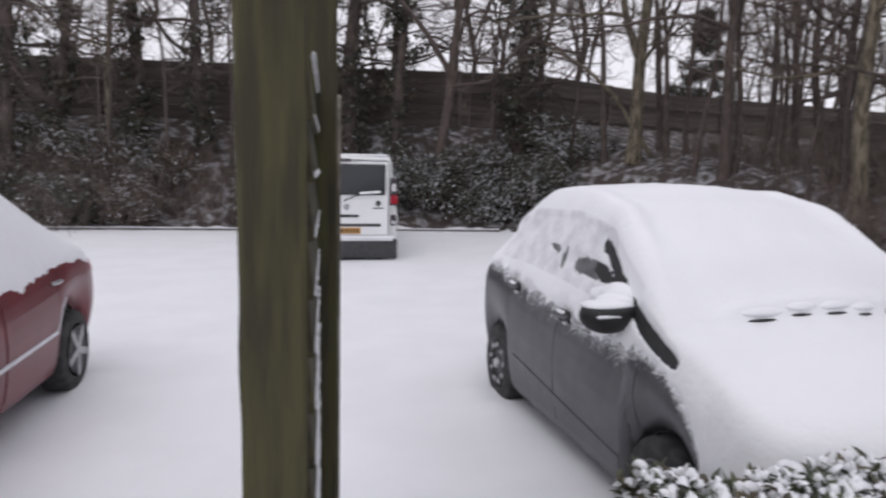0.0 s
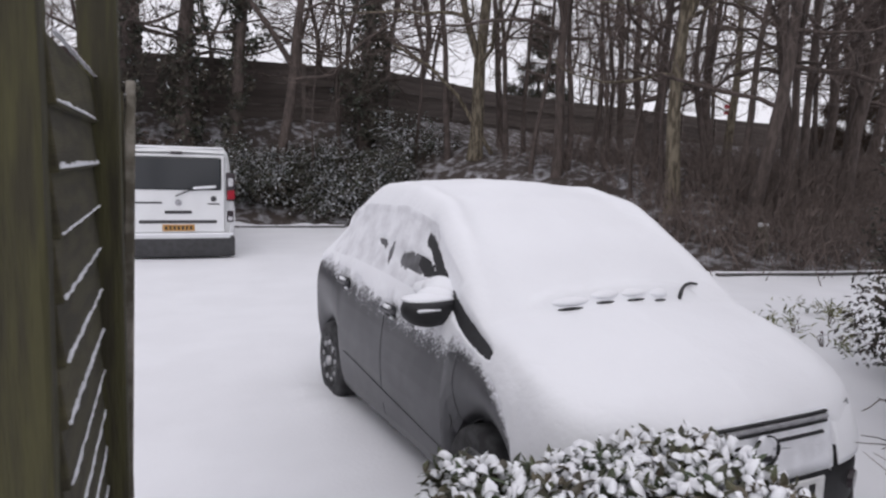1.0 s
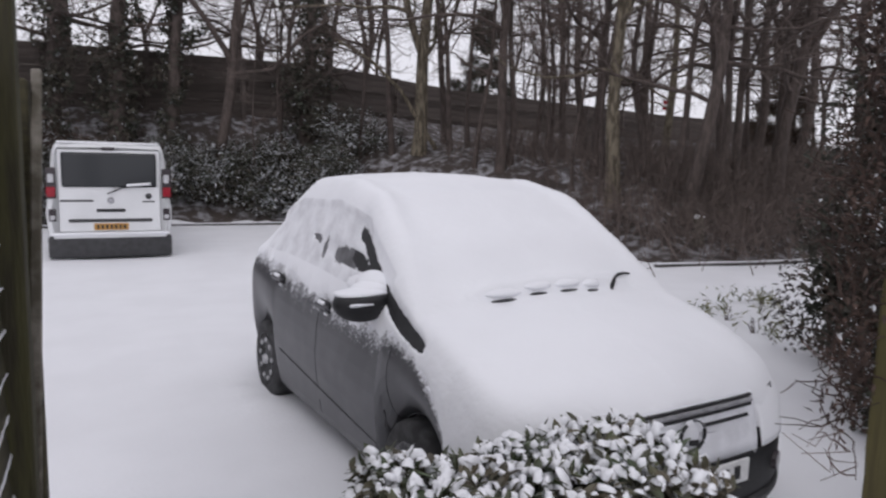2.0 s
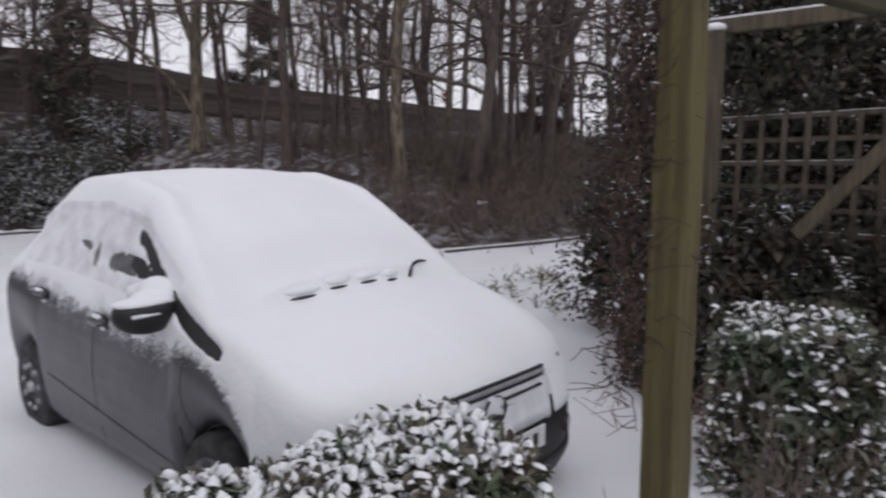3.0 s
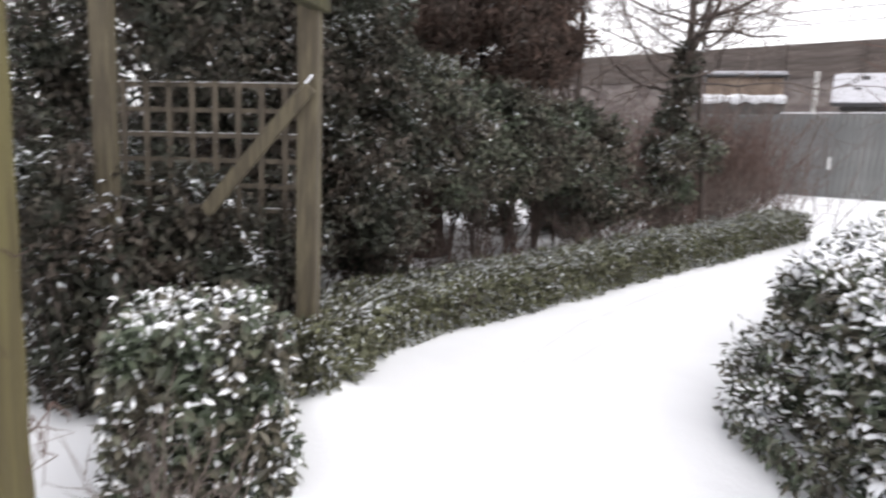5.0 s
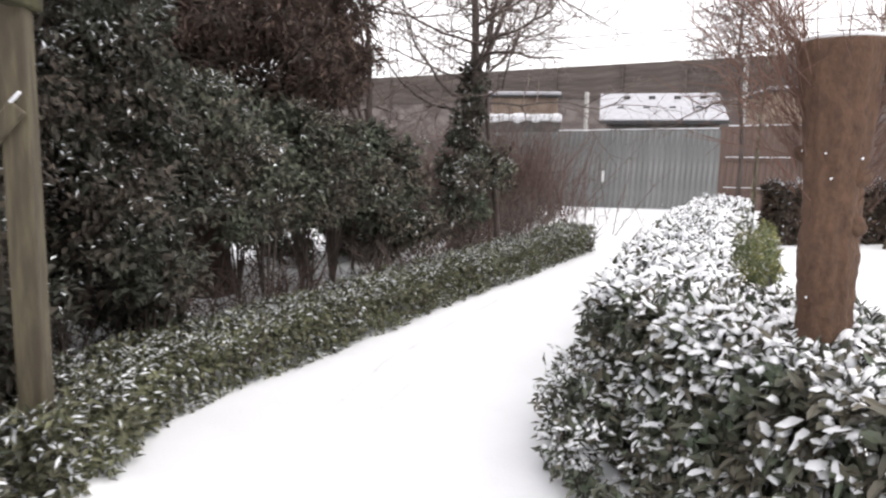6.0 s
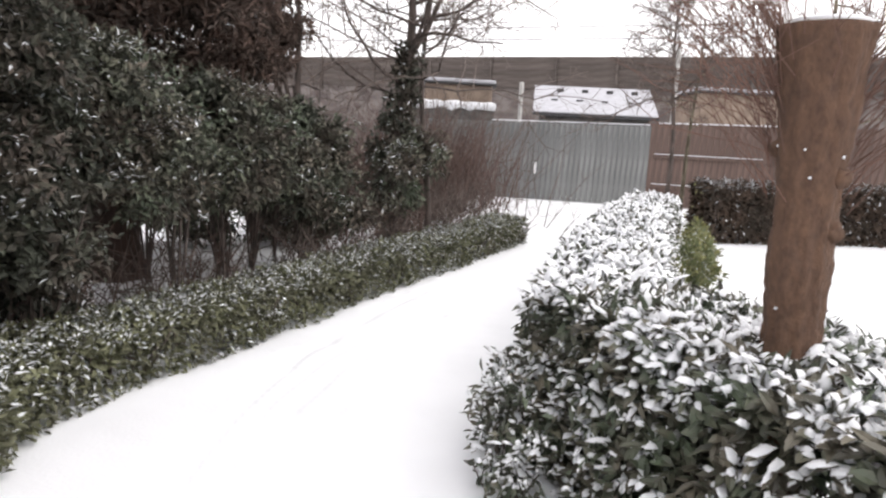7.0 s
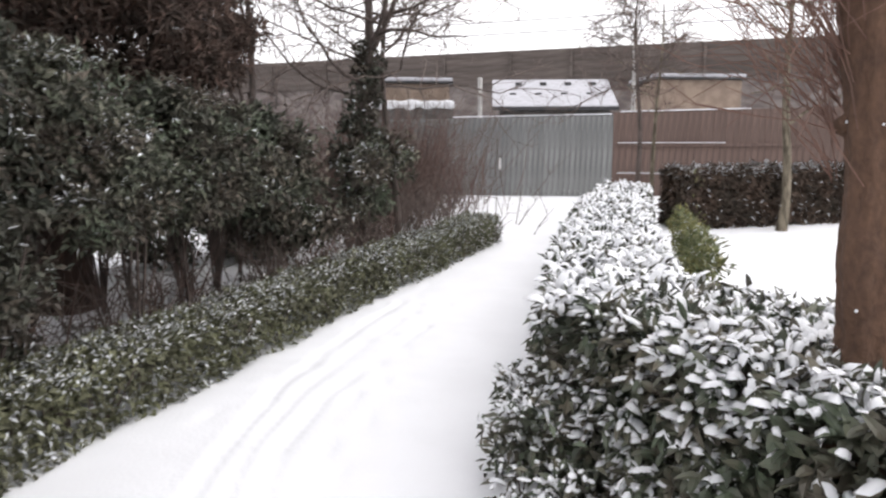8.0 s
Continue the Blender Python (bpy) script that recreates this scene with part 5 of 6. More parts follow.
def shrub(name, label, seed, blobs, n, L, W, materials, snow_hi, snow_lo, base=None, stem_h=1.5, droop=0.3, pad=False, group="", category="shrub", stems=5, rad=0.012, dense=1.7):
    r = np.random.default_rng(seed)
    ob = thing(name, label, category, group=group or ("evergreen border" if name == "evergreen_shrub" else ""))
    P, N = blob_points(r, int(n * dense), blobs)
    hollow = pnoise(P[:, 0] + 0.8 * P[:, 2], P[:, 1] - 0.6 * P[:, 2], 3.2, seed) + 0.6 * pnoise(P[:, 0] - P[:, 1], P[:, 2] * 1.4, 4.1, seed + 1)
    ok = (P[:, 2] > ground_z(P[:, 0], P[:, 1]) + 0.02) & (r.random(len(P)) < np.clip(0.58 + 1.5 * hollow, 0.03, 1))
    P, N = P[ok], N[ok]
    leaves_on("foliage", ob, r, P, N, L, W, materials, lambda N, P: np.where(N[:, 2] > 0.25, snow_hi, snow_lo) * np.clip(0.6 + 3.6 * vnoise(P[:, 0] + P[:, 2], P[:, 1] + 1.3 * P[:, 2], 3.4, 3), 0, 2.8), pad=pad, droop=droop, jitter=0.9, snow_scale=0.8)
    # evergreen cores take the ivy leaf colour, painting shade into the hollows
    if len(P) > 2500:
        core = [(b[0], b[1], b[2], b[3] * 0.55, b[4] * 0.55, b[5] * 0.55) for b in blobs]
        Q, M = blob_points(r, int(n * 0.55), core, 0.9)
        keep = Q[:, 2] > ground_z(Q[:, 0], Q[:, 1]) + 0.15
        leaves_on("inner_foliage", ob, r, Q[keep], M[keep], L * 1.4, W * 1.6, [LEAF_IVY] if 0.06 < L < 0.11 else materials, lambda N, P: np.zeros(len(N)), jitter=1.0)
    bl = blobs if base is None else base
    stems_in(ob, r, [(b[0] + r.normal() * 0.1, b[1] + r.normal() * 0.1) for b in bl], stem_h, min(0.5, 0.3 * stem_h), stems, rad, BARK)
    return ob


shrub("low_shrub", "low leafy skirt of a hedge bent over by snow", 21, [(5.57, -1.76, 0.22, 0.26, 0.18, 0.36), (5.22, -1.63, 0.25, 0.26, 0.18, 0.36), (5.95, -1.98, 0.22, 0.26, 0.18, 0.32), (4.9, -1.66, 0.2, 0.23, 0.16, 0.34), (4.55, -1.7, 0.2, 0.23, 0.16, 0.36)], 2300, 0.074, 0.034, [LEAF_LAUREL], 0.8, 0.4, pad=True, stem_h=0.25, rad=0.004, stems=3)
shrub("conical_shrub", "small green conifer shrub growing from a snowy hedge", 22, [(6.55, -3.62, 1.22, 0.08, 0.08, 0.42), (6.66, -3.7, 0.9, 0.14, 0.13, 0.36), (6.36, -3.54, 0.88, 0.11, 0.11, 0.3)], 1500, 0.05, 0.012, [LEAF_YELLOW, LEAF_LAUREL], 0.2, 0.08, stem_h=0.9, rad=0.008)
shrub("flattened_shrub", "snow-flattened yellow-green shrub beside the car park", 23, [(6.7, 5.6, 0.04, 0.75, 0.45, 0.11), (6.3, 5.0, 0.03, 0.45, 0.3, 0.08), (7.5, 6.1, 0.05, 0.8, 0.5, 0.15)], 800, 0.12, 0.024, [LEAF_YELLOW], 0.5, 0.3, pad=True, stem_h=0.2, rad=0.006)
shrub("hedge_sprigs", "bright yellow-green sprigs along the back of a snowy hedge", 35, [(6.55 + 0.42 * k, -3.78 - 0.3 * k, 0.88, 0.16, 0.12, 0.22) for k in range(8)], 1900, 0.07, 0.028, [LEAF_YELLOW], 0.25, 0.08, stem_h=0.8, rad=0.006, stems=2)
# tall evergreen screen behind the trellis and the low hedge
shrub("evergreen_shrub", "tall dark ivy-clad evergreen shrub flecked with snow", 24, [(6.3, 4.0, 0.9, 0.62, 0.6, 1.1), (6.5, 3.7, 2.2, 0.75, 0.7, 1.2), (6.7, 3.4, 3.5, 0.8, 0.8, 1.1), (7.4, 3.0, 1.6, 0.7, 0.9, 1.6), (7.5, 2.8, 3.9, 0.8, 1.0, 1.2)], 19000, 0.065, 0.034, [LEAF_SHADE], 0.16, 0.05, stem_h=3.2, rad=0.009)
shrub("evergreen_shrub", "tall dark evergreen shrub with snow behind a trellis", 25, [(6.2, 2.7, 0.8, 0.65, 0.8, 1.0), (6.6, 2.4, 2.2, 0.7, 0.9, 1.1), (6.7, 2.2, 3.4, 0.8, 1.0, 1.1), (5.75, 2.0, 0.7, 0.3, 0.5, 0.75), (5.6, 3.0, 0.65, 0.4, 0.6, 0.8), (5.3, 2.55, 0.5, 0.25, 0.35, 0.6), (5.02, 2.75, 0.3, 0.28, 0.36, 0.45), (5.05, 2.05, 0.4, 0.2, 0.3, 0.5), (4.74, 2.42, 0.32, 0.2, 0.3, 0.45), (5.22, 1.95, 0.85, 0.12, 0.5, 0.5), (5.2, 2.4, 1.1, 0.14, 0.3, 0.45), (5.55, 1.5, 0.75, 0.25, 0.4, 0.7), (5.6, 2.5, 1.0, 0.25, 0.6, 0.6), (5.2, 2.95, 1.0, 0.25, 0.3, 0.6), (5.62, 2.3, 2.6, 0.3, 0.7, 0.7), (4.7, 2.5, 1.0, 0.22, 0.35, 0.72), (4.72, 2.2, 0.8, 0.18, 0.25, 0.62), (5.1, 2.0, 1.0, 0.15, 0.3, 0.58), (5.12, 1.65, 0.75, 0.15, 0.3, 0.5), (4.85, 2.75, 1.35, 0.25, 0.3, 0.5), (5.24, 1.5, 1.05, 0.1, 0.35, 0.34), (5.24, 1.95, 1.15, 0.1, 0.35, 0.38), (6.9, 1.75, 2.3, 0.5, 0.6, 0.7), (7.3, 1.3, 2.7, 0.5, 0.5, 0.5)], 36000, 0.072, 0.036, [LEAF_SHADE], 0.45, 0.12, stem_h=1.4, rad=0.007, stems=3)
SPRAY = "dark evergreen shrub with drooping snowy sprays"


def sprays(seed, x, y, r, z0, z1, n):
    """Many small overlapping clumps between two heights round a stem, leaving gaps."""
    g = np.random.default_rng(seed)
    out = []
    for _ in range(n):
        a, k = g.random() * 6.283, math.sqrt(g.random())
        q = 0.16 + 0.2 * g.random()
        f = g.random()
        w = r * (1.05 - 0.45 * f)
        out.append((x + math.cos(a) * w * k, y + math.sin(a) * w * k, z0 + (z1 - z0) * f, q * 1.3, q * 1.3, q * 0.75))
    return out


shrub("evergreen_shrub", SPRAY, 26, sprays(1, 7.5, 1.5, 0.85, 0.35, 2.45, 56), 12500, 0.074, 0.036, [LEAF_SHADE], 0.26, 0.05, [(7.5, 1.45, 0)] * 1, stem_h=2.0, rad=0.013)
shrub("evergreen_shrub", SPRAY, 27, sprays(2, 8.7, 0.85, 0.8, 1.1, 2.5, 46), 13500, 0.074, 0.034, [LEAF_DARK], 0.36, 0.06, [(8.9, 0.35, 0)] * 1, stem_h=2.0, rad=0.013)
shrub("evergreen_shrub", "dark green holly shrub flecked with snow", 28, sprays(3, 9.9, -0.1, 0.9, 1.05, 2.35, 46), 12500, 0.074, 0.034, [LEAF_DARK], 0.3, 0.05, [(9.9, -0.1, 0)] * 1, stem_h=1.7, rad=0.012)
shrub("evergreen_shrub", "dark green holly shrub flecked with snow", 31, sprays(4, 11.1, -1.0, 0.8, 0.75, 2.2, 40), 8000, 0.086, 0.04, [LEAF_DARK], 0.26, 0.04, [(11.1, -1.0, 0)] * 1, stem_h=1.6, rad=0.012)
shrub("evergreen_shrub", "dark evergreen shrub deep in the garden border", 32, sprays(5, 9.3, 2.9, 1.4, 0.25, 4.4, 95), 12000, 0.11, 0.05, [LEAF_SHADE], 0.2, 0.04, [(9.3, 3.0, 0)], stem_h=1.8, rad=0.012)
shrub("evergreen_shrub", "dark evergreen shrub deep in the garden border", 33, sprays(6, 12.4, 1.2, 1.3, 0.25, 2.5, 50), 7000, 0.1, 0.045, [LEAF_DARK], 0.2, 0.04, [(12.4, 1.2, 0)], stem_h=1.8, rad=0.012)
shrub("evergreen_shrub", "low dark evergreen shrub with snow under a conifer", 34, sprays(7, 13.4, -0.9, 1.0, 0.2, 1.6, 40), 5000, 0.1, 0.045, [LEAF_DARK], 0.3, 0.06, [(13.4, -0.9, 0)], stem_h=1.2, rad=0.012)
shrub("evergreen_shrub", "small snowy laurel shrub at the end of a low hedge", 29, [(12.5, -2.6, 1.3, 0.5, 0.5, 0.55), (13.2, -3.2, 1.7, 0.55, 0.4, 0.4)], 3000, 0.11, 0.05, [LEAF_DARK], 0.35, 0.12, stem_h=1.6)
shrub("dead_conifer", "brown dense dead conifer crown hanging over the garden", 30, [(11.2, 0.0, 3.5, 0.8, 0.9, 0.7), (10.9, 1.0, 3.95, 1.1, 1.0, 1.0), (11.3, -0.7, 3.15, 0.5, 0.45, 0.35), (10.6, 1.9, 3.8, 0.9, 0.8, 0.9), (10.4, 0.6, 3.3, 0.7, 0.8, 0.4), (11.6, -0.4, 4.2, 0.8, 0.8, 0.6), (10.2, 1.4, 3.0, 0.8, 0.9, 0.5), (10.6, -0.2, 2.75, 0.6, 0.6, 0.35)], 22000, 0.12, 0.024, [LEAF_DEAD], 0.02, 0.0, stem_h=3.5)

# ---------------------------------------------------------------- trees
def bough(r, p, d, ln, rad, segs, wander, lift, tip=0.3):
    """One wandering branch: its points, radii and last direction."""
    pts, q, d = [p], p.copy(), d / np.linalg.norm(d)
    for i in range(segs):
        d = d + r.normal(size=3) * wander + np.array([0, 0, lift * (i / segs - 0.3)])
        d /= np.linalg.norm(d)
        q = q + d * ln / segs
        pts.append(q.copy())
    return np.array(pts), rad * np.linspace(1, tip, segs + 1), d


def grow(r, height, radius, limbs, lean=(0.0, 0.0), first=0.35, spread=0.5, sub=6, twigs=4, wob=0.12, reach=0.4, fork=0.0, fine=0.0055):
    """Lines of a bare tree: trunk and leaders, limbs, branches and twigs."""
    n = 18
    zz = np.linspace(0, height, n)
    ph = r.random(4) * 6.283
    wx = wob * (np.sin(zz * 0.55 + ph[0]) - math.sin(ph[0]) + 0.45 * np.sin(zz * 1.5 + ph[1]) - 0.45 * math.sin(ph[1]))
    wy = wob * (np.sin(zz * 0.6 + ph[2]) - math.sin(ph[2]) + 0.45 * np.sin(zz * 1.4 + ph[3]) - 0.45 * math.sin(ph[3]))
    T = np.stack([lean[0] * zz + wx, lean[1] * zz + wy, zz], 1)
    R = radius * (1 - 0.72 * (zz / height) ** 1.1)
    R[0] *= 1.3
    R[1] *= 1.06
    big, small = [(T, R)], []
    stems = [(T, R, first)]
    if fork:
        j = int(fork * (n - 1))
        for az in (r.random() * 6.283 + k * 2.4 for k in range(1 + int(r.random() < 0.5))):
            d = np.array([math.cos(az) * 0.42, math.sin(az) * 0.42, 1.0])
            L, rr, _ = bough(r, T[j], d, height * (1 - fork) * 0.85, R[j] * 0.72, 12, 0.07, 0.1)
            big.append((L, rr))
            stems.append((L, rr, 0.12))

    def away(d, angle):
        """A direction that leaves d by an angle, to any side."""
        q = np.cross(d, r.normal(size=3))
        return d * math.cos(angle) + q / (np.linalg.norm(q) + 1e-9) * math.sin(angle)

    for i in range(limbs):
        L, LR, lo = stems[i % len(stems)]
        m = len(L)
        f = lo + (0.98 - lo) * (i // len(stems) + r.random()) / max(1, limbs // len(stems))
        j = min(f, 0.999) * (m - 1)
        k = int(j)
        p = L[k] * (1 - (j - k)) + L[min(k + 1, m - 1)] * (j - k)
        az = r.random() * 6.283
        d = np.array([math.cos(az) * spread, math.sin(az) * spread, 0.1 + 0.7 * r.random() ** 1.4])
        ln = max(height * reach * (1.2 - f) * (0.45 + 0.85 * r.random()), 0.6)
        pts, rr, _ = bough(r, p, d, ln, min(LR[k] * 0.55, 0.012 + 0.012 * ln), 9, 0.17, 0.22)
        big.append((pts, rr))
        for s in range(sub):
            g = 0.18 + 0.8 * (s + r.random()) / sub
            a = int(g * 9)
            ld = pts[min(a + 1, 9)] - pts[min(a, 8)]
            sl = max(ln * (0.62 - 0.34 * g) * (0.6 + 0.7 * r.random()), 0.3)
            p2, r2, d3 = bough(r, pts[min(a, 9)], away(ld / np.linalg.norm(ld), 0.6 + 0.5 * r.random()) + np.array([0, 0, 0.12]), sl, 0.006 + 0.006 * sl, 6, 0.2, 0.12)
            small.append((p2, r2))
            for w in range(twigs):
                u = min(1 + int(5 * (w + r.random()) / twigs), 6)
                e = max(sl * 0.4, 0.2) * (0.6 + 0.8 * r.random())
                p3, r3, _ = bough(r, p2[u], away(d3, 0.5 + 0.6 * r.random()) + np.array([0, 0, 0.1]), e, fine, 2, 0.25, 0.1, 0.4)
                small.append((p3, r3))
    return big, small


def tree(name, label, r, height, radius, limbs, bark, twig, ivy=0, ivy_top=6.0, ivy_r=0.4, ivy_leaf=0.13, **kw):
    ob = thing(name, label, "tree", group="bare trees")
    big, small = grow(r, height, radius, limbs, **kw)
    V, F = tubes(big[:1], 10)
    mesh_ob("trunk", V, F, bark, ob, smooth=True)
    V, F = tubes(big[1:], 6)
    lb = mesh_ob("branchwork", V, F, bark, ob, smooth=True)
    lb["kind"] = "stuff"
    V, F = tubes(small, 3)
    cr = mesh_ob("crown", V, F, twig, ob, "fine bare twigs")
    cr["kind"] = "stuff"
    if ivy:
        # ragged tufts up the trunk, with gaps, thickest half-way, and stray tufts out on the limbs
        T = big[0][0]
        nb = max(10, ivy // 55)
        zc = np.sort(r.random(nb)) * ivy_top
        az = r.random(nb) * 6.283
        out = ivy_r * (0.25 + 0.9 * r.random(nb) ** 2) * (0.6 + 0.8 * np.sin(np.clip(zc / ivy_top, 0, 1) * 3.0))
        C = np.stack([np.interp(zc, T[:, 2], T[:, 0]) + out * np.cos(az), np.interp(zc, T[:, 2], T[:, 1]) + out * np.sin(az), zc], 1)
        pick = r.integers(0, nb, ivy)
        d = rng_dirs(r, ivy)
        size = ivy_r * (0.35 + 0.45 * r.random(nb))
        P = C[pick] + d * (size[pick] * (0.5 + 0.5 * r.random(ivy)))[:, None] * np.array([1, 1, 1.2])
        N = d + np.array([0, 0, 0.2])
        leaves_on("ivy", ob, r, P, N, ivy_leaf, ivy_leaf * 0.75, [LEAF_IVY], lambda N, P: np.full(len(N), 0.06), pad=False, droop=0.8)
    return ob


rt = np.random.default_rng(77)
def kinds(label, n, seed, bark, **kw):
    out = []
    for k in range(n):
        q = {key: (v(k) if callable(v) else v) for key, v in kw.items()}
        out.append(tree("tree", label, np.random.default_rng(seed + k), q.pop("height"), q.pop("radius"), q.pop("limbs"), bark, TWIG, **q))
    return out


DARK = kinds("tall bare dark-barked tree with fine twigs", 4, 140, BARK, height=lambda k: 10 + k, radius=lambda k: 0.08 + 0.02 * k, limbs=18, first=0.22, sub=7, twigs=6, spread=1.2, reach=0.4, wob=0.24, fork=lambda k: (0.3, 0.35, 0.25, 0.5)[k])
THIN = kinds("thin bare sapling in the wood", 4, 160, BARK, height=lambda k: 5.5 + 1.2 * k, radius=lambda k: 0.03 + 0.008 * k, limbs=13, first=0.3, sub=5, twigs=5, spread=0.8, reach=0.25, wob=0.1, lean=lambda k: ((-0.06, 0.05, 0.02, -0.02)[k], 0.03))
used = set()


def plant(kinds, k, x, y, turn):
    src = kinds[k % len(kinds)]
    m = pose(x, y, gz1(x, y) - 0.1, 0, 0, turn)
    if src.name in used:
        copy_thing(src, m)
    else:
        src.matrix_world = m
        used.add(src.name)


def stand(label, seed, x, y, height, radius, limbs, bark, **kw):
    """One tree of its own growth, rooted in the bank."""
    ob = tree("tree", label, np.random.default_rng(seed), height, radius, limbs, bark, TWIG, **kw)
    ob.matrix_world = pose(x, y, gz1(x, y) - 0.1)
    return ob


# ivy-clad trees in front of the barrier: place, lean, girth
for k, (x, y, lx, rad, iv, ir) in enumerate([(-8.6, 20.8, 0.035, 0.2, 3200, 0.4), (-7.45, 21.0, 0.07, 0.17, 2600, 0.36), (-5.35, 21.3, 0.015, 0.2, 3600, 0.5), (-3.45, 21.3, -0.013, 0.2, 3000, 0.46),
                                             (-0.95, 21.5, 0.01, 0.24, 4200, 0.5), (0.67, 21.5, 0.02, 0.27, 4800, 0.55), (1.95, 21.2, 0.06, 0.2, 3000, 0.4), (5.92, 21.2, 0.012, 0.23, 5200, 0.58), (-11.5, 21.3, 0.0, 0.2, 3000, 0.4)]):
    stand("tall bare tree with an ivy-clad trunk on the bank", 100 + k, x, y, 9.5, rad, 18, BARK, ivy=iv, ivy_top=8.0, ivy_r=ir, first=0.24, sub=7, twigs=5, spread=1.3, reach=0.4, lean=(lx, 0.0), wob=0.08)
# pale-barked trees
for k, (x, y, lx, rad, fk) in enumerate([(8.49, 18.6, 0.003, 0.2, 0.33), (10.39, 12.23, 0.01, 0.165, 0.42), (20.0, 21.0, 0.02, 0.18, 0.0), (-6.0, 20.95, 0.03, 0.1, 0.0)]):
    stand("tall bare tree with pale bark", 120 + k, x, y, 9.5, rad, 22, BARK_PALE, first=0.24, sub=7, twigs=5, spread=1.2, reach=0.42, lean=(lx, 0.0), wob=0.07, fork=fk)
# dark-barked trees of the wood beside the car park
for k, (x, y, lx, ly, rad) in enumerate([(3.17, 20.4, 0.09, -0.014, 0.17), (9.6, 15.8, -0.024, 0.014, 0.145), (10.28, 20.6, -0.057, 0.027, 0.12), (14.72, 19.1, -0.041, 0.031, 0.15), (11.05, 13.8, -0.028, 0.022, 0.115),
                                         (15.59, 17.0, -0.018, 0.017, 0.17), (11.31, 10.98, 0.05, -0.05, 0.15), (12.95, 11.75, -0.04, 0.045, 0.13), (13.25, 11.4, 0.008, -0.01, 0.1), (14.31, 11.29, 0.05, -0.06, 0.18)]):
    stand("tall bare dark-barked tree with fine twigs", 140 + k, x, y, 9.5, rad, 16, BARK, first=0.24, sub=6, twigs=5, spread=1.3, reach=0.42, lean=(lx, ly), wob=0.11, fork=(0.36, 0.45, 0.3)[k % 3])
for k, (x, y, lx, ly, rad) in enumerate([(16.58, 13.2, 0.026, -0.032, 0.15), (15.86, 21.9, -0.02, 0.014, 0.15), (18.5, 15.5, 0.03, 0.0, 0.16), (20.2, 13.4, -0.02, 0.0, 0.15), (22.5, 17.0, 0.0, 0.0, 0.18)]):
    stand("dark-barked tree leaning among others in the wood", 155 + k, x, y, 9.5, rad, 16, BARK, first=0.24, sub=6, twigs=5, spread=1.3, reach=0.42, lean=(lx, ly), wob=0.12, fork=(0.4, 0.5, 0.3)[k % 3])
# slim upright stems between them
for k, (x, y) in enumerate([(7.14, 19.8), (9.15, 16.43), (9.3, 18.2), (11.4, 17.1), (11.9, 16.3), (12.4, 17.6), (10.1, 18.6), (7.9, 19.2), (10.6, 15.2), (10.45, 12.76), (11.75, 12.75), (12.3, 11.2), (10.1, 13.3), (14.3, 11.9), (11.43, 11.7), (9.9, 15.9)]):
    stand("slim dark sapling standing on the snowy bank", 180 + k, x, y, 7.0 + k % 3, 0.05 + 0.016 * (k % 4), 12, BARK, first=0.36, sub=5, twigs=5, spread=0.9, reach=0.32, lean=(0.06 * math.sin(2.3 * k), 0.0), wob=0.13)
# the long pale bough that leans out over the bank
boughs = thing("leaning_bough", "pale fallen bough leaning between trees on the bank", "branch")
V, F = tubes([([(8.95, 18.4, gz1(8.95, 18.4) + 0.05), (8.5, 18.5, 2.75), (7.95, 18.7, 3.7), (7.1, 18.9, 4.5), (6.1, 19.0, 5.0)], [0.07, 0.065, 0.055, 0.045, 0.03])], 7)
mesh_ob("bough", V, F, BARK_PALE, boughs, smooth=True)

for k in range(26):
    x = -18 + 60 * rt.random()
    plant(DARK, k, x, 26 + 13 * rt.random() + max(0, x - 7) * 0.4, 360 * rt.random())
for k, (x, y) in enumerate(((6.3, 25.6), (7.8, 25.2), (9.4, 26.4), (10.7, 27.6), (8.6, 28.0), (4.6, 25.4), (-0.6, 25.6), (-2.2, 26.2))):
    plant(DARK, k + 1, x, y, 73 * k)
for k in range(12):
    plant(THIN, k, -12 + 20 * rt.random(), 19.6 + 3 * rt.random(), 360 * rt.random())
for k in range(6):
    plant(THIN, k, 14 + 11 * rt.random(), 12 + 9 * rt.random(), 360 * rt.random())
for k in range(6):
    plant(DARK, k, 23 + 11 * rt.random(), 15 + 12 * rt.random(), 360 * rt.random())


# conifers behind the barrier and in the wood
def cone(seed, x, y, z0, z1, r, n):
    """Clumps that thin out to the tip of a conifer."""
    g = np.random.default_rng(seed)
    out = []
    for _ in range(n):
        f, a = g.random() ** 1.3, g.random() * 6.283
        w = r * (1 - 0.85 * f) * (0.4 + 0.6 * g.random())
        out.append((x + w * math.cos(a), y + w * math.sin(a), z0 + (z1 - z0) * f - 0.25 * w, 0.4, 0.4, 0.22))
    return out


shrub("conifer", "dark green pine standing behind the barrier", 71, cone(1, 18.05, 32, 5.2, 9.3, 1.9, 60), 7000, 0.2, 0.035, [LEAF_IVY], 0.1, 0.02, [(18.05, 32, 0)], stem_h=5.5, stems=1, rad=0.12, category="tree")
shrub("conifer", "brown-green conifer among bare trees", 72, cone(2, 24.1, 19.0, 3.0, 7.6, 1.3, 60), 6500, 0.2, 0.035, [LEAF_BROWN], 0.12, 0.03, [(24.1, 19.0, 0)], stem_h=6.0, stems=1, rad=0.12, category="tree")
road_sign = thing("road_sign", "small red and white road sign beyond the barrier", "sign", pose(34.2, 36, 1.0, 0, 0, -40))
part("sign_post", box_bm(0.08, 0.08, 4.6, pose(0, 0.06, 0)), CONCRETE, road_sign)
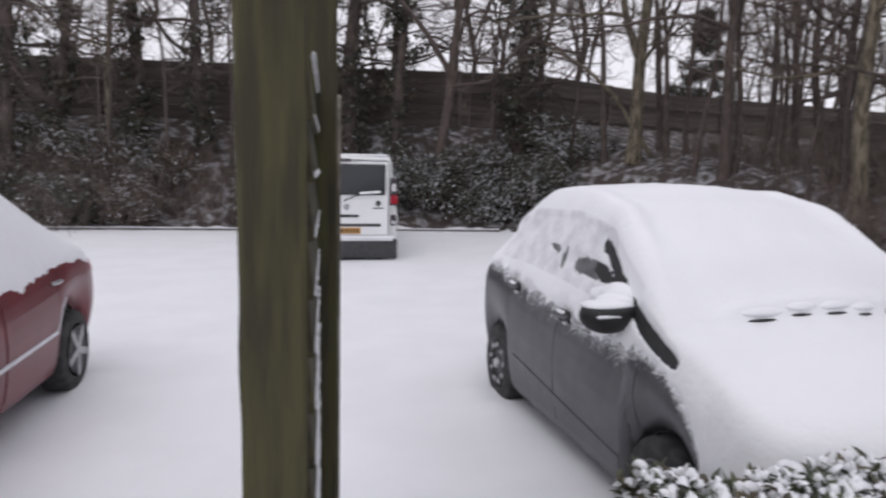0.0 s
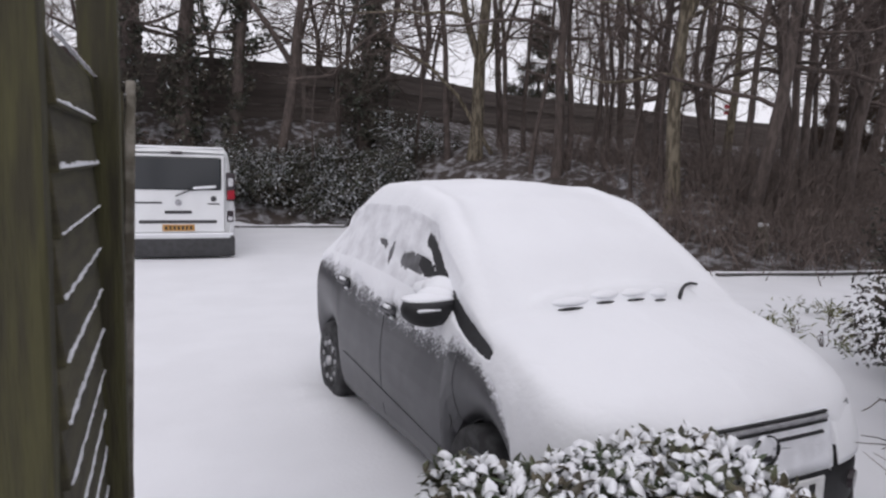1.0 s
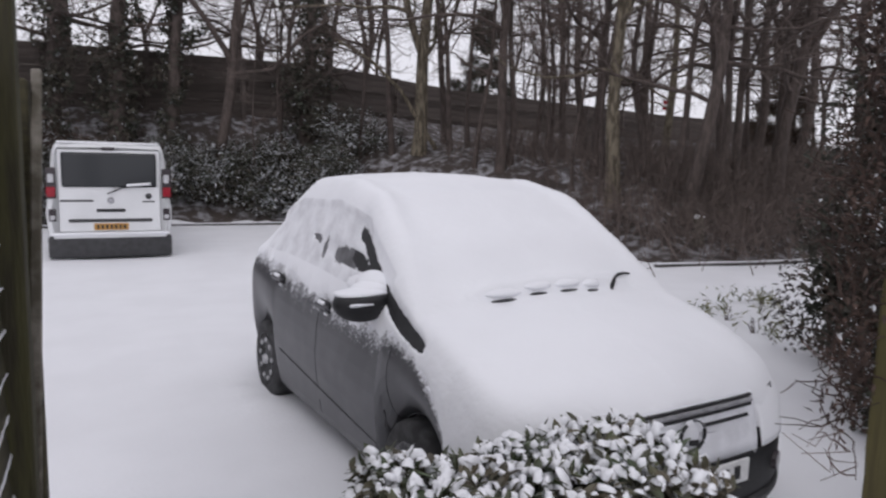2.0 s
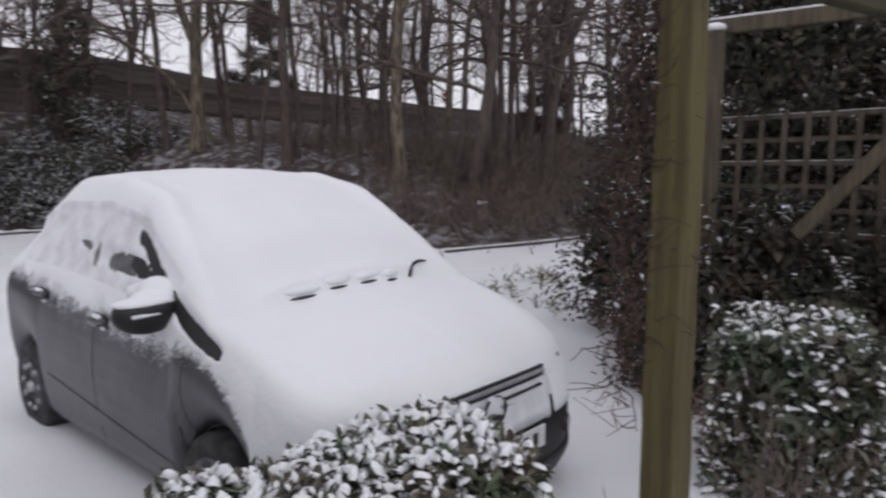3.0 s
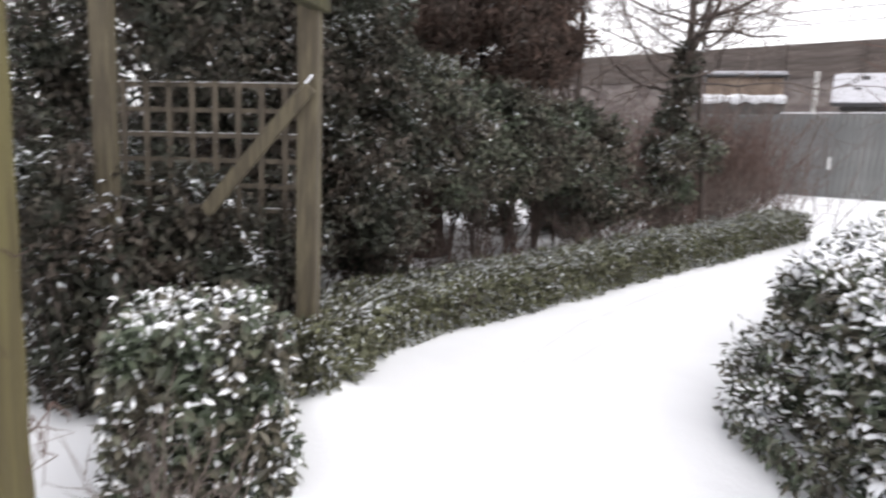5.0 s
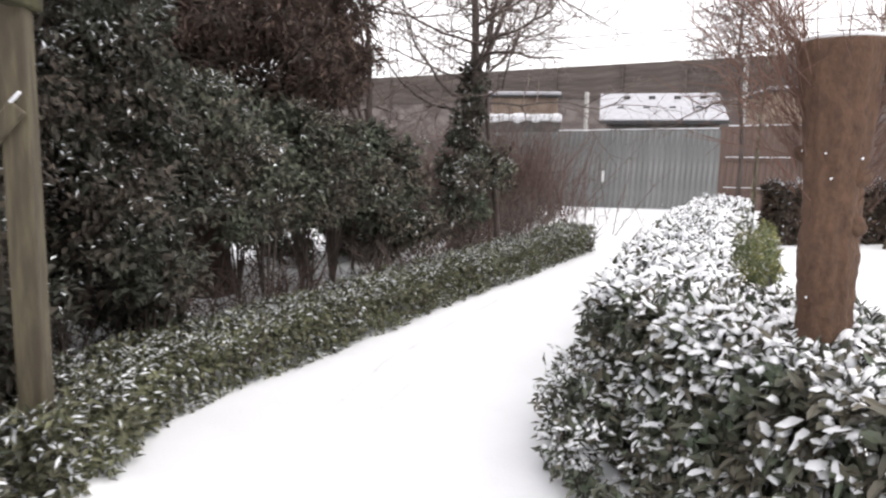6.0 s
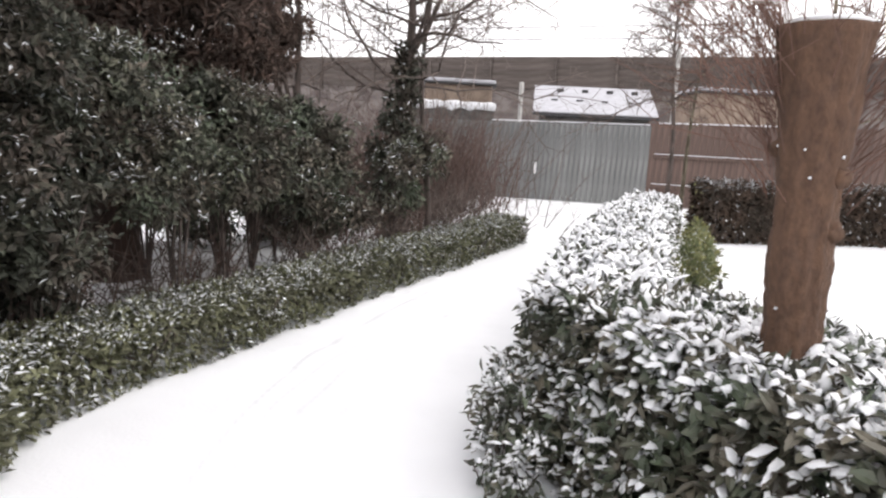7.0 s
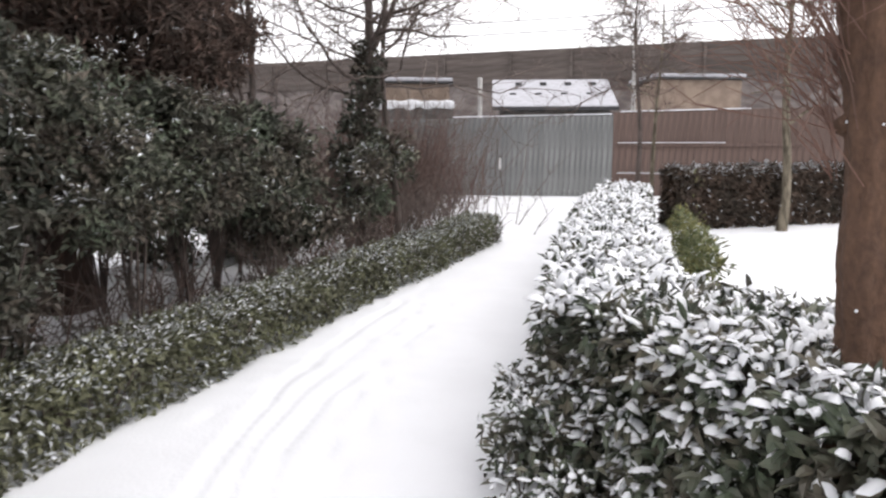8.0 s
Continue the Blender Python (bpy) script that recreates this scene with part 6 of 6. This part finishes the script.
part("sign_panel", box_bm(0.5, 0.03, 0.62, pose(0, 0, 4.45), 0.02), RED_LENS, road_sign, "red panel")
part("sign_band", box_bm(0.5, 0.02, 0.12, pose(0, -0.026, 4.7), 0.01), PLATE_W, road_sign, "white band")
stump = thing("tree_stump", "pale broken stump dusted with snow beside the kerb", "stump", pose(10.9, 10.2, gz1(10.9, 10.2) - 0.05))
bm = cyl_bm(0.13, 0.6, 18, 0.02, 0.09)
for v in bm.verts:
    v.co *= 1 + 0.25 * noise.noise(v.co * 6)
bmesh.ops.translate(bm, vec=(0, 0, 0.3), verts=bm.verts)
part("stump_wood", bm, BATTEN, stump, "", True)
bm = cyl_bm(0.1, 0.09, 16, 0.03)
bmesh.ops.translate(bm, vec=(0, 0, 0.6), verts=bm.verts)
part("stump_snow", bm, SNOW, stump, "snow cap", True)


# undergrowth on the bank
def bank_bush(seed, n, snow, materials, L=0.11, size=1.0):
    r = np.random.default_rng(seed)
    ob = thing("bank_bush", "dense evergreen bush on the bank dusted with snow" if size > 0.5 else "low snowy plant under garden shrubs", "bush", group="snowy bushes")
    P, N = blob_points(r, n, [(0, 0, 0.55 * size, 1.0 * size, 0.7 * size, 0.65 * size), (0.7 * size, 0.1, 0.4 * size, 0.7 * size, 0.6 * size, 0.5 * size), (-0.6 * size, -0.1, 0.8 * size, 0.6 * size, 0.5 * size, 0.6 * size)])
    P = P[P[:, 2] > -0.1]
    N = N[:len(P)]
    leaves_on("foliage", ob, r, P, N, L, L * 0.5, materials, lambda N, P: snow * np.clip(0.75 + 1.5 * pnoise(P[:, 0] + P[:, 2], P[:, 1] - P[:, 2], 3.0, seed), 0, 1.5), pad=False, droop=0.3, jitter=1.0)
    return ob


def brush(seed, n, h, material, label, wide=1.0):
    r = np.random.default_rng(seed)
    ob = thing("brushwood", label, "brushwood", group="brushwood clumps")
    lines = []
    for _ in range(n):
        b = np.array([r.normal() * 1.1 * wide, r.normal() * 0.7 * wide, -0.05])
        d = np.array([r.normal() * 0.35, r.normal() * 0.35, 1.0])
        hh = h * (0.4 + 0.8 * r.random())
        p1, p2 = b + d * hh * 0.5, b + d * hh + r.normal(size=3) * 0.1
        lines.append(([b, p1, p2], [0.011, 0.008, 0.003]))
        for _ in range(4):
            f = 0.3 + 0.6 * r.random()
            q = b + d * hh * f
            e = r.normal(size=3) * 0.25 + np.array([0, 0, 0.12])
            lines.append(([q, q + e], [0.006, 0.002]))
    V, F = tubes(lines, 3)
    o = mesh_ob("stem_mass", V, F, material, ob)
    o["kind"] = "stuff"
    return ob


BUSH = [bank_bush(200, 2100, 0.95, [LEAF_IVY], 0.12, 1.2), bank_bush(201, 2100, 0.9, [LEAF_IVY], 0.1, 1.0), bank_bush(202, 1900, 0.55, [LEAF_BROWN], 0.1, 1.1)]
BRUSH = [brush(210, 80, 0.9, TWIG, "tangle of bare brown brushwood on the bank"), brush(211, 60, 1.1, TWIG, "tall tangle of bare brown brushwood"), brush(212, 80, 1.0, TWIG, "tangle of bare brown brushwood among trees")]


def scatter(kinds, places, r):
    for k, (x, y) in enumerate(places):
        plant(kinds, k, x, y, 360 * r.random())


BED = [brush(214, 40, 0.75, TWIG, "low bare twigs under garden shrubs", 0.22), brush(215, 34, 0.95, TWIG_DULL, "low brown twigs behind a clipped hedge", 0.22)]
THICKET = [brush(213, 80, 1.9, TWIG_DULL, "tall reddish thicket of bare twigs by a fence")]
rb = np.random.default_rng(5)
THICKET.append(brush(216, 90, 2.5, TWIG_DULL, "tall hazy thicket of thin bare twigs before a fence", 0.8))
scatter(THICKET, [(18.6, -5.6), (19.4, -5.0), (20.0, -5.6), (18.2, -4.4), (20.4, -4.6), (17.4, -3.2)], rb)
scatter(THICKET, [(15.4, -3.0), (16.4, -4.0), (17.4, -4.7), (18.2, -5.4), (17.6, -3.6), (16.2, -2.6)], rb)
hx, hy = [6.55, 8.78, 10.5, 13.45], [1.18, -0.52, -2.03, -4.9]
LOW = [bank_bush(203, 420, 0.6, [LEAF_DARK], 0.06, 0.3), bank_bush(204, 380, 0.55, [LEAF_BROWN], 0.05, 0.26)]
for k in range(9):
    x = 6.6 + 6.4 * k / 8
    q = 0.55 + 0.9 * rb.random()
    plant(LOW, k, x + 0.63 * q, float(np.interp(x, hx, hy)) + 0.77 * q, 360 * rb.random())
for k in range(9):
    x = 6.7 + 6.6 * k / 8
    q = 0.62 + 0.8 * rb.random()
    plant(BED, k, x + 0.63 * q, float(np.interp(x, hx, hy)) + 0.77 * q, 360 * rb.random())
scatter(BUSH[:2], [(1.8 + 5.4 * rb.random(), 18.9 + 1.5 * rb.random()) for _ in range(16)], rb)
scatter(BUSH, [(-12 + 13 * rb.random(), 19.0 + 2.2 * rb.random()) for _ in range(16)], rb)
scatter(BRUSH, [(-14 + 15 * rb.random(), 18.9 + 2.6 * rb.random()) for _ in range(24)], rb)
scatter(BRUSH, [(9.8 + 4.5 * rb.random(), 10.2 + 5 * rb.random()) for _ in range(13)], rb)
scatter(BRUSH, [(8.6 + 6 * rb.random(), 14.5 + 5.5 * rb.random()) for _ in range(7)], rb)
scatter(BRUSH, [(11.6 + 7 * rb.random(), 9.6 + 3.4 * rb.random()) for _ in range(22)], rb)
scatter(BRUSH, [(15 + 8 * rb.random(), 12 + 6 * rb.random()) for _ in range(14)], rb)
scatter(BRUSH, [(22 + 12 * rb.random(), 14 + 14 * rb.random()) for _ in range(12)], rb)
scatter(BRUSH, [(14.4 + 4.2 * k / 12 + 0.4 * rb.random(), -2.4 - 2.7 * k / 12 + 0.6 * rb.random()) for k in range(12)], rb)

# ---------------------------------------------------------------- beyond the garden: gate fence, poles, low buildings, far barrier
grey_fence = board_fence("grey_fence", [(22.5, -4.2, 2.72), (20.55, -7.0, 2.72), (19.5, -8.5, 2.74), (18.6, -10.9, 2.78)], 2.7, 0.5, 0.03, 0.14, GREY_BOARD, "tall weathered grey close-board fence with a gate at the path's end", upright=True)
part("capping_snow", bar_bm((20.5, -7.05, 2.76), (18.6, -10.85, 2.82), 0.05, 0.03, 0.01), SNOW_THIN, grey_fence)
brown_fence = board_fence("brown_fence", [(18.6, -10.9, 2.86), (16.4, -15.2, 2.95), (13.0, -20.0, 3.15)], 2.7, 0.5, 0.03, 0.16, BROWN_BOARD, "red-brown close-board fence beyond the lawn", upright=True)
part("capping_snow", bar_bm((18.5, -11.05, 2.88), (17.0, -14.0, 2.94), 0.05, 0.03, 0.01), SNOW_THIN, brown_fence)
for z in (1.2, 2.0):
    part("fence_rail", bar_bm((18.5, -10.95, z), (16.3, -15.2, z), 0.04, 0.07, 0.006), BROWN_BOARD, brown_fence)
    part("rail_snow", bar_bm((18.46, -10.97, z + 0.06), (17.2, -13.4, z + 0.06), 0.03, 0.02, 0.006), SNOW_THIN, brown_fence)
sign = thing("notice", "small white notice on a grey fence", "sign")
part("notice_board", box_bm(0.1, 0.02, 0.3, pose(19.5, -8.0, 1.35, 0, 0, -60), 0.004), PLATE_W, sign)
for x, y, h in ((17.2, -3.78, 3.7), (21.34, -8.2, 3.3), (18.9, -11.72, 4.5)):
    pole = thing("pole", "slim pale concrete pole behind the garden", "pole", group="pale poles")
    part("shaft", box_bm(0.1, 0.1, h + 0.3, pose(x, y, gz1(x, y) - 0.3, 0, 0, 30), 0.01), CONCRETE, pole)

board_fence("far_barrier", [(62, 14, 0.4), (41.8, -4.7, 0.0), (33.3, -14.8, 0.0), (24.2, -26.1, 0.0), (15, -38, 0.3)], 6.6, 5.1, 0.06, 0.3, BARRIER, "long dark barrier beyond the road")
far_bank = thing("far_bank", "dark brushy bank below a far barrier", "bank", kind="structure")
pts = [(62, 14.6), (42.0, -4.6), (33.5, -14.7), (24.4, -26.0), (15, -38.4)]
V = [(x, y, z) for x, y in pts for z in (0.3, 5.15)]
mesh_ob("face", V, [(2 * i, 2 * i + 2, 2 * i + 3, 2 * i + 1) for i in range(4)], FAR_BANK, far_bank)


def shed(x, y, turn, w, d, h, rise, wall, label):
    ob = thing("low_building", label, "building", pose(x, y, 0.6, 0, 0, turn))
    part("wall", box_bm(w, d, h, None, 0.02), wall, ob)
    bm = bmesh.new()
    v = [bm.verts.new(p) for p in ((-w / 2 - 0.2, -d / 2 - 0.3, h), (w / 2 + 0.2, -d / 2 - 0.3, h), (w / 2 + 0.2, d / 2, h + rise), (-w / 2 - 0.2, d / 2, h + rise),
                                  (-w / 2 - 0.2, -d / 2 - 0.3, h + 0.12), (w / 2 + 0.2, -d / 2 - 0.3, h + 0.12), (w / 2 + 0.2, d / 2, h + rise + 0.12), (-w / 2 - 0.2, d / 2, h + rise + 0.12))]
    for f in ((0, 1, 5, 4), (1, 2, 6, 5), (2, 3, 7, 6), (3, 0, 4, 7), (4, 5, 6, 7), (3, 2, 1, 0)):
        bm.faces.new([v[i] for i in f])
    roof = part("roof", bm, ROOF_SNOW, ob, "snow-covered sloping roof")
    for r_ in range(2):
        for k in range(int(w / 0.8)):
            f = 0.34 + 0.4 * r_
            part("roof_vent", box_bm(0.2, 0.1, 0.14, pose(-w / 2 + 0.45 + 0.8 * k + 0.2 * r_, -d / 2 + d * f, h + rise * f + 0.1)), PLASTIC_GREY, roof)
    part("roof_seam", box_bm(w + 0.3, 0.05, 0.06, pose(0, -0.02, h + rise * 0.5 + 0.09)), PLASTIC_GREY, roof, "dark seam across the roof")
    part("gutter", box_bm(w + 0.4, 0.1, 0.1, pose(0, -d / 2 - 0.34, h - 0.02)), PLASTIC_GREY, ob, "dark gutter")
    return ob


shed(22.65, -11.25, -113.6, 3.4, 1.9, 2.5, 1.0, KERB, "low building with a snow-covered roof behind the garden fence")
for x, y, w, h in ((27.3, -8.1, 2.4, 3.8), (24.4, -17.8, 3.2, 4.0)):
    b = thing("low_building", "low ochre building beyond the garden", "building", pose(x, y, 0.4, 0, 0, -106))
    part("wall", box_bm(w, 2.5, h, None, 0.03), OCHRE, b)
    part("eaves", box_bm(w + 0.3, 2.9, 0.07, pose(0, 0, h), 0.02), PLASTIC_GREY, b, "dark eaves")
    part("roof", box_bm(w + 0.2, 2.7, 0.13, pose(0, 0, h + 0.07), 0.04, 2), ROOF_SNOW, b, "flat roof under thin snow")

b = thing("low_wall", "low wall topped with patchy snow beyond the garden", "wall", pose(25.2, -7.1, 0.4, 0, 0, -106))
part("wall", box_bm(3.2, 0.5, 2.9, None, 0.03), KERB, b)
bm = box_bm(3.3, 0.62, 0.26, None, 0.05, 2)
bmesh.ops.subdivide_edges(bm, edges=[e for e in bm.edges if abs(e.verts[0].co.x - e.verts[1].co.x) > 1], cuts=30)
for v in bm.verts:
    if v.co.z > 0.13:
        v.co.z += 0.12 * noise.noise(Vector((v.co.x * 2.4, v.co.y, 3)))
    else:
        v.co.z += 0.1 * noise.noise(Vector((v.co.x * 3.1, v.co.y, 9)))
bmesh.ops.translate(bm, vec=(0, -0.03, 2.86), verts=bm.verts)
part("coping_snow", bm, SNOW_STREAKED, b, "uneven crest of snow", True)

# overhead wires far behind, between two poles
wire_line = thing("overhead_line", "thin overhead wires between two far poles", "cable")
for x, y in ((70, 22), (14, -48)):
    part("line_pole", box_bm(0.2, 0.2, 9.8, pose(x, y, gz1(x, y) - 0.2), 0.02), CONCRETE, wire_line, "pale concrete pole")
for z in (9.35, 8.7):
    V, F = tubes([([(70 - 56 * f, 22 - 70 * f, z - 0.8 * 4 * f * (1 - f) * 0.4) for f in np.linspace(0, 1, 21)], [0.022] * 21)], 5)
    mesh_ob("wire", V, F, PLASTIC, wire_line, "dark wire")

# trees of the garden
def pollard():
    r = np.random.default_rng(61)
    ob = thing("pollard_tree", "pollarded red-brown willow with thin red shoots", "tree", pose(4.07, -2.29, 0))
    bm = cyl_bm(0.103, 2.29, 72)
    bmesh.ops.translate(bm, vec=(0, 0, 1.145), verts=bm.verts)
    bmesh.ops.subdivide_edges(bm, edges=[e for e in bm.edges if abs(e.verts[0].co.z - e.verts[1].co.z) > 1], cuts=90)
    for v in bm.verts:
        a = math.atan2(v.co.y, v.co.x)
        f = v.co.z / 2.29
        k = 1 + 0.62 * (max(0, f - 0.68) / 0.32) ** 1.6 + 0.1 * max(0, 1 - abs(f - 0.62) / 0.1) + 0.12 * max(0, 0.25 - f) / 0.25 + 0.05 * math.sin(3 * a + 4 * f) + 0.03 * math.sin(11 * a + 6 * f) + 0.1 * noise.noise(v.co * 5) + 0.07 * noise.noise(v.co * 15) + 0.06 * noise.noise(v.co * 34) + 0.09 * abs(noise.noise(Vector((v.co.x * 42, v.co.y * 42, v.co.z * 9))))
        v.co.x *= k
        v.co.y *= k
    part("trunk", bm, BARK_ROUGH, ob, "rough red-brown trunk cut off flat", True)
    for az, z, size in ((0.9, 1.85, 0.04), (-2.6, 1.75, 0.045), (1.5, 2.05, 0.032), (3.7, 1.55, 0.04)):
        km = bmesh.new()
        bmesh.ops.create_icosphere(km, subdivisions=3, radius=size)
        for v in km.verts:
            v.co *= 1 + 0.35 * noise.noise(v.co * 26 + Vector((az, z, 0)))
        bmesh.ops.translate(km, vec=(0.105 * math.cos(az), 0.105 * math.sin(az), z), verts=km.verts)
        part("knot", km, BARK_ROUGH, ob, "", True)
    flecks = bmesh.new()
    for k in range(14):
        az, z = 2.1 + 1.5 * r.normal(), 0.9 + 1.35 * r.random()
        q = bmesh.ops.create_icosphere(flecks, subdivisions=1, radius=0.005 + 0.006 * r.random() ** 2)
        bmesh.ops.translate(flecks, vec=(0.125 * math.cos(az), 0.125 * math.sin(az), z), verts=q["verts"])
    part("bark_snow", flecks, SNOW_THIN, ob, "flecks of snow caught on the bark", True)["kind"] = "stuff"
    bm = cyl_bm(0.15, 0.022, 20, 0.008)
    bmesh.ops.translate(bm, vec=(0, 0, 2.3), verts=bm.verts)
    part("trunk_snow", bm, SNOW, ob, "snow on the cut top", True)
    lines = []
    for k in range(170):
        az, z = (r.normal() * 0.5 + 0.75 if r.random() < 0.66 else -2.2 + r.normal() * 0.45), 1.6 + 0.7 * r.random() ** 0.8
        p = np.array([math.cos(az) * 0.14, math.sin(az) * 0.14, z])
        ln = 0.3 + 0.55 * r.random()
        d = np.array([math.cos(az), math.sin(az), 0.7 + 1.3 * r.random()])
        d /= np.linalg.norm(d)
        q, pts = p.copy(), [p]
        for i in range(4):
            d = d + r.normal(size=3) * 0.22 + np.array([0, 0, 0.14])
            d /= np.linalg.norm(d)
            q = q + d * ln / 4
            pts.append(q.copy())
            if i > 0:
                e = d + r.normal(size=3) * 0.7
                e /= np.linalg.norm(e)
                lines.append(([q, q + e * 0.12, q + e * 0.25], [0.002, 0.0016, 0.001]))
        lines.append((pts, [0.0026, 0.0022, 0.0018, 0.0014, 0.001]))
    V, F = tubes(lines, 4)
    o = mesh_ob("shoot_mass", V, F, TWIG_RED, ob, "thin red-brown shoots")
    o["kind"] = "stuff"


pollard()
t1 = tree("tree", "bare forked garden tree with ivy low on its trunk", np.random.default_rng(301), 6.5, 0.11, 22, BARK, TWIG, 4200, 3.3, 0.26, 0.09, first=0.4, sub=9, twigs=6, spread=1.8, reach=0.6, fork=0.5)
t1.matrix_world = pose(13.6, -2.7, gz1(13.6, -2.7) - 0.1)
t2 = tree("tree", "slim bare sapling behind the low hedge", np.random.default_rng(302), 6.0, 0.06, 20, BARK, TWIG, first=0.4, sub=8, twigs=6, spread=1.8, reach=0.62)
t2.matrix_world = pose(13.4, -3.4, gz1(13.4, -3.4) - 0.1)
t3 = tree("tree", "slim bare sapling at the end of the hedge", np.random.default_rng(303), 4.8, 0.055, 22, BARK, TWIG, first=0.55, sub=8, twigs=6, spread=1.0, reach=0.62)
t3.matrix_world = pose(14.3, -8.6, gz1(14.3, -8.6) - 0.1)
t4 = tree("tree", "slim bare sapling at the end of the hedge", np.random.default_rng(304), 4.4, 0.05, 14, BARK_PALE, TWIG_DULL, first=0.5, sub=7, twigs=5, spread=1.0, reach=0.5)
t4.matrix_world = pose(14.5, -9.1, gz1(14.5, -9.1) - 0.1)
t5 = tree("tree", "small bare tree on the snowy lawn", np.random.default_rng(305), 5.0, 0.09, 13, BARK_PALE, TWIG_DULL, first=0.4, sub=7, twigs=5, spread=0.9, reach=0.42)
t5.matrix_world = pose(12.4, -10.5, gz1(12.4, -10.5) - 0.1)
t7 = tree("tree", "small bare twiggy tree in the garden border", np.random.default_rng(307), 5.6, 0.07, 22, BARK, TWIG, first=0.42, sub=9, twigs=6, spread=1.8, reach=0.6, fork=0.4)
t7.matrix_world = pose(13.2, -1.2, gz1(13.2, -1.2) - 0.1)
t6 = tree("conifer", "large dark conifer with a broad red-brown trunk", np.random.default_rng(306), 9.0, 0.27, 10, BARK_CONIFER, TWIG, first=0.35, sub=4, wob=0.05)
t6.matrix_world = pose(11.0, 1.12, -0.1)
shrub("conifer", "dark hanging fronds of a large conifer", 73, sprays(9, 11.2, 1.2, 2.3, 2.6, 7.0, 140), 18000, 0.13, 0.03, [LEAF_DEAD], 0.06, 0.01, [(11.3, 1.5, 0)], stem_h=5.0, stems=1, rad=0.06, category="tree")

# bare climbers on the arbour post and shoots at its foot
rv = np.random.default_rng(64)
climber = thing("climber", "bare brown climbing stems tangled round a post", "climber")
lines = []
for k in range(300):
    a = rv.random() * 6.283
    z0 = 0.3 * rv.random() if k < 6 else 0.85 + 1.75 * rv.random()
    p = np.array([2.595 + 0.045 * rv.normal(), 1.49 + 0.045 * rv.normal(), z0])
    d = np.array([rv.normal() * 0.3, rv.normal() * 0.3, 0.9 * rv.random() + 0.1])
    pts = [p]
    for i in range(6):
        d = d + rv.normal(size=3) * 0.35
        d = d / np.linalg.norm(d)
        pts.append(pts[-1] + d * (0.025 + 0.03 * rv.random()))
    lines.append((pts, np.linspace(0.0035, 0.0015, 7)))
V, F = tubes(lines, 4)
mesh_ob("stem_mass", V, F, BARK_CONIFER, climber)["kind"] = "stuff"
P = np.stack([2.59 + 0.05 * rv.normal(size=1700), 1.49 + 0.05 * rv.normal(size=1700), 0.85 + 2.0 * rv.random(1700) ** 0.7], 1)
leaves_on("dead_leaves", climber, rv, P, rng_dirs(rv, 1700), 0.032, 0.016, [LEAF_DEAD], lambda N, P: np.full(len(N), 0.06), pad=False)
lines = []
for k in range(7):
    p = np.array([2.6 + 0.03 * rv.normal(), 1.47 + 0.03 * rv.normal(), 0.35 + 0.75 * rv.random()])
    if k % 3 == 0:
        p = np.array([2.75 + 0.02 * rv.normal(), 1.33 + 0.03 * rv.normal(), 0.25 + 0.6 * rv.random()])
    d = np.array([(0.6 if k % 3 == 0 else -0.45) + 0.3 * rv.normal(), (-0.2 if k % 3 == 0 else 0.75) + 0.3 * rv.normal(), 0.5 * rv.random()])
    pts, rr, _ = bough(rv, p, d, 0.14 + 0.26 * rv.random(), 0.0035, 7, 0.3, -0.5)
    lines.append((pts, rr))
    for i in (2, 4, 5):
        lines.append((np.array([pts[i], pts[i] + rv.normal(size=3) * 0.05, pts[i] + rv.normal(size=3) * 0.09]), np.array([0.0028, 0.002, 0.0012])))
V, F = tubes(lines, 4)
mesh_ob("loose_growth", V, F, TWIG_DULL, climber, "loose bare stems hanging out")["kind"] = "stuff"
foot = thing("bare_shoots", "bare brown shoots at the foot of a hedge", "shrub")
lines = []
for k in range(30):
    p = np.array([3.28 + rv.normal() * 0.09, 1.22 + rv.normal() * 0.12, -0.02])
    pts, rr, d = bough(rv, p, np.array([rv.normal() * 0.3, rv.normal() * 0.3, 1.0]), 0.45 + 0.4 * rv.random(), 0.0048, 6, 0.14, 0.0)
    lines.append((pts, rr))
    for i in (2, 3, 4, 5):
        q, qr, _ = bough(rv, pts[i], d + rv.normal(size=3) * 0.7, 0.1 + 0.08 * rv.random(), 0.0025, 3, 0.2, 0.0)
        lines.append((q, qr))
V, F = tubes(lines, 4)
mesh_ob("stem_mass", V, F, TWIG, foot)["kind"] = "stuff"
